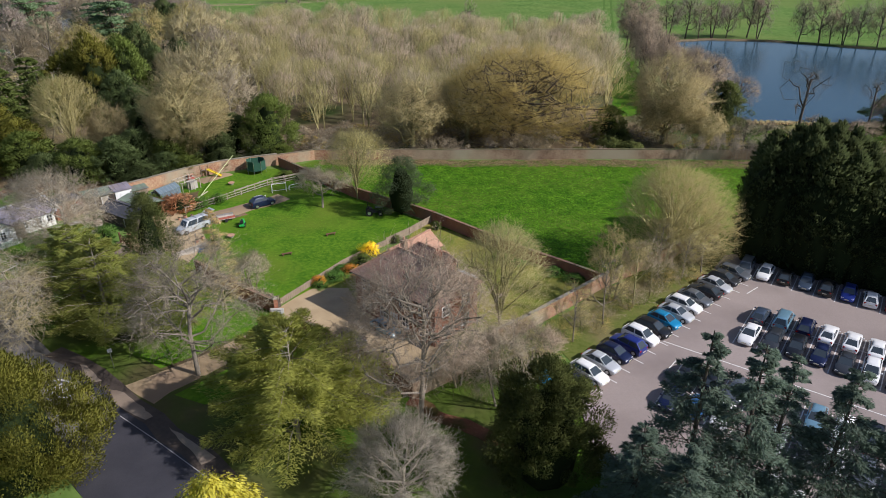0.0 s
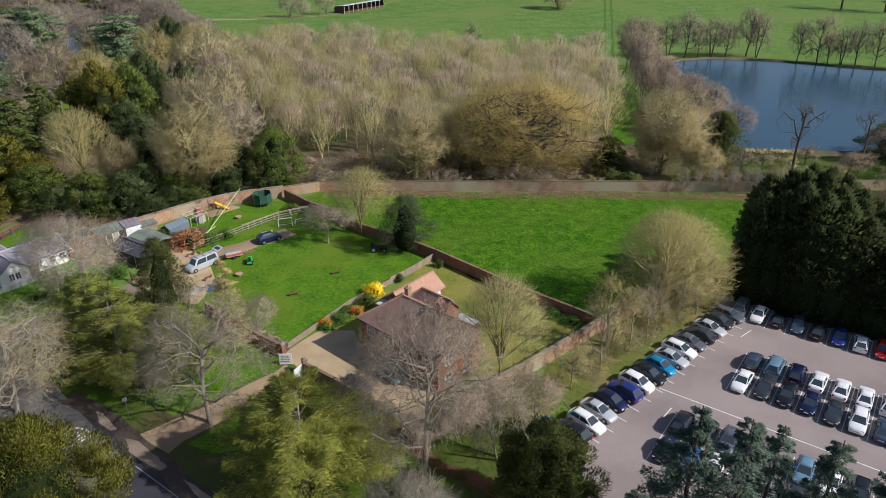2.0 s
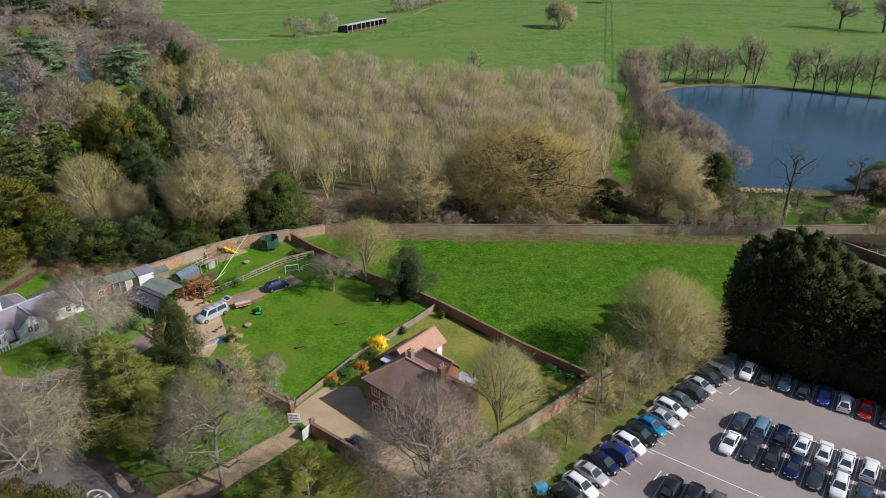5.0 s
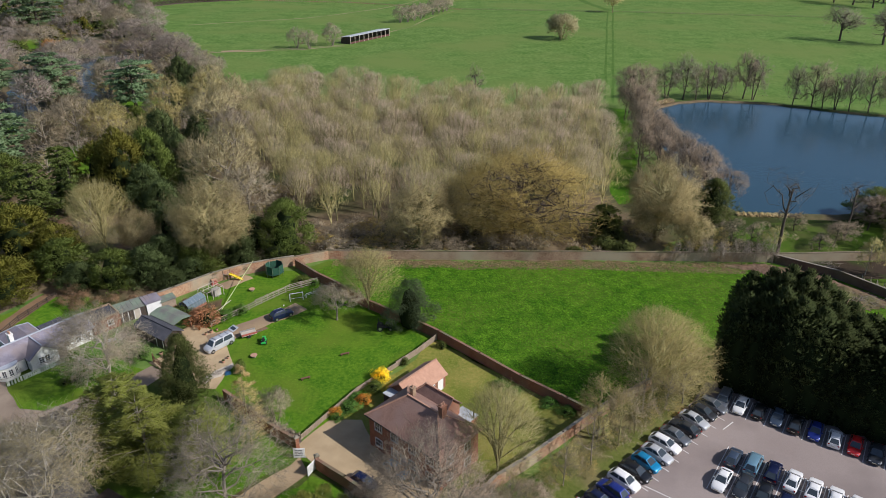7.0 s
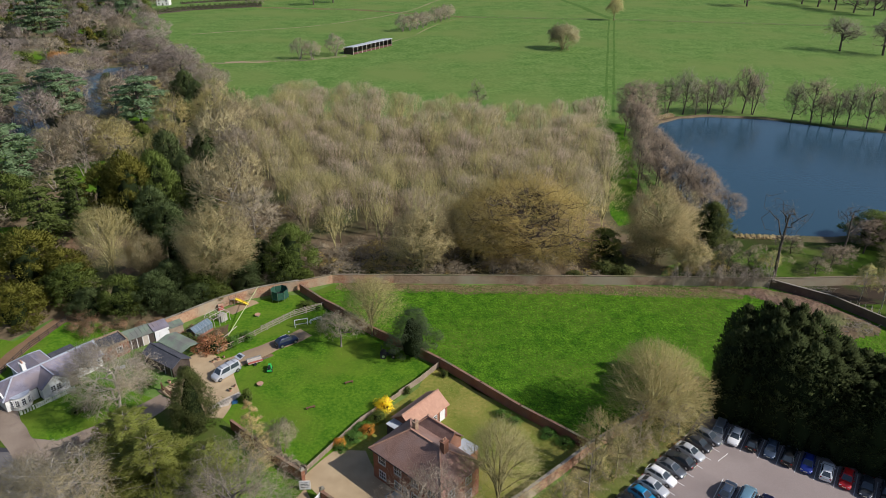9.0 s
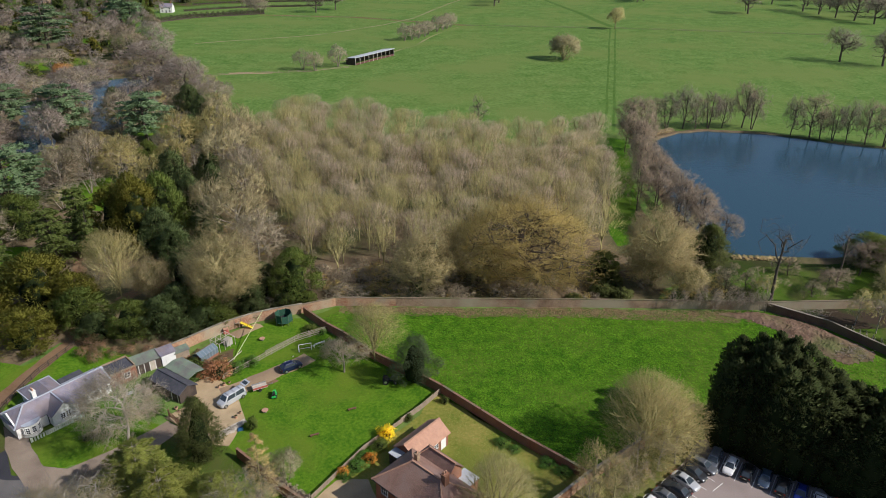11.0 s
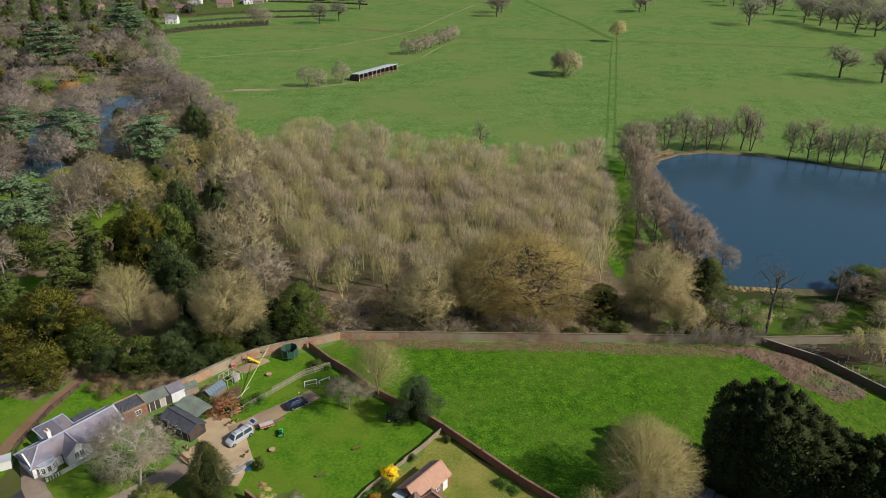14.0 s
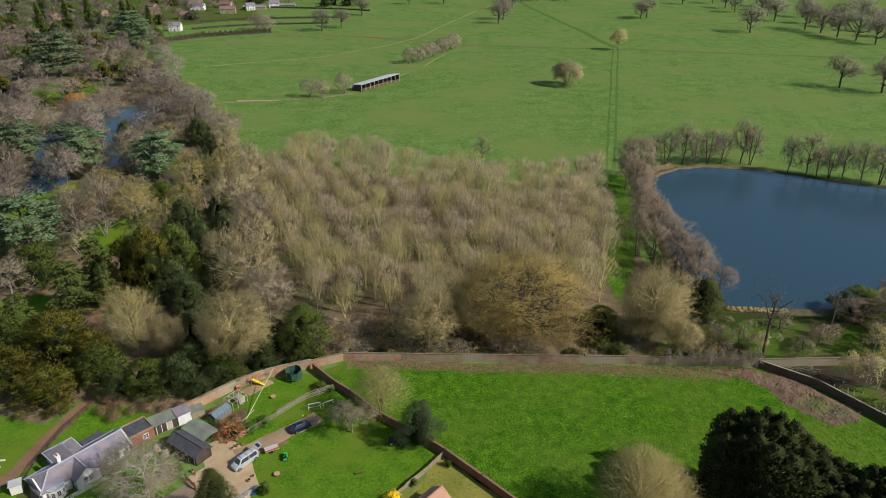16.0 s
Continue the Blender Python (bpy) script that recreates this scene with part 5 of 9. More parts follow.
def car_meshes(style):
    if style in CAR_MESH:
        return CAR_MESH[style]
    L, Wd, H, bon, rf, rr, deck, belt = CARS[style]
    st = [(-L, 0.42, belt * 0.70, 0.66), (-L + 0.07, 0.30, belt * 0.86, 0.83), (-L + 0.22, 0.24, belt * 0.97, 0.94), (deck, 0.22, belt, 0.97), (rr, 0.2, belt, 1.0), (0, 0.2, belt, 1.0), (bon, 0.2, belt - 0.02, 1.0),
          (L - 0.55, 0.2, belt - 0.13, 0.98), (L - 0.25, 0.22, belt - 0.21, 0.92), (L - 0.08, 0.26, belt - 0.33, 0.78), (L, 0.36, belt - 0.46, 0.60)]
    st = sorted(st, key=lambda s: s[0])
    g = Geo()
    pts = []
    for x, zl, zt, k in st:
        w = Wd * k
        zm = zl + (zt - zl) * 0.55
        pts += [(x, -w * 0.90, zl), (x, -w, zm), (x, -w * 0.94, zt - 0.05), (x, -w * 0.80, zt), (x, -w * 0.40, zt + 0.035), (x, w * 0.40, zt + 0.035), (x, w * 0.80, zt), (x, w * 0.94, zt - 0.05), (x, w, zm), (x, w * 0.90, zl)]
    ns = len(st)
    faces = [(i * 10 + j, i * 10 + (j + 1) % 10, (i + 1) * 10 + (j + 1) % 10, (i + 1) * 10 + j) for i in range(ns - 1) for j in range(10)]
    faces += [tuple(range(10)), tuple(range((ns - 1) * 10, ns * 10))[::-1]]
    g.add(pts, [f[::-1] for f in faces])
    wb, wr = Wd * 0.94, Wd * 0.73
    lower = [(bon, -wb * 0.9), (bon, wb * 0.9), (deck, wb * 0.92), (deck, -wb * 0.92)]
    upper = [(rf, -wr * 0.93), (rf, wr * 0.93), (rr, wr * 0.9), (rr, -wr * 0.9)]
    zc = belt - 0.03
    ring = [(x, y, zc) for x, y in lower] + [(x, y, H - 0.08) for x, y in upper] + [(x * 0.92 - 0.03, y * 0.88, H - 0.015) for x, y in upper] + [(x * 0.6 - 0.15, y * 0.5, H + 0.03) for x, y in upper]
    g.add(ring, [(0, 1, 5, 4), (1, 2, 6, 5), (2, 3, 7, 6), (3, 0, 4, 7), (4, 5, 9, 8), (5, 6, 10, 9), (6, 7, 11, 10), (7, 4, 8, 11), (8, 9, 13, 12), (9, 10, 14, 13), (10, 11, 15, 14), (11, 8, 12, 15), (12, 13, 14, 15)])
    lo, hi = [Vector(p) for p in ring[:4]], [Vector(p) for p in ring[4:8]]

    def pane(a, b, c, d, inset, cut0=0.0, cut1=1.0):
        n = (b - a).cross(d - a).normalized()
        q = []
        for u, v in ((cut0 + inset, 0.06), (cut1 - inset, 0.06), (cut1 - inset * 1.2, 0.95), (cut0 + inset * 1.2, 0.95)):
            q.append(a.lerp(b, u).lerp(d.lerp(c, u), v))
        mid = sum(q, Vector()) / 4
        flip = 1 if n.dot(mid - Vector((0, 0, mid.z))) > 0 else -1
        top = [p + n * flip * 0.012 for p in q]
        low = [p - n * flip * 0.02 for p in q]
        return Geo().add(top + low, [(0, 1, 2, 3), (7, 6, 5, 4), (0, 4, 5, 1), (1, 5, 6, 2), (2, 6, 7, 3), (3, 7, 4, 0)])

    out = {"body": g}
    out["windscreen"] = pane(lo[0], lo[1], hi[1], hi[0], 0.05)
    out["rear_window"] = pane(lo[2], lo[3], hi[3], hi[2], 0.10)
    out["sides"] = [pane(lo[1], lo[2], hi[2], hi[1], 0.018, c0, c1) for c0, c1 in ((0.06, 0.50), (0.50, 0.95))] + [pane(lo[3], lo[0], hi[0], hi[3], 0.018, c0, c1) for c0, c1 in ((0.05, 0.50), (0.50, 0.94))]
    rad = 0.36 if H > 1.6 else 0.33
    tyre = Geo().rod((0, -0.11, 0), (0, 0.11, 0), rad, rad, 14)
    rimg = Geo().rod((0, -0.125, 0), (0, 0.125, 0), rad * 0.62, rad * 0.58, 10)
    lampg = Geo().box(0, 0, 0, 0.16, 0.34, 0.14, 0, 0.8)
    tailg = Geo().box(0, 0, 0, 0.10, 0.26, 0.20, 0, 0.85)
    mirror = Geo().box(0, 0, 0, 0.12, 0.2, 0.13, 0, 0.8)
    plate = Geo().box(0, 0, 0, 0.02, 0.5, 0.11)
    for key, geo, mat in (("tyre", tyre, BLACK), ("rim", rimg, METAL), ("lamp", lampg, LENS), ("tail", tailg, RED_LENS), ("plate", plate, PLATE)):
        out[key] = geo.mesh(key, mat)
    out["mirror"] = mirror
    for key in ("windscreen", "rear_window"):
        out[key] = out[key].mesh(key, CAR_GLASS)
    out["sides"] = [s.mesh("side_window", CAR_GLASS) for s in out["sides"]]
    out["rad"] = rad
    CAR_MESH[style] = out
    return out


PAINTED = {}


def car(x, y, heading, style, colour, label, group="", z=0.06, rack=False):
    """A parked car: heading in degrees of its front from +x."""
    L, Wd, H, bon, rf, rr, deck, belt = CARS[style]
    ms = car_meshes(style)
    if (style, colour) not in PAINTED:
        me = ms["body"].mesh("body", PAINTS[colour], True)
        me.set_sharp_from_angle(angle=radians(38))
        PAINTED[style, colour] = (me, ms["mirror"].mesh("mirror", PAINTS[colour]))
    bodym, mirm = PAINTED[style, colour]
    root = thing("car" if style != "van" else "van", pose(x, y, z, 0, 0, heading), label, "car" if style != "van" else "van", group)
    part("body", bodym, None, root)
    part("windscreen", ms["windscreen"], None, root, "dark glass")
    part("rear_window", ms["rear_window"], None, root, "dark glass")
    for s in ms["sides"]:
        part("side_window", s, None, root, "dark glass")
    for sx in (L - 0.78, -L + 0.80):
        for sy in (-1, 1):
            wheel = part("wheel", ms["tyre"], None, root, "black tyre")
            wheel.location = (sx, sy * (Wd - 0.10), ms["rad"])
            part("rim", ms["rim"], None, wheel, "silver alloy rim")
    for sy in (-1, 1):
        o = part("headlight", ms["lamp"], None, root, "clear lens")
        o.location = (L - 0.17, sy * Wd * 0.62, belt - 0.34)
        o = part("tail_light", ms["tail"], None, root, "red lens")
        o.location = (-L + 0.09, sy * Wd * 0.68, belt * 0.80)
        o = part("mirror", mirm, None, root)
        o.location = (bon - 0.45, sy * (Wd + 0.05), belt + 0.05)
    o = part("plate", ms["plate"], None, root, "plain plate")
    o.location = (L + 0.005, 0, 0.50)
    o = part("plate", ms["plate"], None, root, "plain plate")
    o.location = (-L - 0.005, 0, 0.60)
    if rack:
        for sy in (-1, 1):
            part("roof_rail", Geo().bar((rf - 0.2, sy * Wd * 0.55, H + 0.04), (rr + 0.2, sy * Wd * 0.55, H + 0.04), 0.05), METAL, root, "silver roof rail")
    return root


def park(start, row, out, reach, cars, nose_out, group):
    """Cars in a row of bays; out: the way from the aisle into the bay."""
    way = math.degrees(math.atan2(out.y, out.x))
    for k, style, colour in cars:
        flip = (k * 7 + len(style)) % 4 == 0
        jig = ((k * 37) % 11 - 5) * 0.35
        c = Vector(start) + row * (k + 0.5) + out * (reach + ((k * 13) % 7 - 3) * 0.05)
        back = nose_out != flip
        words = {"people_carrier": "people carrier", "suv": "tall estate car"}.get(style, style)
        car(c.x, c.y, way + (180 if back else 0) + jig, style, colour, f"{colour.replace('_', ' ')} {words} parked in a marked bay", group)


park((16.1, 55.2), ROW_L, OUT_L, 2.75, [(-1, "suv", "black"), (0, "estate", "white"), (1, "saloon", "silver"), (2, "hatchback", "navy"), (3, "suv", "blue"), (4, "suv", "white"), (5, "estate", "black"), (6, "hatchback", "turquoise"),
     (7, "saloon", "silver"), (8, "estate", "white"), (9, "saloon", "grey"), (10, "saloon", "dark_grey"), (11, "saloon", "silver"), (12, "hatchback", "dark_grey"), (13, "estate", "grey")], True, "cars along the bank")
park((40.5, 78.7), ROW_T, OUT_T, 2.3, [(-1, "people_carrier", "grey"), (0, "hatchback", "white"), (1, "hatchback", "black"), (2, "hatchback", "slate_blue"), (3, "suv", "black"), (4, "hatchback", "blue"), (5, "hatchback", "white"),
     (6, "hatchback", "red"), (7, "saloon", "dark_grey"), (8, "suv", "black"), (9, "hatchback", "grey"), (11, "estate", "silver")], True, "cars below the conifers")
park((32.6, 64.2), ROW_M, OUT_M, 2.2, [(0, "saloon", "white"), (1, "estate", "dark_grey"), (2, "suv", "black"), (3, "hatchback", "navy"), (4, "saloon", "dark_grey"), (5, "suv", "white"), (6, "saloon", "slate_blue"), (7, "suv", "white"), (8, "hatchback", "dark_grey"), (9, "saloon", "silver")], True, "cars in the middle row")
park((32.6, 64.2), ROW_M, OUT_M, 7.2, [(0, "hatchback", "slate_blue"), (1, "people_carrier", "light_blue"), (2, "suv", "navy"), (3, "saloon", "white"), (4, "saloon", "white"), (5, "saloon", "white"), (6, "suv", "white"), (7, "hatchback", "grey"), (8, "hatchback", "white")], False, "cars in the middle row")
park((20.3, 52.8), ROW_M, OUT_M, 2.2, [(0, "hatchback", "navy"), (1, "hatchback", "mid_blue"), (2, "hatchback", "white"), (4, "saloon", "silver"), (5, "suv", "dark_grey"), (6, "hatchback", "white"), (7, "saloon", "grey"), (8, "hatchback", "blue")], True, "cars in the near row")
park((20.3, 52.8), ROW_M, OUT_M, 7.2, [(0, "suv", "black"), (1, "suv", "black"), (2, "saloon", "grey"), (3, "hatchback", "dark_grey"), (5, "hatchback", "light_blue"), (6, "saloon", "white"), (7, "suv", "black")], False, "cars in the near row")
car(23.5, 42.5, -40, "hatchback", "red", "small red hatchback under the fir tree")
car(28.0, 42.0, -35, "hatchback", "white", "white hatchback under the fir tree")


# ---- buildings ----
def slab(g, quad, thick):
    """A sloping sheet with thickness, from its corner points, counter-clockwise from outside."""
    q = [Vector(p) for p in quad]
    n = (q[1] - q[0]).cross(q[-1] - q[0]).normalized()
    low = [p - n * thick for p in q]
    k = len(q)
    return g.add(q + low, [tuple(range(k)), tuple(range(2 * k - 1, k - 1, -1))] + [(i, k + i, k + (i + 1) % k, (i + 1) % k) for i in range(k)])


def window(root, x, y, z, w, h, turn, bars=(2, 2), frame_mat=None):
    """A window let into a wall that faces turn (radians): frame, pane and glazing bars."""
    frame_mat = frame_mat or WHITE_PAINT
    c, s = math.cos(turn), math.sin(turn)

    def at(a, o, b):
        return (x + c * o - s * a, y + s * o + c * a, z + b)
    g = Geo()
    for b in (-h / 2, h / 2):
        g.bar(at(-w / 2, 0.03, b), at(w / 2, 0.03, b), 0.10, 0.09)
    for a in (-w / 2, w / 2):
        g.bar(at(a, 0.03, -h / 2), at(a, 0.03, h / 2), 0.09, 0.10)
    win = part("window", g, frame_mat, root, "white painted window frame")
    part("pane", Geo().box(*at(0, 0.0, 0), 0.05, w, h, turn), WINDOW_GLASS, win, "dark glass")
    for i in range(1, bars[0]):
        a = -w / 2 + w * i / bars[0]
        part("glazing_bar", Geo().bar(at(a, 0.04, -h / 2), at(a, 0.04, h / 2), 0.045, 0.05), frame_mat, win)
    for i in range(1, bars[1]):
        b = -h / 2 + h * i / bars[1]
        part("glazing_bar", Geo().bar(at(-w / 2, 0.04, b), at(w / 2, 0.04, b), 0.05, 0.045), frame_mat, win)
    part("sill", Geo().bar(at(-w / 2 - 0.08, 0.06, -h / 2 - 0.07), at(w / 2 + 0.08, 0.06, -h / 2 - 0.07), 0.16, 0.07), STONE, win)
    return win


def door(root, x, y, w, h, turn, material, z=0.0):
    c, s = math.cos(turn), math.sin(turn)
    d = part("door", Geo().box(x + c * 0.02, y + s * 0.02, z + h / 2, 0.07, w, h, turn), material, root)
    part("door_frame", Geo().bar((x - s * (w / 2 + 0.05) + c * 0.03, y + c * (w / 2 + 0.05) + s * 0.03, z), (x - s * (w / 2 + 0.05) + c * 0.03, y + c * (w / 2 + 0.05) + s * 0.03, z + h), 0.1)
         .bar((x + s * (w / 2 + 0.05) + c * 0.03, y - c * (w / 2 + 0.05) + s * 0.03, z), (x + s * (w / 2 + 0.05) + c * 0.03, y - c * (w / 2 + 0.05) + s * 0.03, z + h), 0.1), WHITE_PAINT, d)
    return d


def hip_roof(root, x0, x1, y0, y1, eave, ridge, material, hips=(True, True), ridge_mat=None, over=0.35):
    """Roof slopes over a rectangle with the ridge along x; an end without a hip is a gable."""
    x0, x1, y0, y1 = x0 - over, x1 + over, y0 - over, y1 + over
    half, mid = (y1 - y0) / 2, (y0 + y1) / 2
    a = (x0 + (half if hips[0] else 0), mid, ridge)
    b = (x1 - (half if hips[1] else 0), mid, ridge)
    e = eave - 0.05
    c = [(x0, y0, e), (x1, y0, e), (x1, y1, e), (x0, y1, e)]
    part("roof_slope", slab(Geo(), [c[0], c[1], b, a], 0.14), material, root)
    part("roof_slope", slab(Geo(), [c[2], c[3], a, b], 0.14), material, root)
    if hips[0]:
        part("roof_slope", slab(Geo(), [c[3], c[0], a], 0.14), material, root)
    if hips[1]:
        part("roof_slope", slab(Geo(), [c[1], c[2], b], 0.14), material, root)
    rm = ridge_mat or material
    lift = Vector((0, 0, 0.03))
    part("ridge_tiles", Geo().bar(Vector(a) + lift, Vector(b) + lift, 0.24, 0.14), rm, root)
    for k, corners, tip in ((0, (c[0], c[3]), a), (1, (c[1], c[2]), b)):
        if hips[k]:
            for p in corners:
                part("hip_tiles", Geo().bar(Vector(p) + lift, Vector(tip) + lift, 0.22, 0.12), rm, root)
    return a, b


def gable_ends(g, x0, x1, y0, y1, eave, ridge, ends=(True, True)):
    mid = (y0 + y1) / 2
    for x, on, s in ((x0, ends[0], 1), (x1, ends[1], -1)):
        if on:
            tri = [(x, y0, eave), (x, y1, eave), (x, mid, ridge - 0.1)]
            back = [(x + s * 0.25, y, z) for _, y, z in tri]
            g.add(tri + back, [(0, 1, 2), (5, 4, 3), (0, 3, 4, 1), (1, 4, 5, 2), (2, 5, 3, 0)])
    return g


def chimney(root, x, y, z0, z1, w, d, material, pots=2):
    ch = part("chimney", Geo().box(x, y, (z0 + z1) / 2, w, d, z1 - z0).box(x, y, z1 + 0.06, w + 0.14, d + 0.14, 0.14), material, root, "square chimney stack")
    for i in range(pots):
        part("chimney_pot", Geo().rod((x, y + (i - (pots - 1) / 2) * 0.4, z1 + 0.1), (x, y + (i - (pots - 1) / 2) * 0.4, z1 + 0.55), 0.13, 0.11, 10), TILE_PINK, ch, "clay pot")
    return ch


def gable_building(name, x, y, turn, length, width, eave, ridge, wall_mat, roof_mat, label, category="house", group="", windows=(), doors=(), hips=(False, False), chims=(), ridge_mat=None):
    """A rectangular building with its ridge along its local x."""
    root = thing(name, pose(x, y, 0, 0, 0, turn), label, category, group)
    x0, x1, y0, y1 = -length / 2, length / 2, -width / 2, width / 2
    g = Geo().box(0, 0, eave / 2 - 0.1, length, width, eave + 0.2)
    part("wall", gable_ends(g, x0, x1, y0, y1, eave, ridge, (not hips[0], not hips[1])), wall_mat, root)
    hip_roof(root, x0, x1, y0, y1, eave, ridge, roof_mat, hips, ridge_mat, 0.3)
    for wx, side, z, w, h in windows:
        if side in "fb":
            window(root, wx, y0 if side == "f" else y1, z, w, h, -math.pi / 2 if side == "f" else math.pi / 2)
        else:
            window(root, x0 if side == "l" else x1, wx, z, w, h, math.pi if side == "l" else 0)
    for dx, side, w, h, m in doors:
        door(root, dx, y0 if side == "f" else y1, w, h, -math.pi / 2 if side == "f" else math.pi / 2, m)
    for cx_, cy_, z0, z1 in chims:
        chimney(root, cx_, cy_, z0, z1, 0.7, 0.7, BRICK_RED)
    return root


# the brick house
house = thing("brick_house", pose(-11.0, 71.6, 0, 0, 0, -41.3), "two-storey red brick house with hipped clay-tiled roof", "house")
part("wall", Geo().box(6.75, 4.1, 2.55, 12.7, 7.4, 5.3).box(4.4, 8.9, 2.45, 6.4, 3.2, 5.1), BRICK_RED, house)
hip_roof(house, 0.35, 13.15, 0.35, 7.85, 5.25, 8.2, TILE_RED, (True, True), TILE_PINK)
hip_roof(house, 1.4, 7.6, 7.3, 10.4, 5.0, 6.8, TILE_BROWN, (True, False), TILE_PINK, 0.3)
part("gable", gable_ends(Geo(), 1.4, 7.6, 7.3, 10.4, 5.0, 6.8, (False, True)), BRICK_RED, house)
chimney(house, 3.9, 5.2, 5.5, 8.6, 0.6, 0.6, BRICK_PALE, 1)
chimney(house, 9.9, 4.4, 6.0, 9.3, 0.7, 0.9, BRICK_RED, 2)
part("flat_extension", Geo().box(8.3, 10.3, 1.45, 2.7, 3.2, 3.1), BRICK_RED, house, "flat-roofed brick extension")
part("flat_roof", Geo().box(8.3, 10.3, 3.06, 2.9, 3.4, 0.14), SHEET_GREY, house, "pale flat roof")
part("gutter", Geo().bar((0.0, 0.0, 5.12), (13.5, 0.0, 5.12), 0.12), BLACK, house)
part("gutter", Geo().bar((0.0, 0.0, 5.12), (0.0, 8.2, 5.12), 0.12), BLACK, house)
part("downpipe", Geo().rod((7.75, 8.6, 0.0), (7.75, 8.6, 4.8), 0.06), BLACK, house)
for wx in (2.2, 5.2, 8.4, 11.4):
    for wz in (1.4, 4.0):
        window(house, wx, 0.4, wz, 1.3, 1.25, -math.pi / 2, (3, 2))
for wy in (2.2, 5.6):
    for wz in (1.4, 4.0):
        window(house, 0.4, wy, wz, 1.2, 1.25, math.pi, (2, 2))
        window(house, 13.1, wy, wz, 1.2, 1.25, 0, (2, 2))
door(house, 6.8, 0.4, 0.95, 2.05, -math.pi / 2, WHITE_PAINT)

outb = gable_building("garden_outbuilding", -4.4, 82.9, 49.8, 7.6, 4.2, 2.35, 4.0, BRICK_RED, TILE_PINK, "small brick outbuilding with pinkish tiled roof", "outbuilding", "", [(0.9, "f", 1.5, 0.8, 0.8)], [(2.6, "f", 1.0, 2.0, WHITE_PAINT), (-1.2, "f", 1.1, 2.0, TIMBER_DARK)])
part("lean_to", Geo().box(-4.6, 1.0, 1.0, 1.6, 1.8, 2.2), TIMBER_DARK, outb, "dark timber lean-to")
part("lean_to_roof", Geo().box(-4.6, 1.0, 2.2, 1.8, 2.0, 0.1), SHEET_GREY, outb)

# the white cottage
COT = 53.1
cottage = thing("white_cottage", pose(-67.0, 92.3, 0, 0, 0, COT), "long single-storey white cottage with slate roof", "house")
part("wall", gable_ends(Geo().box(0, -0.25, 1.1, 15.6, 5.5, 2.4), -7.8, 7.8, -3.0, 2.5, 2.3, 4.0), RENDER_WHITE, cottage)
hip_roof(cottage, -7.8, 7.8, -3.0, 2.5, 2.3, 4.0, SLATE, (True, False), LEAD)
part("front_gable", Geo().box(-0.7, -3.3, 1.1, 4.2, 2.4, 2.4)
     .add([(-2.8, -4.5, 2.3), (1.4, -4.5, 2.3), (-0.7, -4.5, 3.75), (-2.8, -1.0, 2.3), (1.4, -1.0, 2.3), (-0.7, -1.0, 3.75)], [(0, 1, 2), (5, 4, 3), (0, 3, 4, 1), (1, 4, 5, 2), (2, 5, 3, 0)]), RENDER_WHITE, cottage, "white rendered front gable")
for s in (-1, 1):
    q = [(-0.7 + s * 2.35, -4.75, 2.2), (-0.7 + s * 2.35, -0.4, 2.2), (-0.7, -0.4, 3.92), (-0.7, -4.75, 3.92)]
    part("roof_slope", slab(Geo(), q if s > 0 else q[::-1], 0.12), SLATE, cottage)
part("lead_ridge", Geo().bar((-0.7, -4.75, 3.97), (-0.7, -0.2, 3.97), 0.2, 0.1), LEAD, cottage, "pale lead ridge")
part("rear_wing", Geo().box(-0.6, 4.6, 1.1, 4.6, 4.4, 2.4), RENDER_WHITE, cottage)
wing = [(-3.2, 2.0, 2.3), (2.0, 2.0, 2.3), (2.0, 7.0, 2.3), (-3.2, 7.0, 2.3)]
part("roof_slope", slab(Geo(), [wing[1], wing[2], (-0.6, 4.4, 3.95), (-0.6, 0.2, 3.95)], 0.12), SLATE, cottage)
part("roof_slope", slab(Geo(), [wing[2], wing[3], (-0.6, 4.4, 3.95)], 0.12), SLATE, cottage)
part("roof_slope", slab(Geo(), [wing[3], wing[0], (-0.6, 0.2, 3.95), (-0.6, 4.4, 3.95)], 0.12), SLATE, cottage)
for p in wing[2:]:
    part("hip_tiles", Geo().bar(Vector(p) + Vector((0, 0, 0.04)), (-0.6, 4.4, 4.0), 0.2, 0.1), LEAD, cottage, "pale lead hip")
    part("wing_gutter", Geo().bar((p[0], 7.05, 2.25), (p[0], 2.4, 2.25), 0.28, 0.12), LEAD, cottage)
part("wing_gutter", Geo().bar((-3.3, 7.05, 2.25), (2.1, 7.05, 2.25), 0.28, 0.12), LEAD, cottage)
part("rear_gutter", Geo().bar((-8.1, 2.85, 2.2), (8.1, 2.85, 2.2), 0.34, 0.12), LEAD, cottage)
for y, e in ((-3.35, -1), (2.85, 1)):
    part("verge", Geo().bar((8.1, y, 2.22), (8.1, -0.25, 4.06), 0.32, 0.14), LEAD, cottage, "pale lead verge")
chimney(cottage, -3.0, 0.4, 3.4, 5.2, 0.6, 1.0, RENDER_WHITE, 2)
part("flat_extension", Geo().box(4.4, 3.9, 1.05, 4.0, 2.2, 2.1), FELT_DARK, cottage, "low dark flat-roofed extension")
for wx in (-1.2, -0.3):
    window(cottage, wx, -4.5, 1.4, 0.75, 1.1, -math.pi / 2, (2, 3))
bay = [(-5.6 - 1.5 * math.cos(math.pi * k / 10), -3.0 - 1.1 * math.sin(math.pi * k / 10)) for k in range(11)]
part("bay", Geo().prism(bay, -0.05, 2.3), RENDER_WHITE, cottage, "rounded white bay")
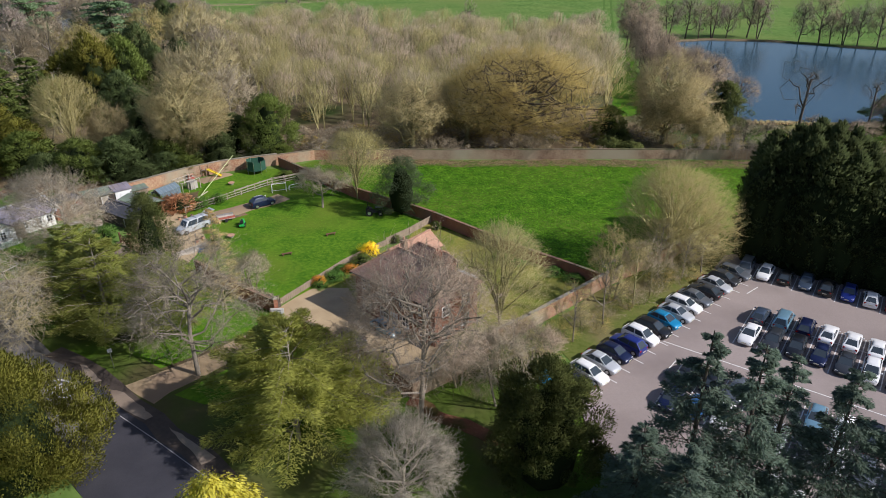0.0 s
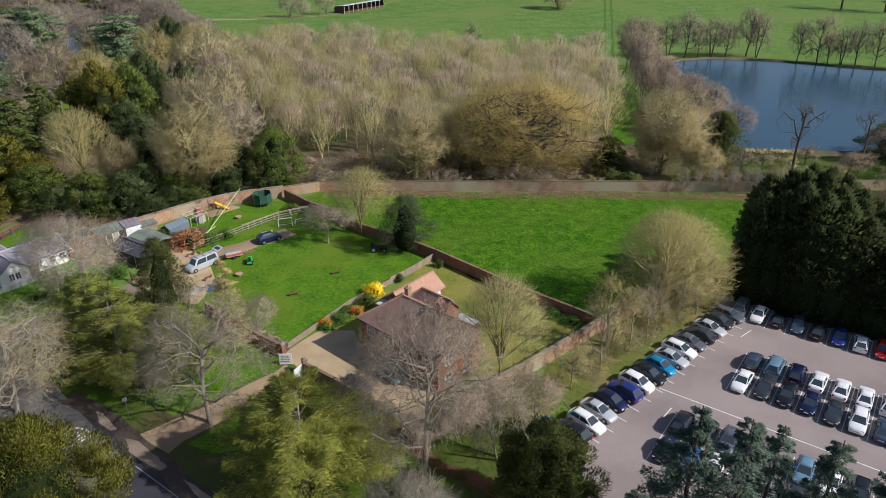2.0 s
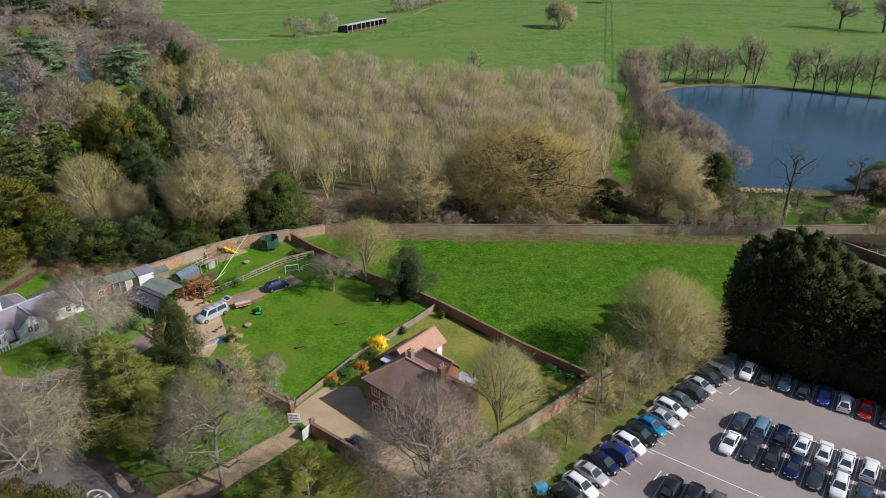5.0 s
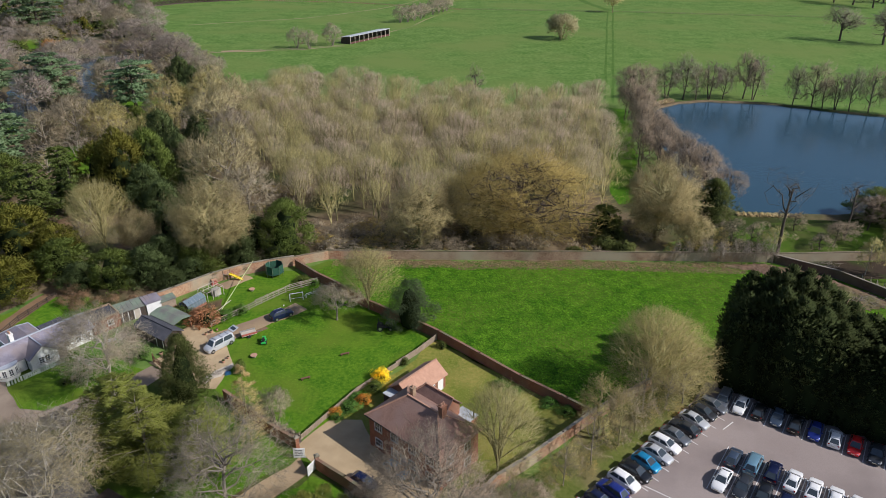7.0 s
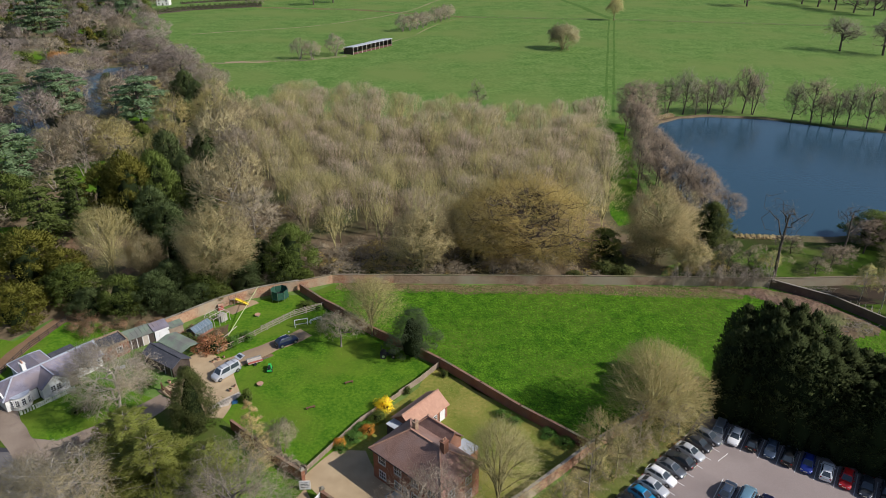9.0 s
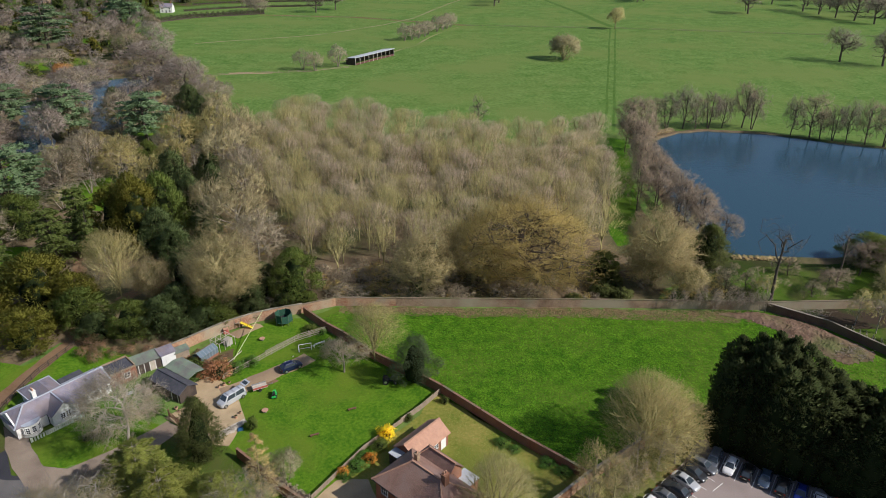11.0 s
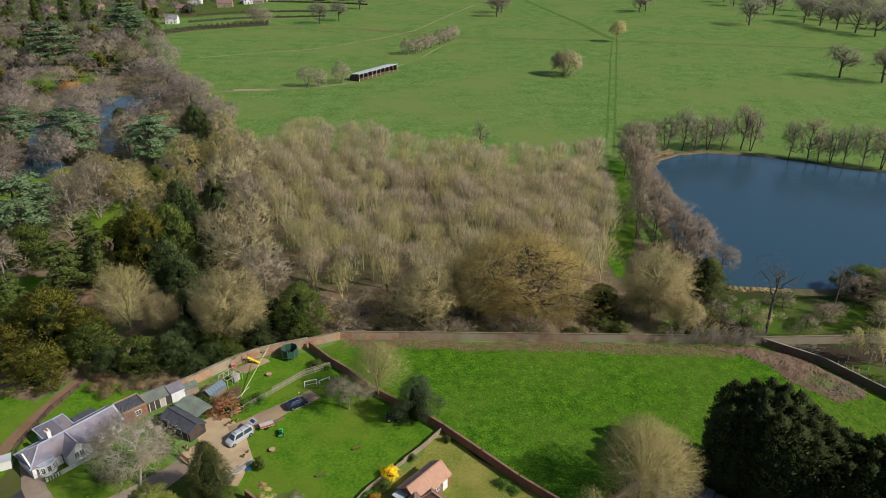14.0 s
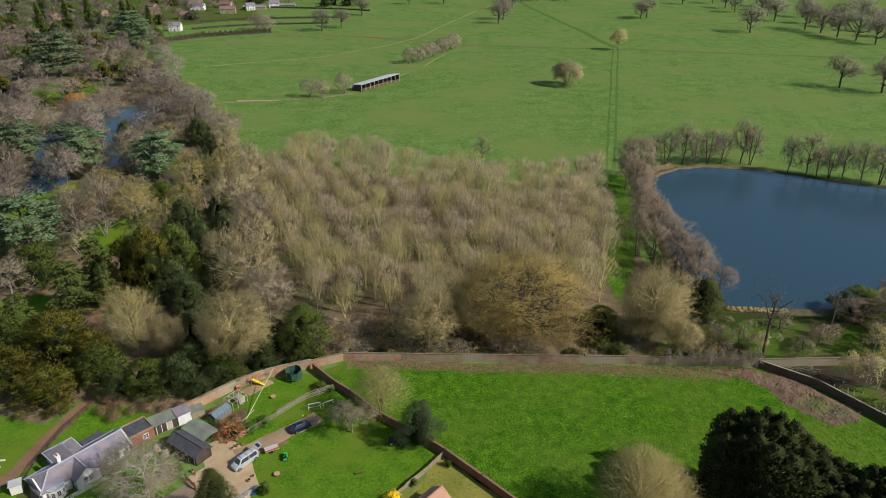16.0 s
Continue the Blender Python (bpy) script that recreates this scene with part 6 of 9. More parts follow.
part("bay_roof", Geo().prism([(x, -3.0 + (y + 3.0) * 1.2) for x, y in bay], 2.3, 2.42), LEAD, cottage)
for k in range(5):
    a = math.pi * (k + 0.5) / 5
    window(cottage, -5.6 - 1.5 * math.cos(a), -3.0 - 1.1 * math.sin(a), 1.35, 0.62, 1.15, -math.pi + a, (2, 3))
for wx in (3.4, 5.4, 7.0):
    window(cottage, wx, -3.0, 1.35, 0.85, 1.05, -math.pi / 2, (2, 2))
part("downpipe", Geo().rod((-2.95, -3.2, 0), (-2.95, -3.2, 2.2), 0.06), BLACK, cottage)
part("porch", Geo().box(2.2, -3.6, 1.05, 1.3, 1.2, 2.1), TIMBER, cottage, "small timber porch")

annexe = thing("brick_annexe", pose(-60.2, 100.9, 0, 0, 0, 47), "low brick annexe with dark flat roof", "outbuilding")
part("wall", Geo().box(0, 0, 1.2, 4.6, 4.2, 2.6), BRICK_RED, annexe)
part("flat_roof", Geo().box(0, 0, 2.5, 4.2, 3.7, 0.08), FELT_DARK, annexe)
part("parapet", Geo().bar((-2.3, -2.05, 2.6), (2.3, -2.05, 2.6), 0.22, 0.3).bar((-2.3, 2.05, 2.6), (2.3, 2.05, 2.6), 0.22, 0.3).bar((2.25, -1.9, 2.6), (2.25, 1.9, 2.6), 0.22, 0.3), BRICK_PALE, annexe)
window(annexe, 0.6, -2.1, 1.4, 1.0, 1.0, -math.pi / 2)


def lean_shed(name, x, y, turn, length, width, hi, lo, wall_mat, roof_mat, label, doors=()):
    """A shed with a single roof slope that falls towards its front."""
    root = thing(name, pose(x, y, 0, 0, 0, turn), label, "shed", "yard sheds")
    g = Geo()
    x0, x1, y0, y1 = -length / 2, length / 2, -width / 2, width / 2
    g.add([(x0, y0, -0.05), (x1, y0, -0.05), (x1, y1, -0.05), (x0, y1, -0.05), (x0, y0, lo), (x1, y0, lo), (x1, y1, hi), (x0, y1, hi)], [(3, 2, 1, 0), (4, 5, 6, 7), (0, 1, 5, 4), (1, 2, 6, 5), (2, 3, 7, 6), (3, 0, 4, 7)])
    part("wall", g, wall_mat, root)
    o = 0.2
    part("roof", slab(Geo(), [(x0 - o, y0 - o, lo + 0.06), (x1 + o, y0 - o, lo + 0.06), (x1 + o, y1 + o, hi + 0.1), (x0 - o, y1 + o, hi + 0.1)], 0.08), roof_mat, root)
    for k in range(int(length / 0.8)):
        xx = x0 + 0.4 + k * 0.8
        part("roof_seam", Geo().bar((xx, y0 - o, lo + 0.09), (xx, y1 + o, hi + 0.13), 0.06, 0.05), roof_mat, root)
    for dx, w, h, m in doors:
        door(root, dx, y0, w, h, -math.pi / 2, m)
    return root


# the dark wall colour stands in for the shade of an open front
lean_shed("long_shed", -56.6, 104.0, 40, 4.6, 2.6, 2.5, 2.1, TIMBER_DARK, ROOF_GREEN, "low timber shed, walls dark for open-front shade, green felt roof", [(-1.2, 0.9, 1.9, TIMBER_DARK), (0.8, 0.9, 1.9, TIMBER_PALE)])
lean_shed("tool_shed", -53.6, 106.2, 42, 2.6, 2.4, 2.6, 2.3, WHITE_PAINT, SLATE, "white shed with a grey-blue roof", [(0.0, 0.9, 1.9, WHITE_PAINT)])
lean_shed("log_store", -51.4, 107.6, 42, 2.6, 1.6, 1.9, 1.7, TIMBER, ROOF_GREEN, "small green-roofed log store", [])
stand = thing("carport", pose(-48.1, 100.9, 0, 0, 0, -33), "open carport with pale green sheet roof", "carport")
for xx in (-2.9, 2.9):
    for yy in (-1.6, 1.6):
        part("post", Geo().box(xx, yy, 1.15, 0.16, 0.16, 2.4), TIMBER_BROWN, stand)
part("roof", slab(Geo(), [(-3.3, -1.9, 2.35), (3.3, -1.9, 2.35), (3.3, 0, 2.75), (-3.3, 0, 2.75)], 0.08), ROOF_GREEN, stand)
part("roof", slab(Geo(), [(-3.3, 0, 2.75), (3.3, 0, 2.75), (3.3, 1.9, 2.35), (-3.3, 1.9, 2.35)], 0.08), ROOF_GREEN, stand)
part("back_wall", Geo().box(-2.9, 0, 1.15, 0.1, 3.3, 2.3), TIMBER_DARK, stand)
gable_building("black_barn", -48.9, 97.2, -33, 7.8, 3.4, 2.1, 3.1, TIMBER_DARK, FELT_DARK, "dark timber barn with black felt roof", "barn", "", [], [(2.6, "f", 1.6, 1.9, TIMBER_DARK)])

gh = thing("greenhouse", pose(-46.6, 107.3, 0, 0, 0, 60), "small glass greenhouse with grey frame", "greenhouse")
part("base", Geo().box(0, 0, 0.25, 4.3, 2.3, 0.6), BRICK_RED, gh)
for s in (-1, 1):
    for k in range(6):
        x = -2.05 + k * 0.69
        part("pane", Geo().box(x + 0.34, s * 1.12, 1.05, 0.62, 0.02, 1.0), GREEN_GLASS, gh)
        part("roof_pane", slab(Geo(), [(x + 0.03, s * 1.15, 1.6), (x + 0.65, s * 1.15, 1.6), (x + 0.65, 0.02 * s, 2.25), (x + 0.03, 0.02 * s, 2.25)][::s], 0.02), GREEN_GLASS, gh)
for x in [-2.08 + 0.69 * k for k in range(7)]:
    part("frame", Geo().bar((x, -1.14, 0.5), (x, -1.14, 1.6), 0.05).bar((x, -1.14, 1.6), (x, 0, 2.27), 0.05).bar((x, 0, 2.27), (x, 1.14, 1.6), 0.05).bar((x, 1.14, 1.6), (x, 1.14, 0.5), 0.05), METAL, gh)
part("ridge_bar", Geo().bar((-2.1, 0, 2.3), (2.1, 0, 2.3), 0.07), METAL, gh)

cage = thing("fruit_cage", pose(-44.6, 111.4, 0, 0, 0, 55), "weathered timber fruit cage frame", "fruit cage")
for xx in (-1.8, -0.6, 0.6, 1.8):
    for yy in (-1.4, 1.4):
        part("post", Geo().box(xx, yy, 0.95, 0.08, 0.08, 2.0), TIMBER_PALE, cage)
    part("rail", Geo().bar((xx, -1.4, 1.9), (xx, 1.4, 1.9), 0.07), TIMBER_PALE, cage)
for yy in (-1.4, 0, 1.4):
    part("rail", Geo().bar((-1.8, yy, 1.94), (1.8, yy, 1.94), 0.07), TIMBER_PALE, cage)
part("wall_panel", Geo().box(0.9, -0.3, 0.7, 1.4, 1.2, 1.4), STONE, cage, "grey stone trough")

# far barn in the pasture
BA = math.degrees(math.atan2(31, 19.3))
fb = thing("field_barn", pose(-48.2, 408.6, 0, 0, 0, BA), "long open-fronted cattle barn with pale sheet roof", "barn")
part("roof", slab(Geo(), [(-18.6, -3.6, 4.3), (18.6, -3.6, 4.3), (18.6, 3.8, 3.4), (-18.6, 3.8, 3.4)], 0.12), SHEET_GREY, fb)
part("back_wall", Geo().box(0, 3.3, 1.7, 36.6, 0.2, 3.5), TIMBER_DARK, fb)
for s in (-1, 1):
    part("end_wall", Geo().box(s * 18.2, 0, 1.8, 0.2, 6.6, 3.7), TIMBER_DARK, fb)
part("fascia", Geo().bar((-18.5, -3.5, 4.1), (18.5, -3.5, 4.1), 0.12, 0.35), SHEET_GREY, fb)
for k in range(10):
    part("post", Geo().box(-18.1 + k * 4.02, -3.3, 2.0, 0.28, 0.28, 4.1), TIMBER_PALE, fb)
part("feed_barrier", Geo().bar((-18.2, -3.3, 0.6), (18.2, -3.3, 0.6), 0.12, 1.0), BARRIER, fb, "dark red-brown feed barrier")

# village houses far off
rngv = random.Random(11)
for k, (x, y, big) in enumerate(((-249, 622, 0), (-268, 700, 0), (-240, 745, 1), (-281, 772, 1), (-312, 730, 0), (-256, 790, 1), (-225, 775, 0), (-330, 770, 1), (-300, 815, 1), (-205, 800, 0), (-360, 720, 0), (-395, 690, 1), (-430, 640, 0), (-345, 830, 1), (-275, 850, 1))):
    wm, rm, words = ((RENDER_WHITE, SLATE, "white rendered house with slate roof"), (BRICK_PALE, TILE_BROWN, "dull brick house with brown tiled roof"), (BRICK_PALE, TILE_BROWN, "pale brick house with brown roof"))[k % 3]
    L = 9 + 5 * big + rngv.uniform(0, 3)
    gable_building("village_house", x, y, rngv.uniform(-40, 40), L, 7.5, 4.6, 7.6, wm, rm, words + " in the distance", "house", "village houses",
                   [(-L * 0.3, "f", 1.5, 1.3, 1.2), (L * 0.3, "f", 1.5, 1.3, 1.2), (-L * 0.3, "f", 3.7, 1.3, 1.1), (L * 0.3, "f", 3.7, 1.3, 1.1)], [(0.0, "f", 1.0, 2.0, TIMBER_DARK)], (False, False), ((L * 0.35, 0, 6.5, 8.8),))
for x, y, L, mat in ((-195, 803, 26, ROOF_GREEN), (-222, 782, 24, SLATE)):
    gable_building("farm_shed", x, y, 4, L, 10, 2.6, 4.4, BRICK_PALE, mat, "long low pale farm shed", "shed", "farm sheds")


# ---- yard and garden things ----
v = car(-38.0, 94.6, -128, "van", "silver", "silver people van with open tailgate on gravel", z=0.05)
part("tailgate", slab(Geo(), [(-2.45, -0.75, 1.95), (-2.45, 0.75, 1.95), (-3.65, 0.7, 2.25), (-3.65, -0.7, 2.25)][::-1], 0.06), PAINTS["silver"], v, "raised silver tailgate")
part("tailgate_window", slab(Geo(), [(-2.75, -0.6, 2.07), (-2.75, 0.6, 2.07), (-3.35, 0.55, 2.22), (-3.35, -0.55, 2.22)][::-1], 0.02), CAR_GLASS, v, "dark glass")
for xx in (-1.6, -0.4, 0.8):
    part("roof_bar", Geo().bar((xx, -0.7, 2.0), (xx, 0.7, 2.0), 0.08), METAL, v, "silver roof bar")
car(-29.7, 104.1, 38, "suv", "navy", "dark blue estate car on the sandy drive", z=0.056, rack=True)
car(-10.4, 64.2, -35, "hatchback", "navy", "dark blue car parked below the bare tree", z=0.07)
car(-6.6, 66.4, -42, "hatchback", "light_blue", "pale blue-green car before the brick house", z=0.07)

tr = thing("flatbed_trailer", pose(-34.0, 98.0, 0.03, 0, 0, 30), "small grey flatbed trailer with red side", "trailer")
part("bed", Geo().box(0, 0, 0.55, 2.6, 1.4, 0.12), TIMBER_PALE, tr)
for s in (-1, 1):
    part("side_board", Geo().box(0, s * 0.68, 0.75, 2.6, 0.05, 0.35), RED_PAINT if s < 0 else METAL, tr)
    part("wheel", Geo().rod((-0.1, s * 0.78, 0.28), (-0.1, s * 0.62, 0.28), 0.28, 0.28, 12), BLACK, tr)
part("drawbar", Geo().bar((1.3, 0, 0.5), (2.4, 0, 0.45), 0.08), METAL, tr)
part("tail_board", Geo().box(-1.3, 0, 0.75, 0.05, 1.4, 0.35), METAL, tr)

toy = thing("ride_on_tractor", pose(-30.9, 96.0, 0.03, 0, 0, 100), "bright green ride-on mower on the lawn", "mower")
part("bonnet", Geo().box(0.45, 0, 0.62, 0.8, 0.6, 0.5, 0, 0.85), GREEN_PLASTIC, toy)
part("chassis", Geo().box(-0.1, 0, 0.38, 1.5, 0.8, 0.22), GREEN_PLASTIC, toy)
part("seat", Geo().box(-0.45, 0, 0.72, 0.45, 0.5, 0.12).box(-0.65, 0, 0.95, 0.1, 0.5, 0.4), BLACK, toy, "black seat")
part("steering_wheel", Geo().rod((0.02, 0, 0.9), (-0.08, 0, 1.0), 0.18, 0.18, 10), BLACK, toy)
for xx, rr in ((-0.5, 0.3), (0.55, 0.2)):
    for s in (-1, 1):
        part("wheel", Geo().rod((xx, s * 0.48, rr), (xx, s * 0.3, rr), rr, rr, 12), BLACK, toy)

quad = thing("garden_tractor", pose(-11.0, 100.4, 0.03, 0, 0, 5), "dark compact tractor in the tree's shade", "tractor")
part("bonnet", Geo().box(0.8, 0, 0.95, 1.3, 0.7, 0.6, 0, 0.88), PAINTS["black"], quad)
part("chassis", Geo().box(0, 0, 0.6, 2.6, 0.7, 0.3), BLACK, quad)
part("seat", Geo().box(-0.6, 0, 1.05, 0.5, 0.55, 0.15).box(-0.85, 0, 1.3, 0.1, 0.55, 0.4), BLACK, quad)
part("roll_bar", Geo().bar((-1.0, -0.5, 0.7), (-1.0, -0.5, 2.0), 0.07).bar((-1.0, 0.5, 0.7), (-1.0, 0.5, 2.0), 0.07).bar((-1.0, -0.5, 2.0), (-1.0, 0.5, 2.0), 0.07), BLACK, quad)
for xx, rr in ((-0.75, 0.55), (1.0, 0.36)):
    for s in (-1, 1):
        w = part("wheel", Geo().rod((xx, s * 0.78, rr), (xx, s * 0.5, rr), rr, rr, 14), BLACK, quad)
        part("hub", Geo().rod((xx, s * 0.79, rr), (xx, s * 0.48, rr), rr * 0.5, rr * 0.45, 10), METAL, w, "pale wheel hub")

tramp = thing("trampoline", pose(-34.6, 120.2, 0.03), "round trampoline with green safety net", "trampoline")
TR = 1.75
for k in range(8):
    a = 2 * math.pi * k / 8
    part("pole", Geo().rod((TR * math.cos(a), TR * math.sin(a), 0), (TR * math.cos(a), TR * math.sin(a), 2.5), 0.04), METAL, tramp)
    b = 2 * math.pi * (k + 1) / 8
    p, q = Vector((TR * math.cos(a), TR * math.sin(a), 0)), Vector((TR * math.cos(b), TR * math.sin(b), 0))
    up0, up1 = Vector((0, 0, 0.75)), Vector((0, 0, 2.4 if k % 2 else 2.25))
    part("net", slab(Geo(), [p + up0, q + up0, q + up1, p + up1], 0.02), NETTING, tramp, "dark green netting")
part("mat", Geo().rod((0, 0, 0.72), (0, 0, 0.78), TR * 0.93, TR * 0.93, 20), BLACK, tramp)
part("pad", Geo().rod((0, 0, 0.70), (0, 0, 0.75), TR * 1.05, TR * 1.05, 20), NETTING, tramp, "green edge padding")

slide = thing("play_slide", pose(-43.0, 118.0, 0.05, 0, 0, -8), "timber play tower with yellow slide", "slide")
for xx in (-0.5, 0.5):
    for yy in (-0.5, 0.5):
        part("post", Geo().box(xx - 0.5, yy, 1.0, 0.1, 0.1, 2.1), TIMBER, slide)
part("platform", Geo().box(-0.5, 0, 1.2, 1.1, 1.1, 0.08), TIMBER, slide)
part("ladder", Geo().bar((-1.05, 0.25, 1.2), (-1.6, 0.25, 0), 0.07).bar((-1.05, -0.25, 1.2), (-1.6, -0.25, 0), 0.07), TIMBER, slide)
part("chute", slab(Geo(), [(0.0, -0.25, 1.25), (2.6, -0.25, 0.15), (2.6, 0.25, 0.15), (0.0, 0.25, 1.25)], 0.06).bar((0, -0.28, 1.33), (2.6, -0.28, 0.23), 0.06, 0.16).bar((0, 0.28, 1.33), (2.6, 0.28, 0.23), 0.06, 0.16), YELLOW, slide, "bright yellow chute")
swing = thing("toy_house", pose(-45.4, 116.0, 0.05, 0, 0, 30), "small faded pink plastic toy house", "toy")
part("base", Geo().box(0, 0, 0.35, 1.2, 0.8, 0.7, 0, 0.7), RED_PAINT, swing)
part("canopy", Geo().box(0, 0, 1.0, 1.0, 0.7, 0.12).bar((-0.4, 0, 0.6), (-0.4, 0, 1.0), 0.08).bar((0.4, 0, 0.6), (0.4, 0, 1.0), 0.08), TILE_PINK, swing)

zip_line = thing("climbing_pole", pose(0, 0, 0), "long pale leaning pole across the lawn", "pole")
part("pole", Geo().rod((-41.2, 106.6, 0.1), (-38.5, 119.6, 3.4), 0.065, 0.05), LIME_PAINT, zip_line, "pale lime-green pole")
part("prop", Geo().bar((-41.9, 106.1, 0.0), (-40.2, 109.0, 0.6), 0.1), TIMBER_PALE, zip_line)


def goal(x, y, turn, w, h, group):
    root = thing("football_goal", pose(x, y, 0.03, 0, 0, turn), "small white metal football goal on the lawn", "goal", group)
    d = 0.9
    for s in (-1, 1):
        part("upright", Geo().bar((s * w / 2, 0, 0), (s * w / 2, 0, h), 0.09), WHITE_PAINT, root)
        part("side_bar", Geo().bar((s * w / 2, 0, h), (s * w / 2, d, 0.05), 0.06).bar((s * w / 2, 0, 0.05), (s * w / 2, d, 0.05), 0.06), WHITE_PAINT, root)
    part("crossbar", Geo().bar((-w / 2, 0, h), (w / 2, 0, h), 0.09), WHITE_PAINT, root)
    part("ground_bar", Geo().bar((-w / 2, d, 0.05), (w / 2, d, 0.05), 0.06), WHITE_PAINT, root)


goal(-28.2, 110.0, 20, 2.4, 1.6, "football goals")
goal(-25.7, 111.6, 35, 2.2, 0.9, "football goals")
tagged(new("football", Geo().rod((-30.2, 108.0, 0.02), (-30.2, 108.0, 0.25), 0.10, 0.10, 10).mesh("football", WHITE_PAINT)), "small pale ball lying on the lawn", "ball")
for k, (x, y) in enumerate(((-37.5, 113.6), (-31.5, 91.8), (-16.8, 92.6), (-22.0, 86.0))):
    st = thing("fire_bowl" if k < 2 else "low_bench", pose(x, y, 0.03, 0, 0, 25), "small stone bowl on the lawn" if k < 2 else "low weathered timber bench on the lawn", "bowl" if k < 2 else "bench")
    if k < 2:
        part("bowl", Geo().rod((0, 0, 0), (0, 0, 0.4), 0.3, 0.55, 12), STONE, st)
        part("rim", Geo().rod((0, 0, 0.4), (0, 0, 0.46), 0.58, 0.55, 12), TILE_PINK, st)
    else:
        part("seat", Geo().box(0, 0, 0.32, 1.5, 0.3, 0.08), TIMBER_BROWN, st)
        for s in (-1, 1):
            part("leg", Geo().box(s * 0.55, 0, 0.15, 0.12, 0.26, 0.3), TIMBER_BROWN, st)
fg = thing("farm_gate", pose(-47.2, 90.2, 0.06, 0, 0, -42), "brown timber five-bar field gate", "gate")
for s in (0, 3.2):
    part("post", Geo().box(s, 0, 0.75, 0.2, 0.2, 1.6), TIMBER_BROWN, fg)
for k in range(5):
    part("bar", Geo().bar((0.1, 0, 0.25 + k * 0.25), (3.1, 0, 0.25 + k * 0.25), 0.05, 0.1), TIMBER_BROWN, fg)
part("brace", Geo().bar((0.1, 0.05, 0.25), (3.1, 0.05, 1.25), 0.04, 0.1), TIMBER_BROWN, fg)
for k in range(5):
    b = thing("timber_stack", pose(-36.6 + 0.35 * k, 86.2 + 0.55 * k, 0.05, 0, 0, 28 + 4 * k), "stack of pale sawn timber in the yard", "timber", "timber stacks")
    for j in range(4):
        part("board", Geo().box(0, -0.3 + j * 0.2, 0.12 + 0.05 * (j % 2), 3.0, 0.16, 0.2), TIMBER_PALE, b)
tb = thing("blue_tarpaulin", pose(-34.4, 87.2, 0.05, 0, 0, 20), "folded blue tarpaulin on timber", "tarpaulin")
part("sheet", Geo().box(0, 0, 0.2, 1.0, 0.6, 0.4, 0, 0.7), PAINTS["mid_blue"], tb)
bn = thing("wheeled_bin", pose(10.6, 57.4, 0.02, 0, 0, 20), "bright blue covered bin beside parked cars", "bin")
part("body", Geo().box(0, 0, 0.6, 1.2, 0.9, 1.2, 0, 1.1), BLUE_PLASTIC, bn)
part("lid", Geo().box(0, 0, 1.24, 1.4, 1.1, 0.1), BLUE_PLASTIC, bn)
jc = thing("green_tractor", pose(16.4, 43.2, 0.03, 0, 0, -25), "bright green tractor beside the dark yew", "tractor")
part("bonnet", Geo().box(1.0, 0, 1.25, 1.7, 0.8, 0.8, 0, 0.9), GREEN_PLASTIC, jc)
part("cab", Geo().box(-0.5, 0, 1.9, 1.4, 1.4, 1.4, 0, 0.88), WINDOW_GLASS, jc, "glazed cab")
part("cab_roof", Geo().box(-0.5, 0, 2.68, 1.5, 1.5, 0.16), GREEN_PLASTIC, jc)
part("chassis", Geo().box(0, 0, 0.8, 3.2, 0.8, 0.4), BLACK, jc)
for xx, rr in ((-0.8, 0.8), (1.4, 0.55)):
    for s in (-1, 1):
        w = part("wheel", Geo().rod((xx, s * 1.05, rr), (xx, s * 0.7, rr), rr, rr, 16), BLACK, jc)
        part("hub", Geo().rod((xx, s * 1.07, rr), (xx, s * 0.68, rr), rr * 0.55, rr * 0.5, 12), YELLOW, w, "yellow wheel hub")
for k, (x, y) in enumerate(((-37.4, 52.9), (-35.0, 59.5))):
    sg = thing("sign_post", pose(x, y, 0.02, 0, 0, 40), "thin grey roadside sign post", "sign post", "sign posts")
    part("post", Geo().rod((0, 0, 0), (0, 0, 2.4), 0.04), METAL, sg)
    part("plate", Geo().box(0, 0.05, 2.2, 0.45, 0.02, 0.45), SHEET_GREY, sg)
sgn = thing("footpath_sign", pose(-82, 92.5, 0.02, 0, 0, 10), "white finger sign by the path", "sign")
part("post", Geo().rod((0, 0, 0), (0, 0, 1.7), 0.06), WHITE_PAINT, sgn)
part("board", Geo().box(0.6, 0, 1.6, 1.3, 0.06, 0.35), WHITE_PAINT, sgn)
shack = thing("garden_store", pose(-75.6, 87.0, 0, 0, 0, 30), "small whitish lean-to store at the cottage end", "store")
part("wall", Geo().box(0, 0, 0.9, 1.8, 1.6, 1.9), RENDER_WHITE, shack)
part("roof", Geo().box(0, 0, 1.92, 2.1, 1.9, 0.12), SHEET_GREY, shack)

# far fences
rail_fence([(-132, 359.5), (-104, 367.5), (-78, 372.5), (-58, 384)], 1.2, 2, 5.0, TIMBER, "weathered timber field fence", "far fences")
rail_fence([(122, 537.5), (205, 521.5), (306, 502.5)], 1.2, 2, 7.0, TIMBER, "weathered timber field fence", "far fences")
rail_fence([(-150, 598), (-81, 591), (-42, 573), (9, 548), (118, 537)], 1.2, 2, 7.0, TIMBER, "weathered timber field fence", "far fences")


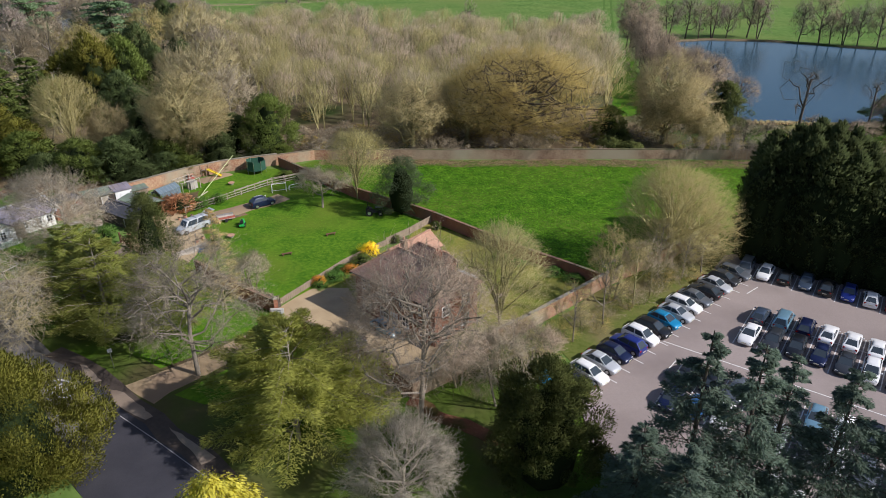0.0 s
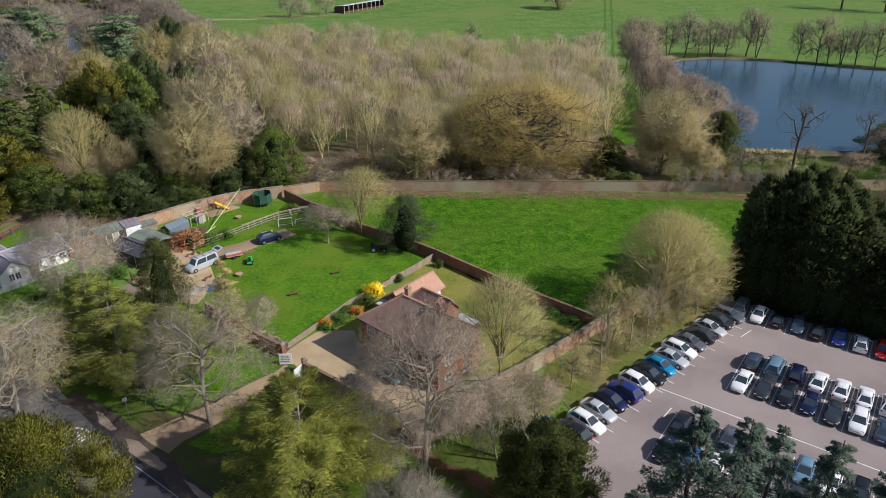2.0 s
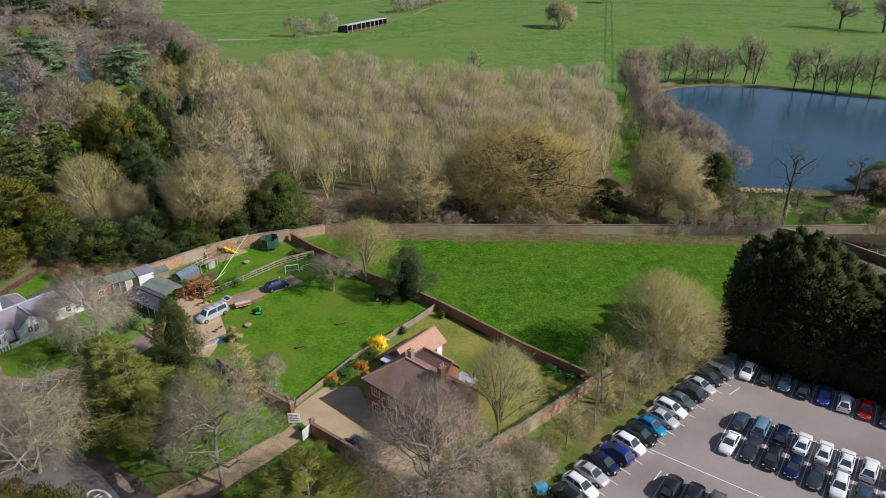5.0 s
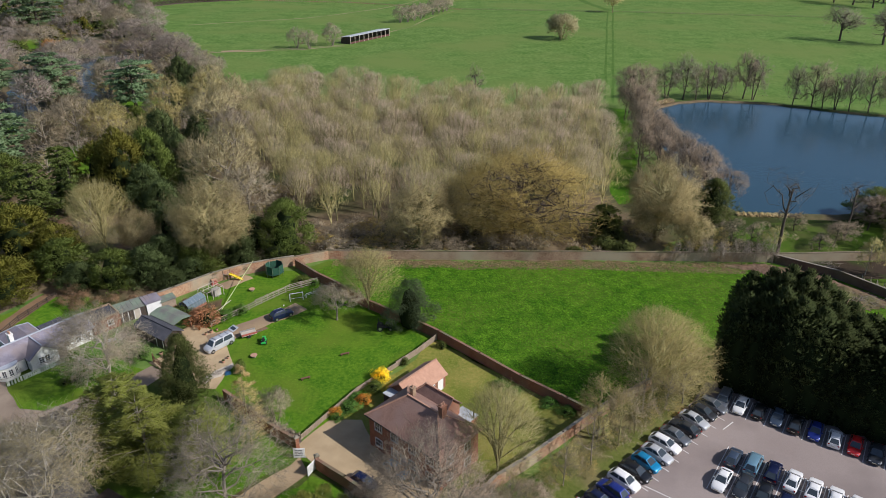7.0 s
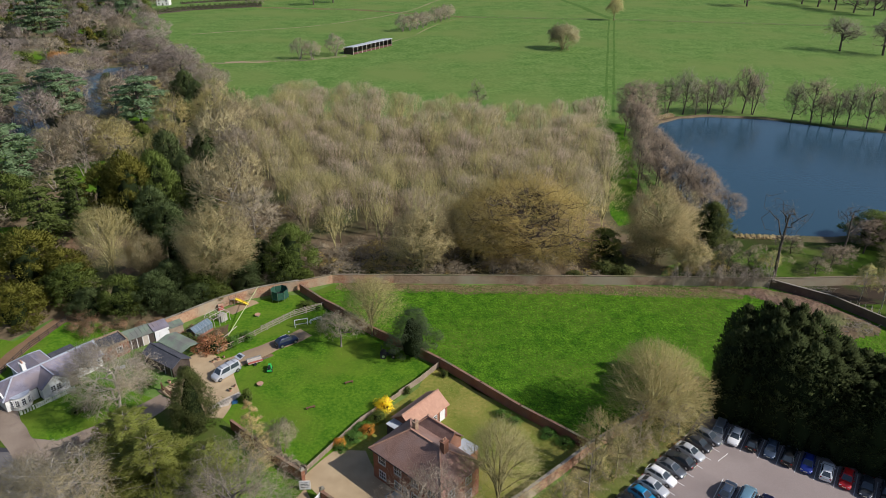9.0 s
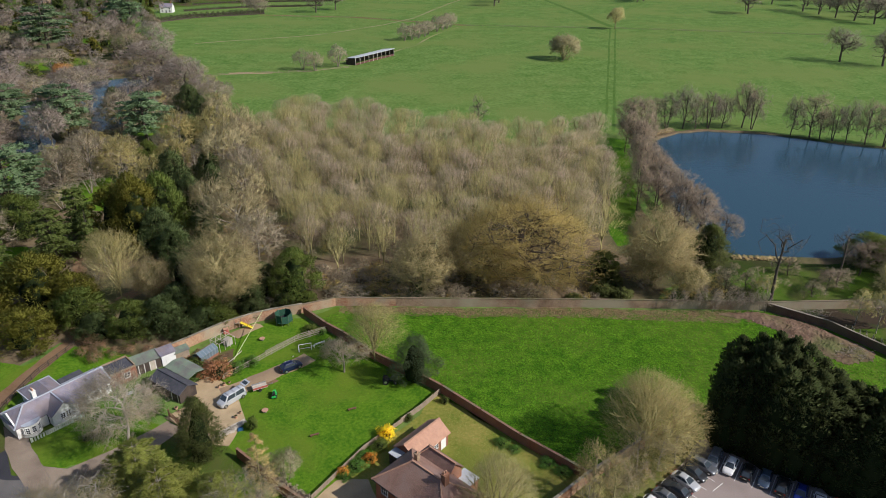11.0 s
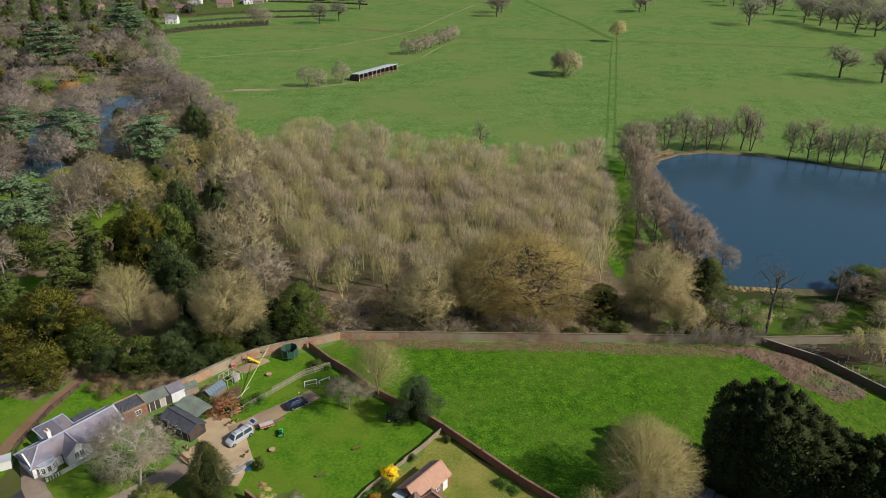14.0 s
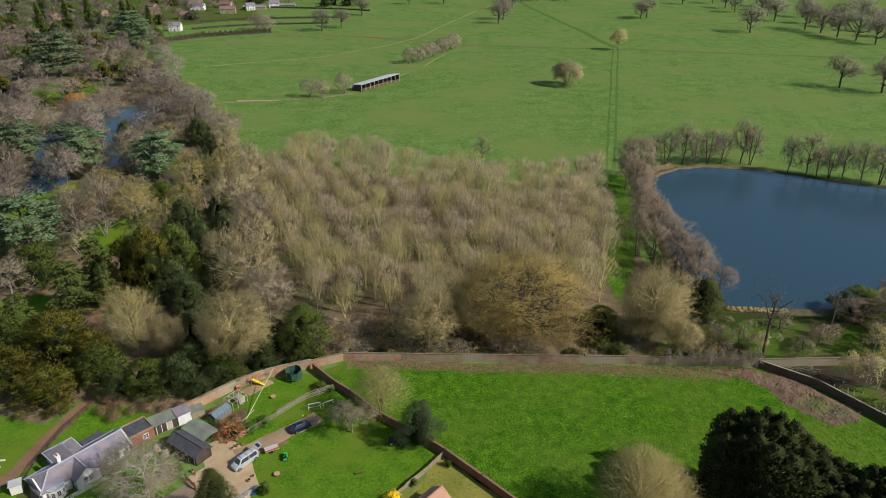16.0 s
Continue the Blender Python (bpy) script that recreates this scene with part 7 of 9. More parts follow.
# ---- yard clutter by the sheds ----
def log_stack(x, y, turn, rows, words):
    """A stack of cut logs between two end stakes."""
    root = thing("log_stack", pose(x, y, 0.03, 0, 0, turn), words, "log stack")
    rng = random.Random(int(x * 10))
    for r_i in range(rows):
        for k in range(7 - r_i):
            part("log", Geo().rod((-0.5, -0.9 + 0.26 * k + 0.13 * r_i, 0.13 + 0.22 * r_i), (0.5 + rng.uniform(-0.1, 0.1), -0.9 + 0.26 * k + 0.13 * r_i, 0.13 + 0.22 * r_i), 0.125, 0.115, 8), TIMBER if (k + r_i) % 3 else TIMBER_PALE, root)
    return root


log_stack(-53.4, 96.6, 35, 3, "stack of split brown logs beside the shed")
log_stack(-55.6, 97.9, 40, 2, "low stack of cut logs beside the shed")
table = thing("garden_table", pose(-56.3, 95.4, 0.03, 0, 0, 30), "grey-blue covered garden table on the grass", "table")
part("tabletop", Geo().box(0, 0, 0.74, 1.6, 0.9, 0.06), SHEET_GREY, table)
for sx in (-0.7, 0.7):
    for sy in (-0.36, 0.36):
        part("leg", Geo().box(sx, sy, 0.36, 0.07, 0.07, 0.72), TIMBER, table)
bench_red = thing("toy_bench", pose(-52.8, 109.2, 0.03, 0, 0, 40), "small faded red bench by the garden wall", "bench")
part("seat", Geo().box(0, 0, 0.45, 1.5, 0.4, 0.06), RED_PAINT, bench_red)
part("backrest", Geo().box(0, 0.2, 0.75, 1.5, 0.05, 0.4), RED_PAINT, bench_red)
for sx in (-0.65, 0.65):
    part("leg", Geo().box(sx, 0, 0.22, 0.08, 0.36, 0.44), TIMBER_DARK, bench_red)
pile = thing("brick_pile", pose(-50.8, 107.4, 0.02, 0, 0, 20), "loose pile of old red bricks by the wall", "brick pile")
rngp = random.Random(12)
for k in range(34):
    part("brick", Geo().box(rngp.uniform(-0.9, 0.9), rngp.uniform(-0.6, 0.6), 0.06 + 0.08 * (k % 4), 0.22, 0.11, 0.075, rngp.uniform(0, 3)), BRICK_RED, pile)
for x, y, r in ((-46.8, 92.2, 0.28), (-46.1, 91.5, 0.22), (-40.7, 98.9, 0.3), (-41.4, 98.2, 0.24), (-39.9, 99.6, 0.2), (-36.0, 90.2, 0.28), (-35.6, 91.3, 0.22)):
    pot = thing("plant_pot", pose(x, y, 0.05), "plain terracotta plant pot in the yard", "plant pot", "yard pots")
    part("pot", Geo().rod((0, 0, 0), (0, 0, r * 1.5), r * 0.75, r, 12), TILE_PINK, pot)
    part("rim", Geo().rod((0, 0, r * 1.4), (0, 0, r * 1.65), r * 1.12, r * 1.12, 12), TILE_PINK, pot)
    part("soil", Geo().rod((0, 0, r * 1.6), (0, 0, r * 1.68), r * 0.95, r * 0.9, 12), MUD_DARK, pot, "dark soil")
for k, (x, y, a) in enumerate(((-36.9, 86.6, 60), (-36.4, 87.1, 66), (-37.3, 86.2, 55), (-36.6, 86.0, 70))):
    plank = thing("plank", pose(x, y, 0.06 + 0.05 * k, 0, 0, a), "long pale timber plank lying in the yard", "plank", "yard planks")
    part("board", Geo().box(0, 0, 0.03, 3.4, 0.22, 0.05), TIMBER_PALE, plank)


# ---- trees ----
# beside the house, the drive and the lane
plant(bare_meshes("plane", 101, BARK_GREY, TWIG_PINK, 20.0, 7.8, 3.5, n=(18, 7, 6, 6, 2), trunk=0.29, tw=0.014, rise=0.05, wild=0.6, cheap=False, crook=0.11), -2.1, 50.8, 1, "tall leafless tree with pinkish-grey twigs before the house", rz=20)
plant(bare_meshes("ash", 102, BARK_GREY, TWIG_GREY, 15.5, 7.6, 2.6, n=(15, 7, 5, 6, 2), trunk=0.28, tw=0.014, rise=0.1, wild=0.6, cheap=False, crook=0.1), -25.6, 58.3, 1, "leafless grey tree leaning over the sandy track", rz=70)
plant(fan_meshes("garden_ash", 103, BARK_OLIVE, TWIG_YELLOW, 14.5, 5.6, 26, 0.011, 7000, 0.2, (0.9, 0.5, 0.7), 0.55), 6.4, 65.8, 1, "slender vase-shaped leafless tree in the back garden")
plant(fan_meshes("lime", 104, BARK_MOSSY, TWIG_OLIVE_PALE, 15.0, 8.4, 44, 0.012, 13000, 0.1, (1.0, 0.55, 0.6), 0.55), 30.4, 82.4, 1, "broad many-stemmed leafless tree above the wall")
plant(fan_meshes("lime_low", 115, BARK_MOSSY, TWIG_OLIVE_PALE, 9.5, 6.2, 22, 0.011, 5500, 0.05, (1.0, 0.6, 0.5), 0.55), 34.6, 84.2, 1, "bushy olive leafless tree beside the car park")
plant(bare_meshes("thorn", 105, BARK_OLIVE, TWIG_OLIVE_PALE, 10.5, 4.0, 1.6, n=(12, 6, 5, 6, 1), trunk=0.2, tw=0.014, rise=0.5, stems=2, cheap=False), 20.9, 73.4, 1, "small leafless tree at the wall corner")
plant(fan_meshes("oak_field", 106, BARK_OLIVE, TWIG_OLIVE_PALE, 12.6, 6.0, 26, 0.012, 6000, 0.22, (1.0, 0.55, 0.6), 0.5), -14.4, 106.8, 1, "pale olive leafless tree over the brick wall")
plant(bare_meshes("apple", 107, BARK_GREY, TWIG_GREY, 7.4, 4.4, 2.0, n=(10, 6, 6, 8, 2), trunk=0.2, tw=0.015, rise=0.0, wild=0.6, cheap=False, crook=0.1), -19.7, 103.3, 1, "small rounded leafless fruit tree in the paddock")
plant(bare_meshes("bare_lane", 108, BARK_PALE, TWIG_GREY, 13.5, 7.6, 1.8, n=(15, 7, 6, 8, 2), trunk=0.26, tw=0.018, rise=0.1, wild=0.6, cheap=False, crook=0.1), -51.2, 83.4, 1, "grey-brown leafless tree on the cottage lawn")
plant(bare_meshes("sycamore", 109, BARK_PALE, TWIG_BEIGE, 13.0, 9.2, 1.5, n=(14, 7, 6, 7, 2), trunk=0.26, tw=0.016, rise=-0.1, wild=0.8, cheap=False, crook=0.19), -47.6, 60.0, 1, "spreading leafless tree with pale twisted limbs over the road", rz=10)
plant(bare_meshes("sycamore", 109), -53.5, 63.5, 0.7, "spreading leafless tree with pale limbs beside the lane", rz=140)
plant(bare_meshes("sycamore", 109), -61.0, 59.5, 0.75, "spreading leafless tree with pale limbs beside the lane", rz=250)
plant(tiered_meshes("larch_bare", 112, BARK_OLIVE, TWIG_TAN, 14.0, 3.6, 1.2, 16, 6, 46, 0.55, cone, 0.2, 0.03, 0.16, 0.1, 0.07), -26.4, 71.2, 1, "thin tan leafless larch with level boughs by the wall")
plant(bare_meshes("hazel", 113, BARK_GREY, TWIG_GREY, 5.5, 2.8, 0.4, n=(12, 6, 6, 8, 1), trunk=0.1, tw=0.016, stems=4), -24.4, 76.4, 1, "grey twiggy shrub at the paddock corner", "shrub", name="shrub")
plant(bare_meshes("grey_round", 114, BARK_GREY, TWIG_PALE, 7.4, 4.8, 0.6, n=(16, 7, 6, 9, 3), trunk=0.22, tw=0.012, rise=0.1, wild=0.5, cheap=False), -3.2, 41.0, 1, "rounded silvery leafless shrub tree")
for k, (x, y, h, r) in enumerate(((-9.0, 55.0, 9, 4.5), (5.5, 53.0, 9, 4.5), (1.5, 56.5, 7, 4), (-6.5, 49.5, 6, 3.5), (9.4, 58.5, 7, 3.6), (4.5, 58.0, 6, 3.2))):
    plant(bare_meshes("under_a", 120 + k % 2, BARK_GREY, TWIG_GREY if k % 2 else TWIG_PINK, 10, 4.6, 0.6, n=(12, 6, 5, 8, 1), trunk=0.14, tw=0.017, stems=3, rise=0.1, wild=0.6, cheap=False, crook=0.1), x, y, r / 4.6, "leafless twiggy thicket tree by the wall", "tree", "thicket trees", sz=h / 10)

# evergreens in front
plant(evergreen_meshes("yew_gold", 201, BARK_SHADE_CORE, LEAF_YEW_GOLD, 11.8, 8.4, 0.3, dome, 130, 620, 0.26, -1.0, 0.19, thin=0.4, wave=1.5, core=0.48), -35.4, 43.2, 0.8, "large dense golden-green yew beside the road", sz=1.08)
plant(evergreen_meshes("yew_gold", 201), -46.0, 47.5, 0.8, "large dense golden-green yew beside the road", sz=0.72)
plant(evergreen_meshes("yew_dark", 202, BARK_SHADE_CORE, LEAF_YEW_DARK, 13.2, 6.2, 0.2, dome, 140, 430, 0.25, -1.0, 0.18, thin=0.4, wave=1.5, core=0.48), 8.6, 43.8, 0.9, "dense dark green yew beside the car park")
plant(tiered_meshes("larch", 203, BARK_GREY, LEAF_LARCH, 11.0, 9.8, 0.8, 11, 8, 1050, 0.36, cone_full, 0.1, 0.022, 0.2, 0.1, 0.15), -13.2, 48.4, 1.15, "broad feathery yellow-green conifer beside the drive")
plant(tiered_meshes("larch_small", 204, BARK_GREY, LEAF_LARCH_DULL, 9.8, 6.6, 0.6, 10, 8, 480, 0.36, cone_full, 0.1, 0.025, 0.22, 0.1, 0.16), -38.0, 66.0, 1.25, "feathery yellow-green conifer beside the lane")
plant(tiered_meshes("larch_small", 204), -31.4, 67.0, 1.0, "feathery yellow-green conifer beside the lane", rz=80)
plant(tiered_meshes("larch_small", 204), -43.5, 71.5, 1.15, "feathery yellow-green conifer beside the lane", rz=190)
plant(evergreen_meshes("cypress_l", 205, BARK_SHADE_CORE, LEAF_OLIVE_FIR, 11.6, 4.3, 0.4, cone_full, 260, 90, 0.28, -0.3, 0.2, thin=0.26, wave=1.6), -38.4, 80.6, 1, "mid-green bushy conifer at the yard entrance")
for x, y, h, r, k in ((18.5, 39.2, 18.6, 6.2, 0), (21.9, 38.4, 18.0, 5.6, 1), (25.2, 39.8, 16.2, 5.2, 0), (28.6, 38.0, 16.4, 5.6, 1), (32.6, 36.2, 16.0, 5.6, 0), (14.2, 37.4, 11.6, 5.4, 1), (16.6, 34.6, 12.5, 5.4, 0), (37.0, 35.0, 16.0, 5.8, 1)):
    plant(tiered_meshes("blue_fir", 210 + k, BARK_DARK, LEAF_CEDAR, 18.0, 5.6, 1.0, 16, 6, 240, 0.28, cone, 0.2, 0.045, 0.3, -0.1, 0.34), x, y, r / 5.6, "tall blue-green conifer with drooping boughs beside the car park", group="blue-green conifers", sz=h / 18)
plant(evergreen_meshes("willow", 212, BARK_OLIVE, LEAF_WILLOW, 7.0, 3.2, 0.5, dome, 110, 80, 0.4, 1.4, 0.22, 0.2), -16.8, 36.6, 1, "yellow weeping willow beside the road")
plant(evergreen_meshes("holm", 213, BARK_SHADE_CORE, LEAF_OAK, 9.6, 4.1, 0.8, dome, 130, 130, 0.24, 0.25, 0.24, 0.25, wave=2.0), -6.6, 100.6, 1, "dense grey-green evergreen tree by the brick wall")

plant(evergreen_meshes("cypress_l", 205), -75.5, 76.5, 1.1, "blue-green conifer beside the lane", sz=0.9)
plant(evergreen_meshes("cypress_l", 205), -71.5, 75.0, 0.8, "blue-green conifer beside the lane", sz=0.5)
plant(evergreen_meshes("cypress_l", 205), -79.5, 80.5, 0.9, "blue-green conifer beside the lane", sz=0.7)

# dark conifer belt above the car park: three close rows
rngl = random.Random(220)
CREST = ((-4, 16.5), (0, 17.8), (3, 19.8), (7, 19.0), (11, 16.4), (15, 14.4), (20, 16.4), (26, 18.4), (32, 18.6), (40, 17.5), (50, 18.5), (70, 19.0))
for row_k, (back, first, lower) in enumerate(((-0.5, -1.4, 0.9), (2.7, -2.0, 0.3), (5.8, -2.4, 0.0))):
    way_s = first
    while way_s < (66 if row_k else 60):
        (s0, h0), (s1, h1) = next((a, b) for a, b in zip(CREST, CREST[1:]) if a[0] <= way_s <= b[0])
        h = h0 + (h1 - h0) * (way_s - s0) / (s1 - s0) - lower + rngl.uniform(-0.45, 0.35)
        x = 45.0 + 0.826 * way_s + 0.564 * back + rngl.uniform(-0.4, 0.4)
        y = 85.4 - 0.564 * way_s + 0.826 * back + rngl.uniform(-0.4, 0.4)
        w = rngl.uniform(0.9, 1.15) * (1.0 if way_s < 40 else 1.35)
        plant(evergreen_meshes("leyland", 220 + rngl.randrange(3), BARK_SHADE_CORE, LEAF_LEYLAND, 18, 3.5, 0.2, spire, 360, 15, 0.6, -1.2, 0.15, thin=0.3, wave=0.6, core=0.8), x, y, w, "tall dense dark green cypress in a closed belt", "tree", "cypress belt", sz=h / 18)
        way_s += rngl.uniform(2.0, 2.7) * (1.0 if way_s < 40 else 1.5)

# thin trees and low scrub along the car park bank
rngs = random.Random(77)
for k in range(20):
    t = k / 19
    x, y = 10.0 + 27.5 * t + rngs.uniform(-1.0, 1.0), 60.5 + 25 * t + rngs.uniform(-1.2, 1.2)
    h = rngs.uniform(1.2, 2.8)
    plant(bare_meshes("scrub", 130 + k % 3, BARK_OLIVE, TWIG_BROWN if k % 3 else TWIG_OLIVE, 4, 2.4, 0.1, n=(10, 5, 4, 6, 0), trunk=0.05, tw=0.012, stems=5, rise=0.4), x, y, rngs.uniform(0.6, 1.0), "low leafless scrub bush on the grassy bank", "bush", "bank scrub", name="bush", sz=h / 4)
for k, (x, y, h, r) in enumerate(((18.8, 68.2, 9.5, 2.8), (23.2, 71.8, 10.0, 3.0), (28.3, 79.0, 9.5, 3.4), (14.6, 64.4, 7.5, 2.4), (26.2, 75.0, 8.0, 3.0), (31.6, 79.4, 8.0, 3.4), (7.6, 59.8, 6.5, 3.2), (5.6, 56.6, 7.0, 3.4), (34.6, 80.8, 7.0, 3.4), (9.2, 56.8, 5.0, 3.0))):
    plant(bare_meshes("bank_tree", 134 + k % 3, BARK_OLIVE if k % 2 else BARK_GREY, (TWIG_OLIVE_PALE, TWIG_BROWN, TWIG_YELLOW)[k % 3], 8.5, 3.2, 1.6, n=(11, 5, 5, 5, 1), trunk=0.12, tw=0.012, rise=0.6, wild=0.4, cheap=False, crook=0.08, fork=0.8, uneven=0.25), x, y, r / 3.2, "thin upright leafless tree on the bank above the car park", "tree", "bank trees", sz=h / 8.5)
SHRUBS = ((-10.4, 86.2, 1.7, 1.5, LEAF_FORSYTHIA, "bright yellow flowering forsythia bush"), (-12.3, 80.6, 1.3, 1.0, LEAF_ORANGE, "bright orange-leaved garden shrub"), (-16.2, 77.8, 1.1, 0.9, LEAF_ORANGE, "bright orange-leaved garden shrub"),
          (-14.4, 79.0, 0.9, 1.6, LEAF_GREEN, "low bright green garden shrub"), (-13.4, 81.2, 0.8, 1.4, LEAF_GREEN, "low bright green garden shrub"), (-11.2, 83.4, 1.4, 1.3, LEAF_YEW, "dark green garden shrub"), (-15.8, 76.9, 0.7, 1.0, LEAF_GREEN, "low bright green garden shrub"),
          (-42.8, 102.0, 2.6, 2.6, LEAF_PINK, "large russet-pink leafy shrub"), (-39.8, 103.2, 1.6, 1.6, LEAF_GREEN, "bright green leafy shrub by the fence"), (-37.6, 105.6, 1.3, 1.5, LEAF_GREEN, "bright green leafy shrub by the fence"),
          (-50.0, 91.4, 2.0, 1.7, LEAF_GREEN, "bright green rounded shrub by the gate"), (-32.6, 87.6, 2.2, 1.0, LEAF_YEW, "small dark green conical shrub"), (-28.6, 116.8, 1.3, 1.6, LEAF_YEW, "dark green shrub by the fence"), (-26.2, 116.2, 1.0, 1.2, LEAF_GREEN, "green shrub by the fence"),
          (-47.6, 104.2, 1.8, 1.8, LEAF_FIR, "dark green shrub beside the greenhouse"), (8.2, 84.6, 0.8, 1.2, LEAF_GREEN, "low green clump on the garden lawn"), (10.2, 83.2, 0.7, 1.0, LEAF_GREEN, "low green clump on the garden lawn"), (15.0, 80.2, 0.9, 1.3, LEAF_GREEN, "low green clump by the brick wall"), (17.2, 78.4, 0.9, 1.4, LEAF_GREEN, "low green clump by the brick wall"),
          (-58.6, 84.4, 0.8, 0.8, LEAF_YEW, "clipped dark bush on the cottage lawn"), (-57.6, 85.3, 0.8, 0.7, LEAF_YEW, "clipped dark bush on the cottage lawn"), (-7.0, 90.2, 1.1, 0.8, LEAF_FIR, "small dark shrub by the fence"), (-1.0, 94.8, 1.3, 0.7, LEAF_FIR, "small shrub at the fence corner"))
for k, (x, y, h, r, mat, words) in enumerate(SHRUBS):
    plant(evergreen_meshes("shrub_" + mat.name, 240, BARK_SHADE_CORE, mat, 2.0, 1.5, 0.05, dome, 36, 36, 0.34, 0.0, 0.34, 0.06), x, y, r / 1.5, words, "shrub", "garden shrubs", "shrub", sz=h / 2)

# ---- the wood behind the wall ----
plant(evergreen_meshes("yew_wood", 250, BARK_SHADE_CORE, LEAF_YEW, 12.0, 5.6, 0.3, dome, 130, 125, 0.42, -0.9, 0.2, thin=0.32, wave=1.4), -34.2, 130.0, 1, "dark green yew behind the garden wall")
plant(bare_meshes("old_oak", 140, BARK_OLIVE, TWIG_OAK, 18.5, 9.0, 0.2, n=(34, 8, 6, 9, 2), trunk=0.45, tw=0.02, rise=0.3, wild=0.6, crook=0.13, out=0.35, twig_len=0.12, lumps=3, uneven=0.3, reach=0.5, skirt=1.75), -48.5, 125.0, 1.05, "dense beige leafless oak behind the wall", sz=1.0)
plant(fan_meshes("pale_wood", 141, BARK_MOSSY, TWIG_OLIVE_PALE, 16.5, 7.0, 34, 0.02, 4600, 0.15, (0.9, 0.45, 0.8), 0.4), -72.8, 130.0, 1, "pale olive vase-shaped leafless tree in the wood")
plant(bare_meshes("old_oak", 140), -64.0, 127.5, 0.55, "grey-beige leafless thicket tree in the wood", sz=0.6)
plant(bare_meshes("oak_olive", 142, BARK_DARK, TWIG_OLIVE, 19.0, 13.0, 0.4, n=(34, 8, 6, 8, 2), trunk=0.5, tw=0.016, rise=0.3, wild=0.6, crook=0.13, out=0.35, twig_len=0.12, lumps=3, uneven=0.24, reach=0.42, skirt=1.7), 14.4, 140.0, 1.5, "broad old oak with olive twigs behind the wall", sz=1.08)
plant(bare_meshes("old_oak", 140), 45.6, 137.5, 1.15, "dense beige leafless oak behind the wall", sz=1.0)
plant(bare_meshes("oak_grey", 143, BARK_OLIVE, TWIG_OAK, 13.0, 7.4, 0.8, n=(18, 7, 6, 8, 1), trunk=0.45, tw=0.022, rise=0.2, wild=0.7, crook=0.14, out=0.1, twig_len=0.14), -6.0, 132.5, 1.15, "gnarled grey leafless tree behind the wall")
plant(bare_meshes("oak_grey", 143), 5.0, 138.5, 1.35, "gnarled grey leafless tree behind the wall", sz=1.05)
plant(bare_meshes("oak_grey", 143), 52.0, 131.8, 0.6, "gnarled grey leafless tree behind the wall", sz=0.7)
plant(evergreen_meshes("yew_wood", 250), 34.8, 140.0, 0.75, "dark holly bush at the wood's edge", sz=0.6)
plant(evergreen_meshes("yew_lake", 251, BARK_SHADE_CORE, LEAF_YEW_DARK, 11.0, 5.6, 0.3, dome, 200, 60, 0.45, 0.0, 0.18, thin=0.34, wave=1.4), 61.5, 148.0, 0.9, "dark yew beside the lake", sz=0.95)
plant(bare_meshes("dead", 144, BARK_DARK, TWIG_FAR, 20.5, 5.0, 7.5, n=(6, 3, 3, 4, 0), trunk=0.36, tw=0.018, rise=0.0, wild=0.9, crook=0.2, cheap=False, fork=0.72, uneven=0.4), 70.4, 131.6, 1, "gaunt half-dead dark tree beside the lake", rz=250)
plant(bare_meshes("dead", 144), 89.0, 140.0, 0.75, "dark leaning leafless tree beside the lake", rz=80)
ALDER = [bare_meshes("alder", 150 + k, BARK_DARK, TWIG_PURPLE, 15, 5.4, 2.0, n=(16, 6, 5, 7, 0), trunk=0.2, tw=0.025, rise=0.15, stems=1, fork=0.85, wild=0.5, crook=0.08, uneven=0.2, twig_len=0.2) for k in range(3)]
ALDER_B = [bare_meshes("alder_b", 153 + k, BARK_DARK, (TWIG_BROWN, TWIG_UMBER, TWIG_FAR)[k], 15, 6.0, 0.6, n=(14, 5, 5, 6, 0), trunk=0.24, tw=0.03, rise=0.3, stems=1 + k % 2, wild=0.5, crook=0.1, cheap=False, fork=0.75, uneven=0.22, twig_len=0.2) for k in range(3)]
for k, (x, y, h, r) in enumerate(((53.0, 182, 15, 5), (56.5, 176, 15, 5.4), (56.5, 192, 14, 4.6), (58.5, 204, 14, 4.6), (60.5, 214, 14, 4.6), (63, 228, 15, 5), (61.5, 236, 15, 4.8), (61.5, 170.5, 15, 5.2), (64.5, 163, 14, 5.2), (59.5, 187, 15, 5), (64, 181, 13, 5), (67, 172, 12, 4.6), (60.5, 198, 14, 5), (64.5, 192, 12, 4.6), (62, 209, 14, 4.8), (65, 203, 12, 4.4), (63, 220, 15, 5), (66, 230, 13, 4.6), (64.5, 238, 15, 5), (65.5, 246, 19, 7.4), (70, 250, 17, 6.2), (68.5, 238.5, 14, 5), (62.5, 157, 12, 5), (69, 158, 10, 4.2), (60.5, 163.5, 13, 5))):
    plant(ALDER[k % 3], x, y, r / 5.2, "purple-brown leafless alder by the lake", "tree", "lakeside alders", sz=h / 15)
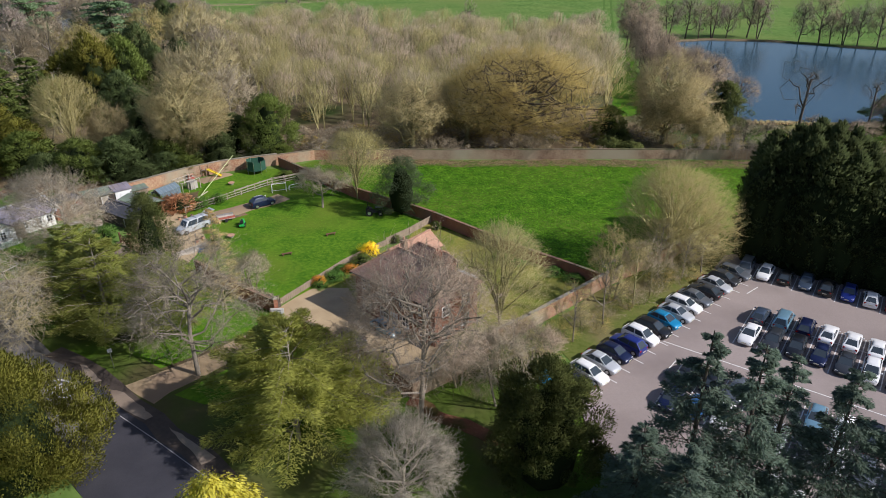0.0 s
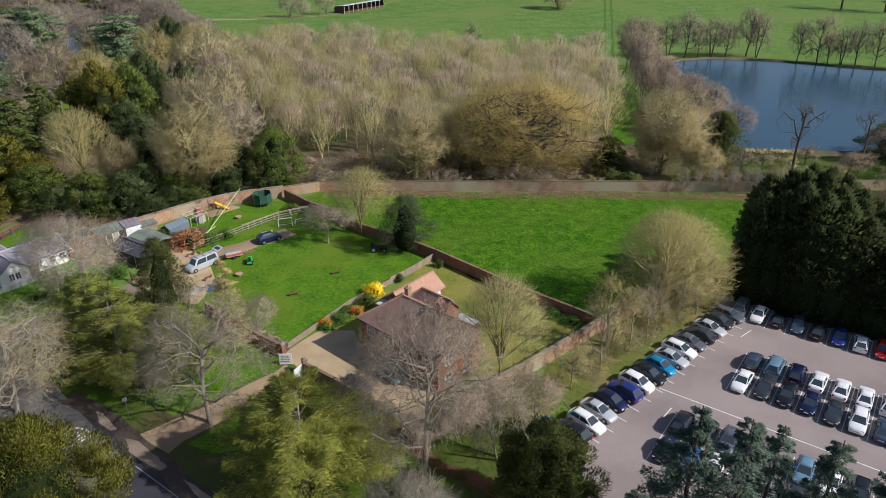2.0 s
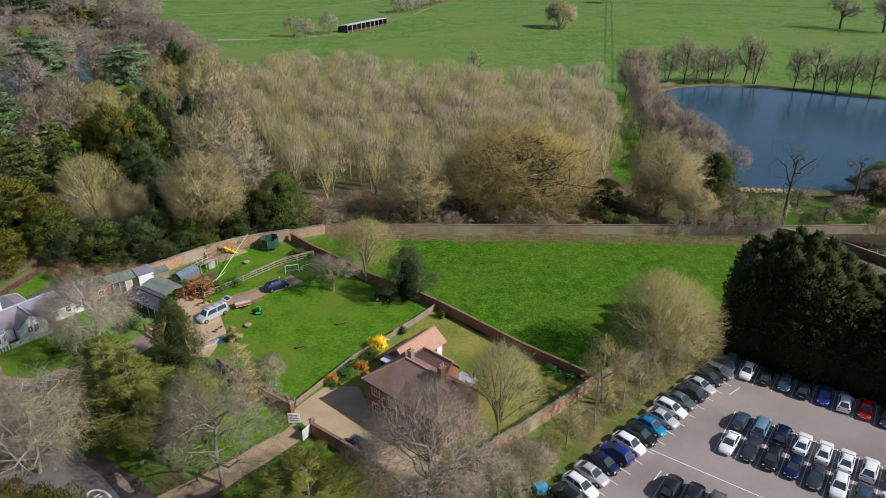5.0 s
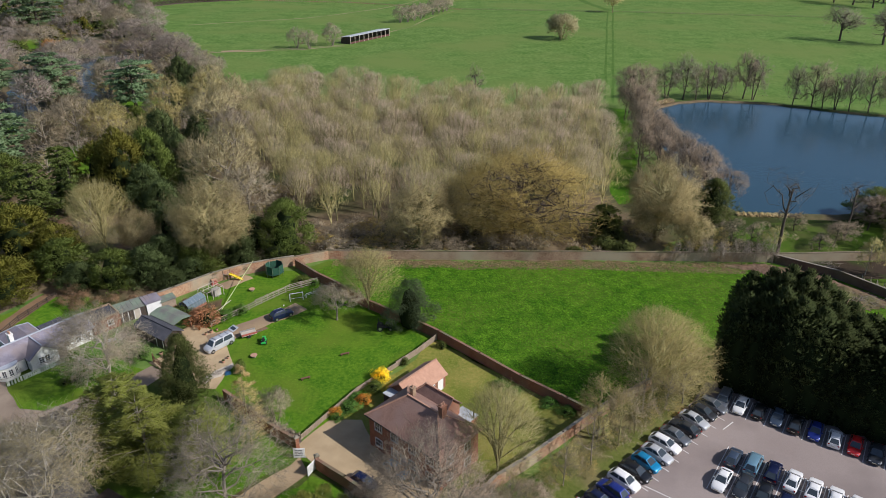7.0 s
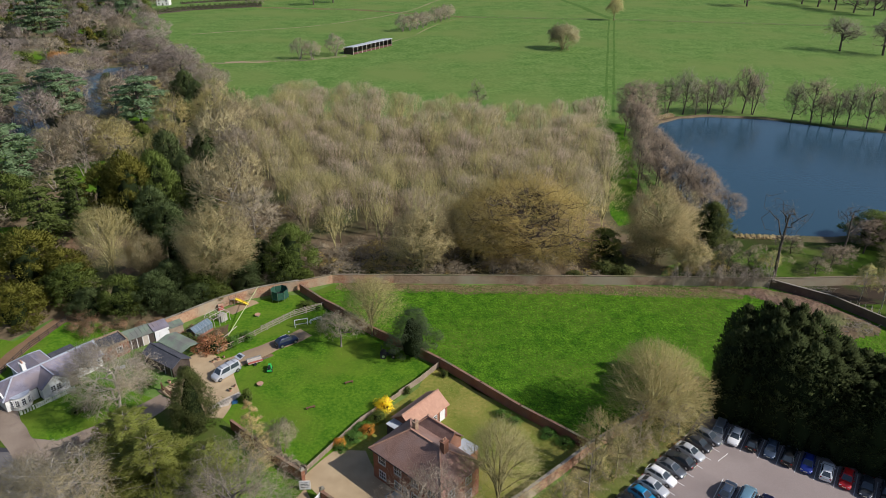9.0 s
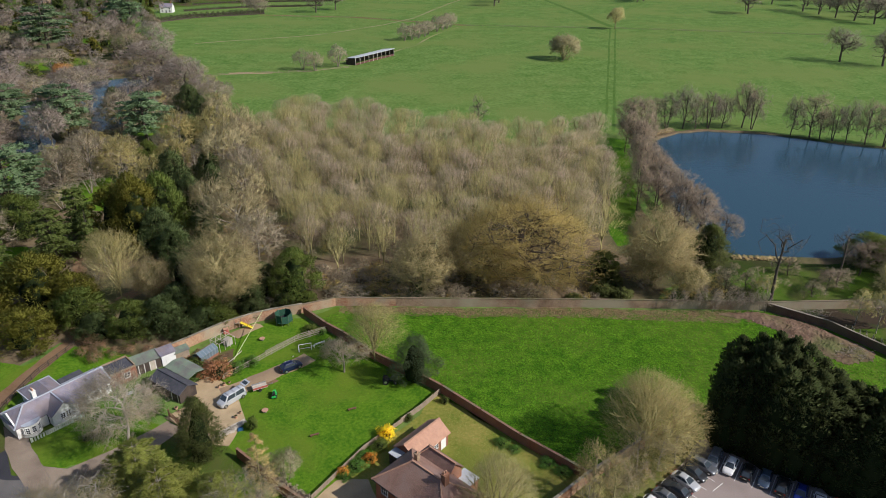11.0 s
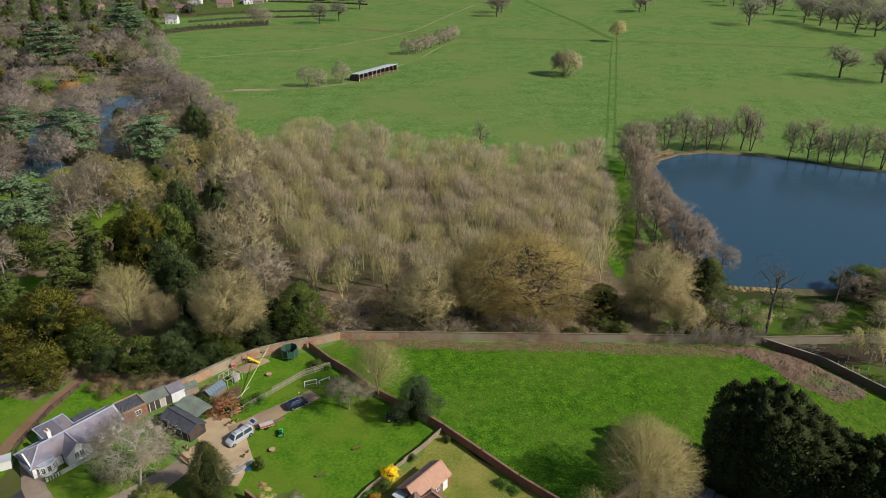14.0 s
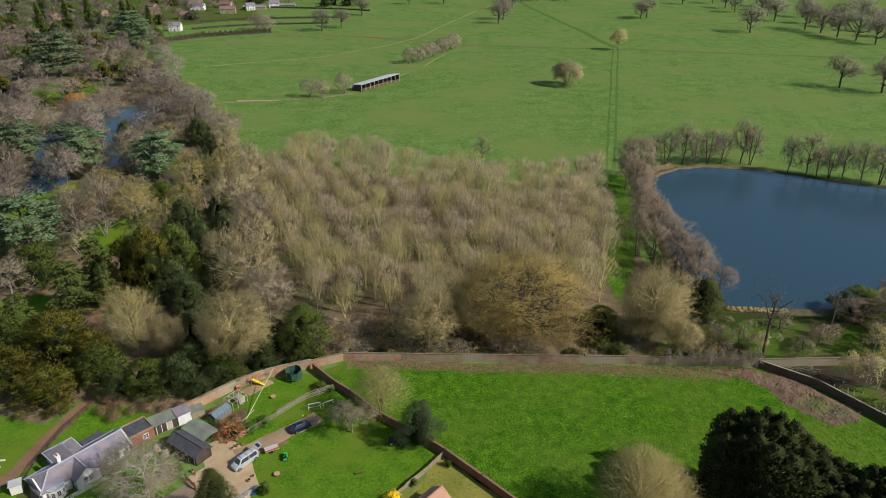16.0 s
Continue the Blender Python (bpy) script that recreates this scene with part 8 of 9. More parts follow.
for k, (x, y, h, r) in enumerate(((80, 266.5, 14, 5), (85, 267, 15, 5.6), (91.5, 267, 18, 6.6), (96.5, 267, 14, 5), (102, 268, 15, 6.4), (107.5, 268.5, 14, 5.2), (115.6, 269, 20, 7), (118.6, 267, 17, 5.6), (129.8, 257.5, 16, 5), (136, 255, 19, 6.6), (143, 251.5, 14, 5.2), (147.3, 250, 16.5, 5.2), (153, 247.5, 18, 5.8), (158.5, 245.2, 17, 6), (164, 243, 15, 5.5), (139.5, 254, 13, 5))):
    plant(ALDER_B[k % 3], x, y, r / 5.6, "leafless alder on the far lake bank", "tree", "far bank alders", sz=h / 15)
BIRCH = bare_meshes("birch", 131, BARK_PALE, TWIG_YELLOW, 9, 3.0, 1.0, n=(12, 5, 5, 8, 0), trunk=0.12, tw=0.03, rise=0.2, fork=0.8)
for x, y, h, r, kind in ((122, 155, 10, 6, 0), (96, 143.5, 9, 5, 0), (84, 135, 6, 3, 0), (100, 134, 9, 5, 0), (107, 144, 10, 6, 0), (79, 143, 5, 3, 1), (101, 149, 8, 6, 2), (103, 141, 11, 6.5, 0), (112, 150, 11, 7, 0), (88, 138, 5, 3.5, 1), (95, 131.8, 9, 3.4, 3), (83.4, 121.4, 9, 2.4, 3), (86.0, 118.2, 11, 2.8, 3), (89.6, 119.4, 10, 2.8, 3), (100, 118, 8, 3, 3), (108, 136, 10, 6, 0), (66, 135, 6, 2.5, 1), (61, 134, 7, 3, 1), (80, 133, 4, 3, 1), (90, 113, 6, 3, 3), (70, 133, 6, 2.4, 3)):
    if kind == 2:
        plant(evergreen_meshes("yew_wood", 250), x, y, r / 5.6, "dark green holly beside the lake", sz=h / 12)
    elif kind == 3:
        plant(BIRCH, x, y, r / 3, "yellowish leafless birch beside the wall", "tree", "lakeside birches", sz=h / 9)
    else:
        plant(ALDER_B[0] if kind else ALDER[1], x, y, r / 5.4, "leafless grey-brown tree beside the lake", "tree", "lakeside trees", sz=h / 15)


KINDS = [fan_meshes("fan", 160 + k, b, m, 14.5, 4.3, l, 0.019, 1000, 0.42) for k, (b, m, l) in enumerate(((BARK_MOSSY, TWIG_HAZE, 9), (BARK_OLIVE, TWIG_HAZE_PINK, 8), (BARK_MOSSY, TWIG_HAZE_OLIVE, 10), (BARK_MOSSY, TWIG_HAZE, 8), (BARK_OLIVE, TWIG_HAZE_PINK, 9)))]
PLANTATION = [(-30, 140), (-10, 139), (10, 147), (33, 149), (38, 150), (42, 172), (48, 204), (54, 240), (18, 240), (-25, 252), (-60, 275), (-72, 260), (-62, 205), (-48, 165), (-38, 145)]
rngw = random.Random(8)
inner = []
for i in range(-14, 20):
    for j in range(0, 27):
        x = i * 8.4 - j * 2.4 + 20 + rngw.gauss(0, 1.1)
        y = 139 + j * 5.4 + rngw.gauss(0, 1.3)
        if not inside(x, y, PLANTATION):
            continue
        pick = rngw.choices(range(5), (4, 2, 4, 3, 3))[0]
        s, sz, turn = rngw.uniform(0.88, 1.3), rngw.uniform(0.74, 1.08), rngw.uniform(0, 360)
        if y < 152:
            plant(KINDS[pick], x, y, s, "slender leafless plantation tree in the wood", "tree", "plantation trees", sz=sz, rz=turn)
        else:
            inner.append((KINDS[pick], x, y, s, sz, radians(turn)))
grove("plantation", inner, "dense leafless plantation of slender beige trees", "plantation")

# mixed wood to the west
LARGE = [bare_meshes("west_a", 170 + k, BARK_GREY if k != 1 else BARK_DARK, m, 16, 6.8, 0.6, n=(13, 6, 5, 8, 0), trunk=0.26, tw=0.05, cheap=2, rise=up, wild=0.45, crook=0.08, twig_len=0.19)
         for k, (m, up) in enumerate(((TWIG_MAUVE, 0.4), (TWIG_UMBER, 0.4), (TWIG_BROWN, 0.6), (TWIG_GREY, 0.4), (TWIG_BEIGE, 0.6), (TWIG_OLIVE_PALE, 0.5)))]
LARGE_FAR = [bare_meshes("west_far", 175 + k, BARK_DARK, m, 16, 6.8, 1.2, n=(8, 4, 4, 7, 0), trunk=0.22, tw=0.08, rise=0.7, wild=0.4, crook=0.08, twig_len=0.25, cheap=2) for k, m in enumerate((TWIG_MAUVE, TWIG_UMBER, TWIG_MAUVE, TWIG_UMBER))]
SHRUBBY = [bare_meshes("park_shrub", 185 + k, BARK_GREY, m, 16, 6.8, 0.3, n=(9, 4, 5, 5, 0), trunk=0.25, tw=0.062, cheap=2, rise=0.4, wild=0.5, stems=3) for k, m in enumerate((TWIG_MAUVE, TWIG_UMBER, TWIG_BEIGE, TWIG_GREY, TWIG_BEIGE, TWIG_OLIVE_PALE))]
YEWS = [evergreen_meshes("west_yew", 260 + k, BARK_SHADE_CORE, m, 12, 5.4, 0.3, dome, 120, 92, 0.5, -0.9, 0.22, thin=0.38, wave=1.5, core=0.38) for k, m in enumerate((LEAF_YEW, LEAF_YEW_GOLD, LEAF_DARK))]
YEWS_FAR = [evergreen_meshes("far_yew", 265 + k, BARK_SHADE_CORE, m, 12, 5.4, 0.3, dome, 44, 13, 1.7, -0.3, 0.26, thin=0.5) for k, m in enumerate((LEAF_YEW, LEAF_YEW_GOLD, LEAF_DARK))]
CEDAR = tiered_meshes("cedar", 270, BARK_DARK, LEAF_CEDAR_GREEN, 20, 12, 5.0, 6, 9, 120, 1.15, lambda t: 0.85 + 0.4 * t * (1 - t) - 0.55 * t ** 3, 0.2, 0.012, 0.7, 0.0, 0.5)
REDWOOD = evergreen_meshes("redwood", 271, BARK_SHADE_CORE, LEAF_FIR, 26, 5, 0.5, cone, 160, 36, 1.2, 0.1, 0.2)
# low ones behind the garden wall are added to stand for shade there
for x, y, h, r, k in ((-83, 110.5, 8, 6, 1), (-76, 119, 8, 5.5, 0), (-64, 114.5, 8, 5, 0), (-56.5, 121, 8, 4.6, 2), (-60, 133, 9, 4.6, 2), (-41.5, 131.5, 8, 4, 2), (-96, 117, 9, 6, 1), (-53, 114.6, 3.5, 3.2, 2), (-47, 119.2, 3.5, 3.2, 0), (-41.5, 123.0, 3.6, 3.0, 2), (-35.8, 126.2, 3.2, 2.6, 2), (-50.5, 118.5, 4.5, 3.2, 2), (-31.5, 127.6, 3, 2.4, 0), (-88, 125, 12.5, 7.5, 1), (-80, 124, 9, 5, 1), (-79, 155.6, 19, 6.4, 1), (-74, 161, 18, 5.6, 0), (-86, 158, 15, 5.5, 1), (-77.5, 178, 18, 5.6, 2), (-70, 170, 14, 4.6, 2), (-72, 152, 12, 5, 2), (-66, 146, 10, 4.6, 2), (-63, 158, 10, 4, 2), (-68, 182, 13, 4.5, 2), (-74, 196, 12, 4.5, 2), (-112, 287, 12, 5, 2), (-141, 281, 12, 5, 2), (-94, 238, 12, 5, 2), (-98, 262, 13, 4.5, 2), (-58.2, 116.0, 8, 4.6, 2), (-50.5, 122.5, 8, 4.4, 0), (-44.5, 127.0, 8, 4.2, 2), (-69.5, 113.0, 6, 3.6, 2), (-104, 128, 12, 6, 0), (-112, 160, 12, 6, 0), (-128, 150, 12, 6, 2), (-100, 214, 10, 4, 0)):
    plant(YEWS[k], x, y, r / 5.4, "dense dark evergreen yew in the wood" if k != 1 else "golden-green yew in the wood", "tree", "woodland yews", sz=h / 12)
for x, y, s in ((-113, 243.5, 1.0), (-143, 246.5, 1.1), (-124.5, 177.5, 1.05), (-244, 420, 1.5), (-262, 560, 1.3), (-176, 262, 0.9), (-245, 540, 1.1), (-200, 245, 1.0)):
    plant(CEDAR, x, y, s, "spreading blue-green cedar with layered boughs", "tree", "cedars")
for x, y, s in ((-351, 592, 1.0), (-338, 612, 1.05), (-330, 634, 1.1), (-280, 595, 1.1), (-300, 650, 0.9), (-270, 620, 0.85)):
    plant(REDWOOD, x, y, s, "tall narrow dark conifer in the distance", "tree", "distant conifers")
FIR = tiered_meshes("wood_fir", 272, BARK_DARK, LEAF_FIR, 15, 7.0, 0.6, 10, 9, 70, 0.8, cone_full, 0.22, 0.05, 0.35, -0.2, 0.4)
for x, y, s, sz in ((-96.2, 147, 1.1, 0.98), (-88.7, 150.3, 0.6, 0.85), (-98, 163, 0.9, 0.92), (-104, 138, 0.8, 0.7)):
    plant(FIR, x, y, s, "bushy mid-green fir in the wood", "tree", "woodland firs", sz=sz)
for x, y, h, r, k in ((-53.7, 154.5, 18, 8.1, 4), (-46, 145, 15, 6.5, 3), (-63, 165, 17, 6, 4), (-58, 176, 17, 7, 4), (-70.6, 200, 21, 9, 4), (-62, 190, 17, 7, 3), (-72, 222, 18, 8, 4), (-82, 228.7, 18, 8, 5), (-93, 225, 18, 7, 5), (-85, 185, 15, 6.2, 5), (-88, 205, 14, 6, 5), (-117, 191.4, 14.5, 7, 2), (-111.3, 199, 17, 8.5, 2), (-102, 199.3, 15.5, 7, 5), (-120, 206, 13, 7, 2), (-107, 212, 13, 6, 5), (-115.6, 153, 12, 6.6, 3), (-80, 246, 15, 7, 4), (-92, 262, 15, 7, 4),
                      (-171, 314, 15, 12, 1), (-143.5, 320, 15, 10.5, 1), (-124, 317, 16, 11.5, 1), (-134, 340, 15, 10, 0), (-164, 376, 17, 13, 0), (-185, 399, 17, 10, 2), (-150, 356, 16, 11, 1), (-178, 420, 16, 10, 0), (-196, 294, 18, 11, 0), (-186, 300, 13, 8, 3), (-158, 223, 14, 9.5, 1), (-148, 203, 14, 8, 0), (-210, 359, 15, 11, 3), (-225, 436, 17, 12, 3), (-103, 292, 13, 7.5, 3), (-112, 300, 13, 8, 0), (-266, 412, 15, 11, 3), (-235, 477, 16, 9, 0), (-205, 440, 15, 9, 2), (-230, 360, 14, 9, 0), (-215, 330, 13, 9, 0), (-200, 470, 14, 8, 0), (-215, 505, 13, 7, 2), (-140, 180, 12, 7, 3), (-165, 200, 13, 8, 0), (-132, 262, 9, 6, 5), (-126, 232, 8, 5, 5)):
    plant(LARGE[k], x, y, r / 6.4, ("leafless pinkish-brown woodland tree", "leafless purple-brown woodland tree", "leafless beige woodland tree", "leafless grey woodland tree", "tall dense beige woodland tree", "rounded olive leafless woodland tree")[k], "tree", "west wood trees", sz=h / 16)
for k, (x, y) in enumerate(((-150, 251), (-154, 271), (-166, 297), (-141, 230), (-142.5, 247), (-159.5, 281), (-129, 268), (-127, 254), (-176, 312), (-165, 236))):
    plant(LARGE[(0, 1, 3, 0, 2)[k % 5]], x, y, 1.15 + 0.1 * (k % 3), "leafless mauve-brown tree on the pond bank", "tree", "pond trees", sz=0.95 + 0.06 * (k % 4))
plant(bare_meshes("orange", 180, BARK_OLIVE, TWIG_ORANGE, 10, 5, 0.5, n=(14, 6, 6, 10, 0), trunk=0.2, tw=0.05, rise=0.1), -193, 338, 1.1, "orange-twigged willow by the pond")
rngx = random.Random(19)
FILL = [(-52, 135), (-58, 170), (-66, 215), (-80, 250), (-105, 290), (-130, 330), (-160, 385), (-195, 440), (-224, 520), (-238, 545), (-246, 600), (-330, 640), (-480, 700), (-480, 250), (-240, 130), (-130, 100), (-100, 118), (-90, 128), (-70, 140)]
OPEN = ((-168, 300, 9), (-152, 236, 8), (-102, 187, 6), (-146, 227, 6), (-110, 148, 5), (-160, 345, 10), (-172, 330, 9), (-228, 475, 9), (-229, 390, 9), (-160, 318, 9), (-148, 292, 8), (-140, 272, 8), (-166, 272, 7), (-176, 290, 8))
HIDE = [(-140, 130), (-52, 135), (-55, 170), (-70, 215), (-92, 290), (-140, 380), (-205, 395), (-215, 300), (-160, 190)]
taken = [(o.location.x, o.location.y) for o in scene.objects if o.name.startswith("tree") and o.parent is None]
far_wood = []
for k in range(2200):
    x, y = rngx.uniform(-460, -52), rngx.uniform(105, 690)
    gap = 7.6 if y < 260 else 11.0
    if not inside(x, y, FILL) or inside(x, y, HIDE) or any(math.hypot(x - a, y - b) < c for a, b, c in OPEN) or any(math.hypot(x - a, y - b) < gap for a, b in taken):
        continue
    taken.append((x, y))
    near = y < 215 and x > -140
    if rngx.random() < 0.28:
        me, s, sz, words, grp = (YEWS if near else YEWS_FAR)[rngx.choice((0, 0, 2, 1))], rngx.uniform(0.75, 1.15), rngx.uniform(0.65, 1.0), "dense dark evergreen yew in the wood", "woodland yews"
    else:
        me, s, sz, words, grp = (LARGE if near else LARGE_FAR)[rngx.randrange(4)], rngx.uniform(0.8, 1.2), rngx.uniform(0.65, 0.95), "leafless brown woodland tree among others", "west wood trees"
    if near and x > -100:
        plant(me, x, y, s, words, "tree", grp, sz=sz)
    else:
        far_wood.append((me, x, y, s, sz, rngx.uniform(0, 6.28)))
park_scrub = []
for k in range(420):
    x, y = rngx.uniform(-212, -80), rngx.uniform(135, 395)
    if not inside(x, y, HIDE) or any(math.hypot(x - a, y - b) < c + 2 for a, b, c in OPEN) or any(math.hypot(x - a, y - b) < 5.6 for a, b in taken):
        continue
    taken.append((x, y))
    kind = rngx.choice((2, 5, 5, 1, 0, 3))
    park_scrub.append((SHRUBBY[kind], x, y, rngx.uniform(0.6, 1.0), rngx.uniform(0.35, 0.6), rngx.uniform(0, 6.28)))
for k in range(420):
    x, y = rngx.uniform(-560, -110), rngx.uniform(655, 1010)
    if (x + 246 > 0 and y < 805) or x > -150 and y > 830 and rngx.random() < 0.8 or any(math.hypot(x - a, y - b) < 13 for a, b in taken):
        continue
    taken.append((x, y))
    far_wood.append((rngx.choice(YEWS_FAR + LARGE_FAR + LARGE_FAR), x, y, rngx.uniform(0.9, 1.5), rngx.uniform(0.6, 1.0), rngx.uniform(0, 6.28)))
grove("park_scrub", park_scrub, "leafless shrubby thicket in the parkland clearings", "scrub")
grove("far_wood", far_wood, "mixed distant woodland of bare and evergreen trees", "wood")

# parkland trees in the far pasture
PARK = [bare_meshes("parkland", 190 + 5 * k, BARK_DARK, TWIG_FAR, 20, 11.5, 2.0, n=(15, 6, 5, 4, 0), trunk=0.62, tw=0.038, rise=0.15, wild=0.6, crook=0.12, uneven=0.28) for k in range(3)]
ROUND = bare_meshes("round_willow", 191, BARK_OLIVE, TWIG_WILLOW, 14, 10.5, 0.2, n=(18, 7, 6, 10, 0), trunk=0.3, tw=0.07, rise=0.3, stems=6)
for x, y, s in ((225.7, 410.3, 1.05), (243.6, 397.8, 1.1), (256.5, 629.5, 1.25), (181.3, 716.7, 0.95), (189.6, 725.7, 1.05), (298, 812, 1.0), (296, 776, 1.0), (308.7, 705, 1.1), (312.8, 648.6, 1.2), (317.5, 628.5, 1.15), (320.9, 606.4, 1.15), (327.4, 588.7, 1.25), (332.9, 569.3, 1.15), (336, 690, 1.1), (345, 665, 1.1), (350, 735, 1.1), (318, 745, 1.0), (330, 790, 1.0), (366, 640, 1.15), (372, 700, 1.1), (362, 606, 1.1), (392, 660, 1.1), (400, 720, 1.1), (385, 600, 1.1), (300, 860, 1.0), (345, 830, 1.0), (262, 850, 0.95),
                (-120.2, 625.7, 1.0), (-105.9, 643.6, 0.95), (-98.3, 732.1, 1.05), (38.2, 678.7, 1.05), (44.2, 707.2, 1.1), (52, 790, 1.0), (60, 800, 1.0), (-17.2, 843.8, 0.9), (-57.1, 836.3, 0.9), (130, 880, 0.9), (75, 870, 0.9), (95, 880, 0.9)):
    plant(PARK[int(x + y) % 3], x, y, s, "wide spreading leafless parkland oak", "tree", "parkland oaks")
plant(ROUND, 64.9, 411, 1.0, "dense rounded beige-brown willow in the pasture", sz=1.05)
plant(bare_meshes("path_tree", 192, BARK_OLIVE, TWIG_YELLOW, 15, 6.5, 3.0, n=(14, 6, 6, 9, 0), trunk=0.35, tw=0.06, rise=0.3), 121, 535, 1.05, "rounded yellowish leafless tree where tracks cross")
for x, y, s in ((-33, 478, 0.8), (-28, 482, 0.75), (-24, 488, 0.8), (-20, 496, 0.75), (-18, 505, 0.7), (-12, 518, 0.8), (-8, 526, 0.75), (-5, 534, 0.8), (-2, 541, 0.75), (-82, 378, 0.78), (-75, 376.5, 0.7), (-64.5, 388, 0.85), (-172, 622, 1.1), (-165, 615, 1.0), (-180, 632, 1.0)):
    plant(bare_meshes("hawthorn", 193, BARK_GREY, TWIG_GREY, 14, 8.5, 0.3, n=(13, 5, 5, 7, 0), trunk=0.25, tw=0.05, rise=0.2, stems=4), x, y, s, "pale grey leafless hawthorn in the pasture", "tree", "pasture hawthorns")
plant(bare_meshes("wood_edge_oak", 194, BARK_DARK, TWIG_GREY, 14, 4, 4, n=(8, 4, 4, 6, 0), trunk=0.25, tw=0.04, rise=0.1, wild=0.7, crook=0.12), 10.0, 255, 1.15, "gnarled bare tree at the wood's far edge")


# green ivy and bramble clumps behind the wall
for k, (x, y, h, r) in enumerate(((-22, 131.5, 1.2, 2.2), (-17.5, 130.8, 1.0, 2.6), (-13, 131.8, 1.3, 2.4), (33.5, 133.5, 2.6, 2.8), (37.5, 132, 2.0, 2.6), (36.0, 136.8, 3.2, 3.0), (55, 131.5, 1.6, 2.4), (66, 133, 1.4, 2.2), (27, 130.6, 1.2, 2.2))):
    plant(evergreen_meshes("ivy_clump", 241, BARK_SHADE_CORE, LEAF_OLIVE_FIR, 2.0, 2.0, 0.05, dome, 60, 50, 0.3, 0.0, 0.3, 0.05), x, y, r / 2.0, "dark green bramble and ivy clump behind the wall", "shrub", "bramble clumps", "shrub", sz=h / 2)

# undergrowth between the wall and the wood
SCRUB = [bare_meshes("undergrowth", 195 + k, BARK_GREY, m, 3.5, 2.4, 0.1, n=(7, 4, 3, 7, 0), trunk=0.05, tw=0.03, stems=2, rise=0.3, wild=0.6, crook=0.09) for k, m in enumerate((TWIG_BROWN, TWIG_OLIVE, TWIG_GREY))]
rngu = random.Random(31)
under = []
for k in range(150):
    x, y = rngu.uniform(-27, 112), rngu.uniform(129.6, 150)
    if 33 < x < 41 or (x > 58 and rngu.random() < 0.72) or (x > 62 and y > 146) or (76 < x < 100 and y > 139):
        continue
    under.append((SCRUB[rngu.randrange(3)], x, y, rngu.uniform(0.6, 1.3), rngu.uniform(0.35, 1.1), rngu.uniform(0, 6.28)))
for k in range(30):
    under.append((SCRUB[rngu.randrange(3)], rngu.uniform(-75, -30), rngu.uniform(126, 165), rngu.uniform(0.8, 1.5), rngu.uniform(0.4, 1.1), rngu.uniform(0, 6.28)))
for k in range(85):
    under.append((SCRUB[rngu.randrange(3)], rngu.uniform(-31, 14), rngu.uniform(129.4, 143), rngu.uniform(0.7, 1.5), rngu.uniform(0.35, 1.1), rngu.uniform(0, 6.28)))
grove("undergrowth", under, "tangled leafless undergrowth below the trees", "undergrowth")


def hedge(name, points, height, width, leaf_mat, label, density=40, size=0.5):
    """An uneven clipped hedge of many small leaf sprays."""
    rng = np.random.default_rng(3)
    lots, cores = [], []
    for p, q in zip(points, points[1:]):
        a, b = np.array(p, float), np.array(q, float)
        n = int(np.linalg.norm(b - a) * density)
        t = rng.uniform(0, 1, (n, 1))
        across = rng.uniform(-0.5, 0.5, (n, 1)) * width
        side = np.array([-(b - a)[1], (b - a)[0]]) / np.linalg.norm(b - a)
        xy = a + (b - a) * t + side * across
        z = height * rng.uniform(0.1, 1.0, (n, 1)) ** 0.6 * (0.85 + 0.2 * np.sin(t * 40))
        lots.append(np.concatenate([xy, z], 1))
        cores.append(Geo().bar((*p, height * 0.35), (*q, height * 0.35), width * 0.5, height * 0.7))
    pos = np.concatenate(lots)
    v1, f1 = leaf_quads(pos, rng.normal(size=pos.shape) + np.array([0, 0, 0.6]), size, rng)
    root = tagged(new(name), label, "hedge")
    part("foliage", array_mesh("foliage", v1, f1, leaf_mat), None, root)
    for k, c in enumerate(cores):
        part("stem_bank", c, BARK_DARK, root)
    return root


hedge("boundary_hedge", [(-239, 546.5), (-228.6, 566), (-212.8, 587), (-188, 600.4), (-162.5, 614)], 4.2, 3.4, LEAF_DARK, "dark clipped hedge at the field end", 46, 1.0)
hedge("strip_hedge", [(-236.8, 628), (-212, 647), (-189, 658.7), (-123, 672.6)], 2.0, 1.8, LEAF_DARK, "low dark field hedge", 18, 0.9)
hedge("strip_hedge", [(-245.5, 675.7), (-220.8, 692.8), (-201, 702), (-119, 713.6)], 2.0, 1.8, LEAF_DARK, "low dark field hedge", 18, 0.9)
hedge("strip_hedge", [(-208, 796), (-181, 792), (-130, 784), (-95, 770)], 2.0, 1.8, LEAF_DARK, "low dark field hedge", 18, 0.9)
BRAMBLE = bare_meshes("bramble", 196, BARK_GREY, TWIG_RUSSET, 2.6, 2.2, 0.05, n=(12, 5, 4, 7, 1), trunk=0.03, tw=0.014, stems=5, rise=0.0, wild=0.8, uneven=0.25)
for k, (x, y, w, h) in enumerate(((-72.0, 111.8, 1.0, 1.0), (-69.6, 110.4, 1.1, 1.1), (-67.6, 108.4, 1.0, 1.0), (-70.4, 107.8, 0.9, 0.8), (-67.0, 105.6, 0.9, 0.9), (-64.6, 107.8, 0.8, 0.7), (-62.0, 109.0, 0.8, 0.7), (-58.5, 109.0, 0.7, 0.6), (-55.6, 110.4, 0.7, 0.6), (-45.6, 105.2, 0.45, 0.5), (-43.4, 106.6, 0.45, 0.5), (-48.6, 108.6, 0.4, 0.5))):
    plant(BRAMBLE, x, y, w, "russet-brown tangled bramble bush", "bush", "bramble bushes", "bush", sz=h)
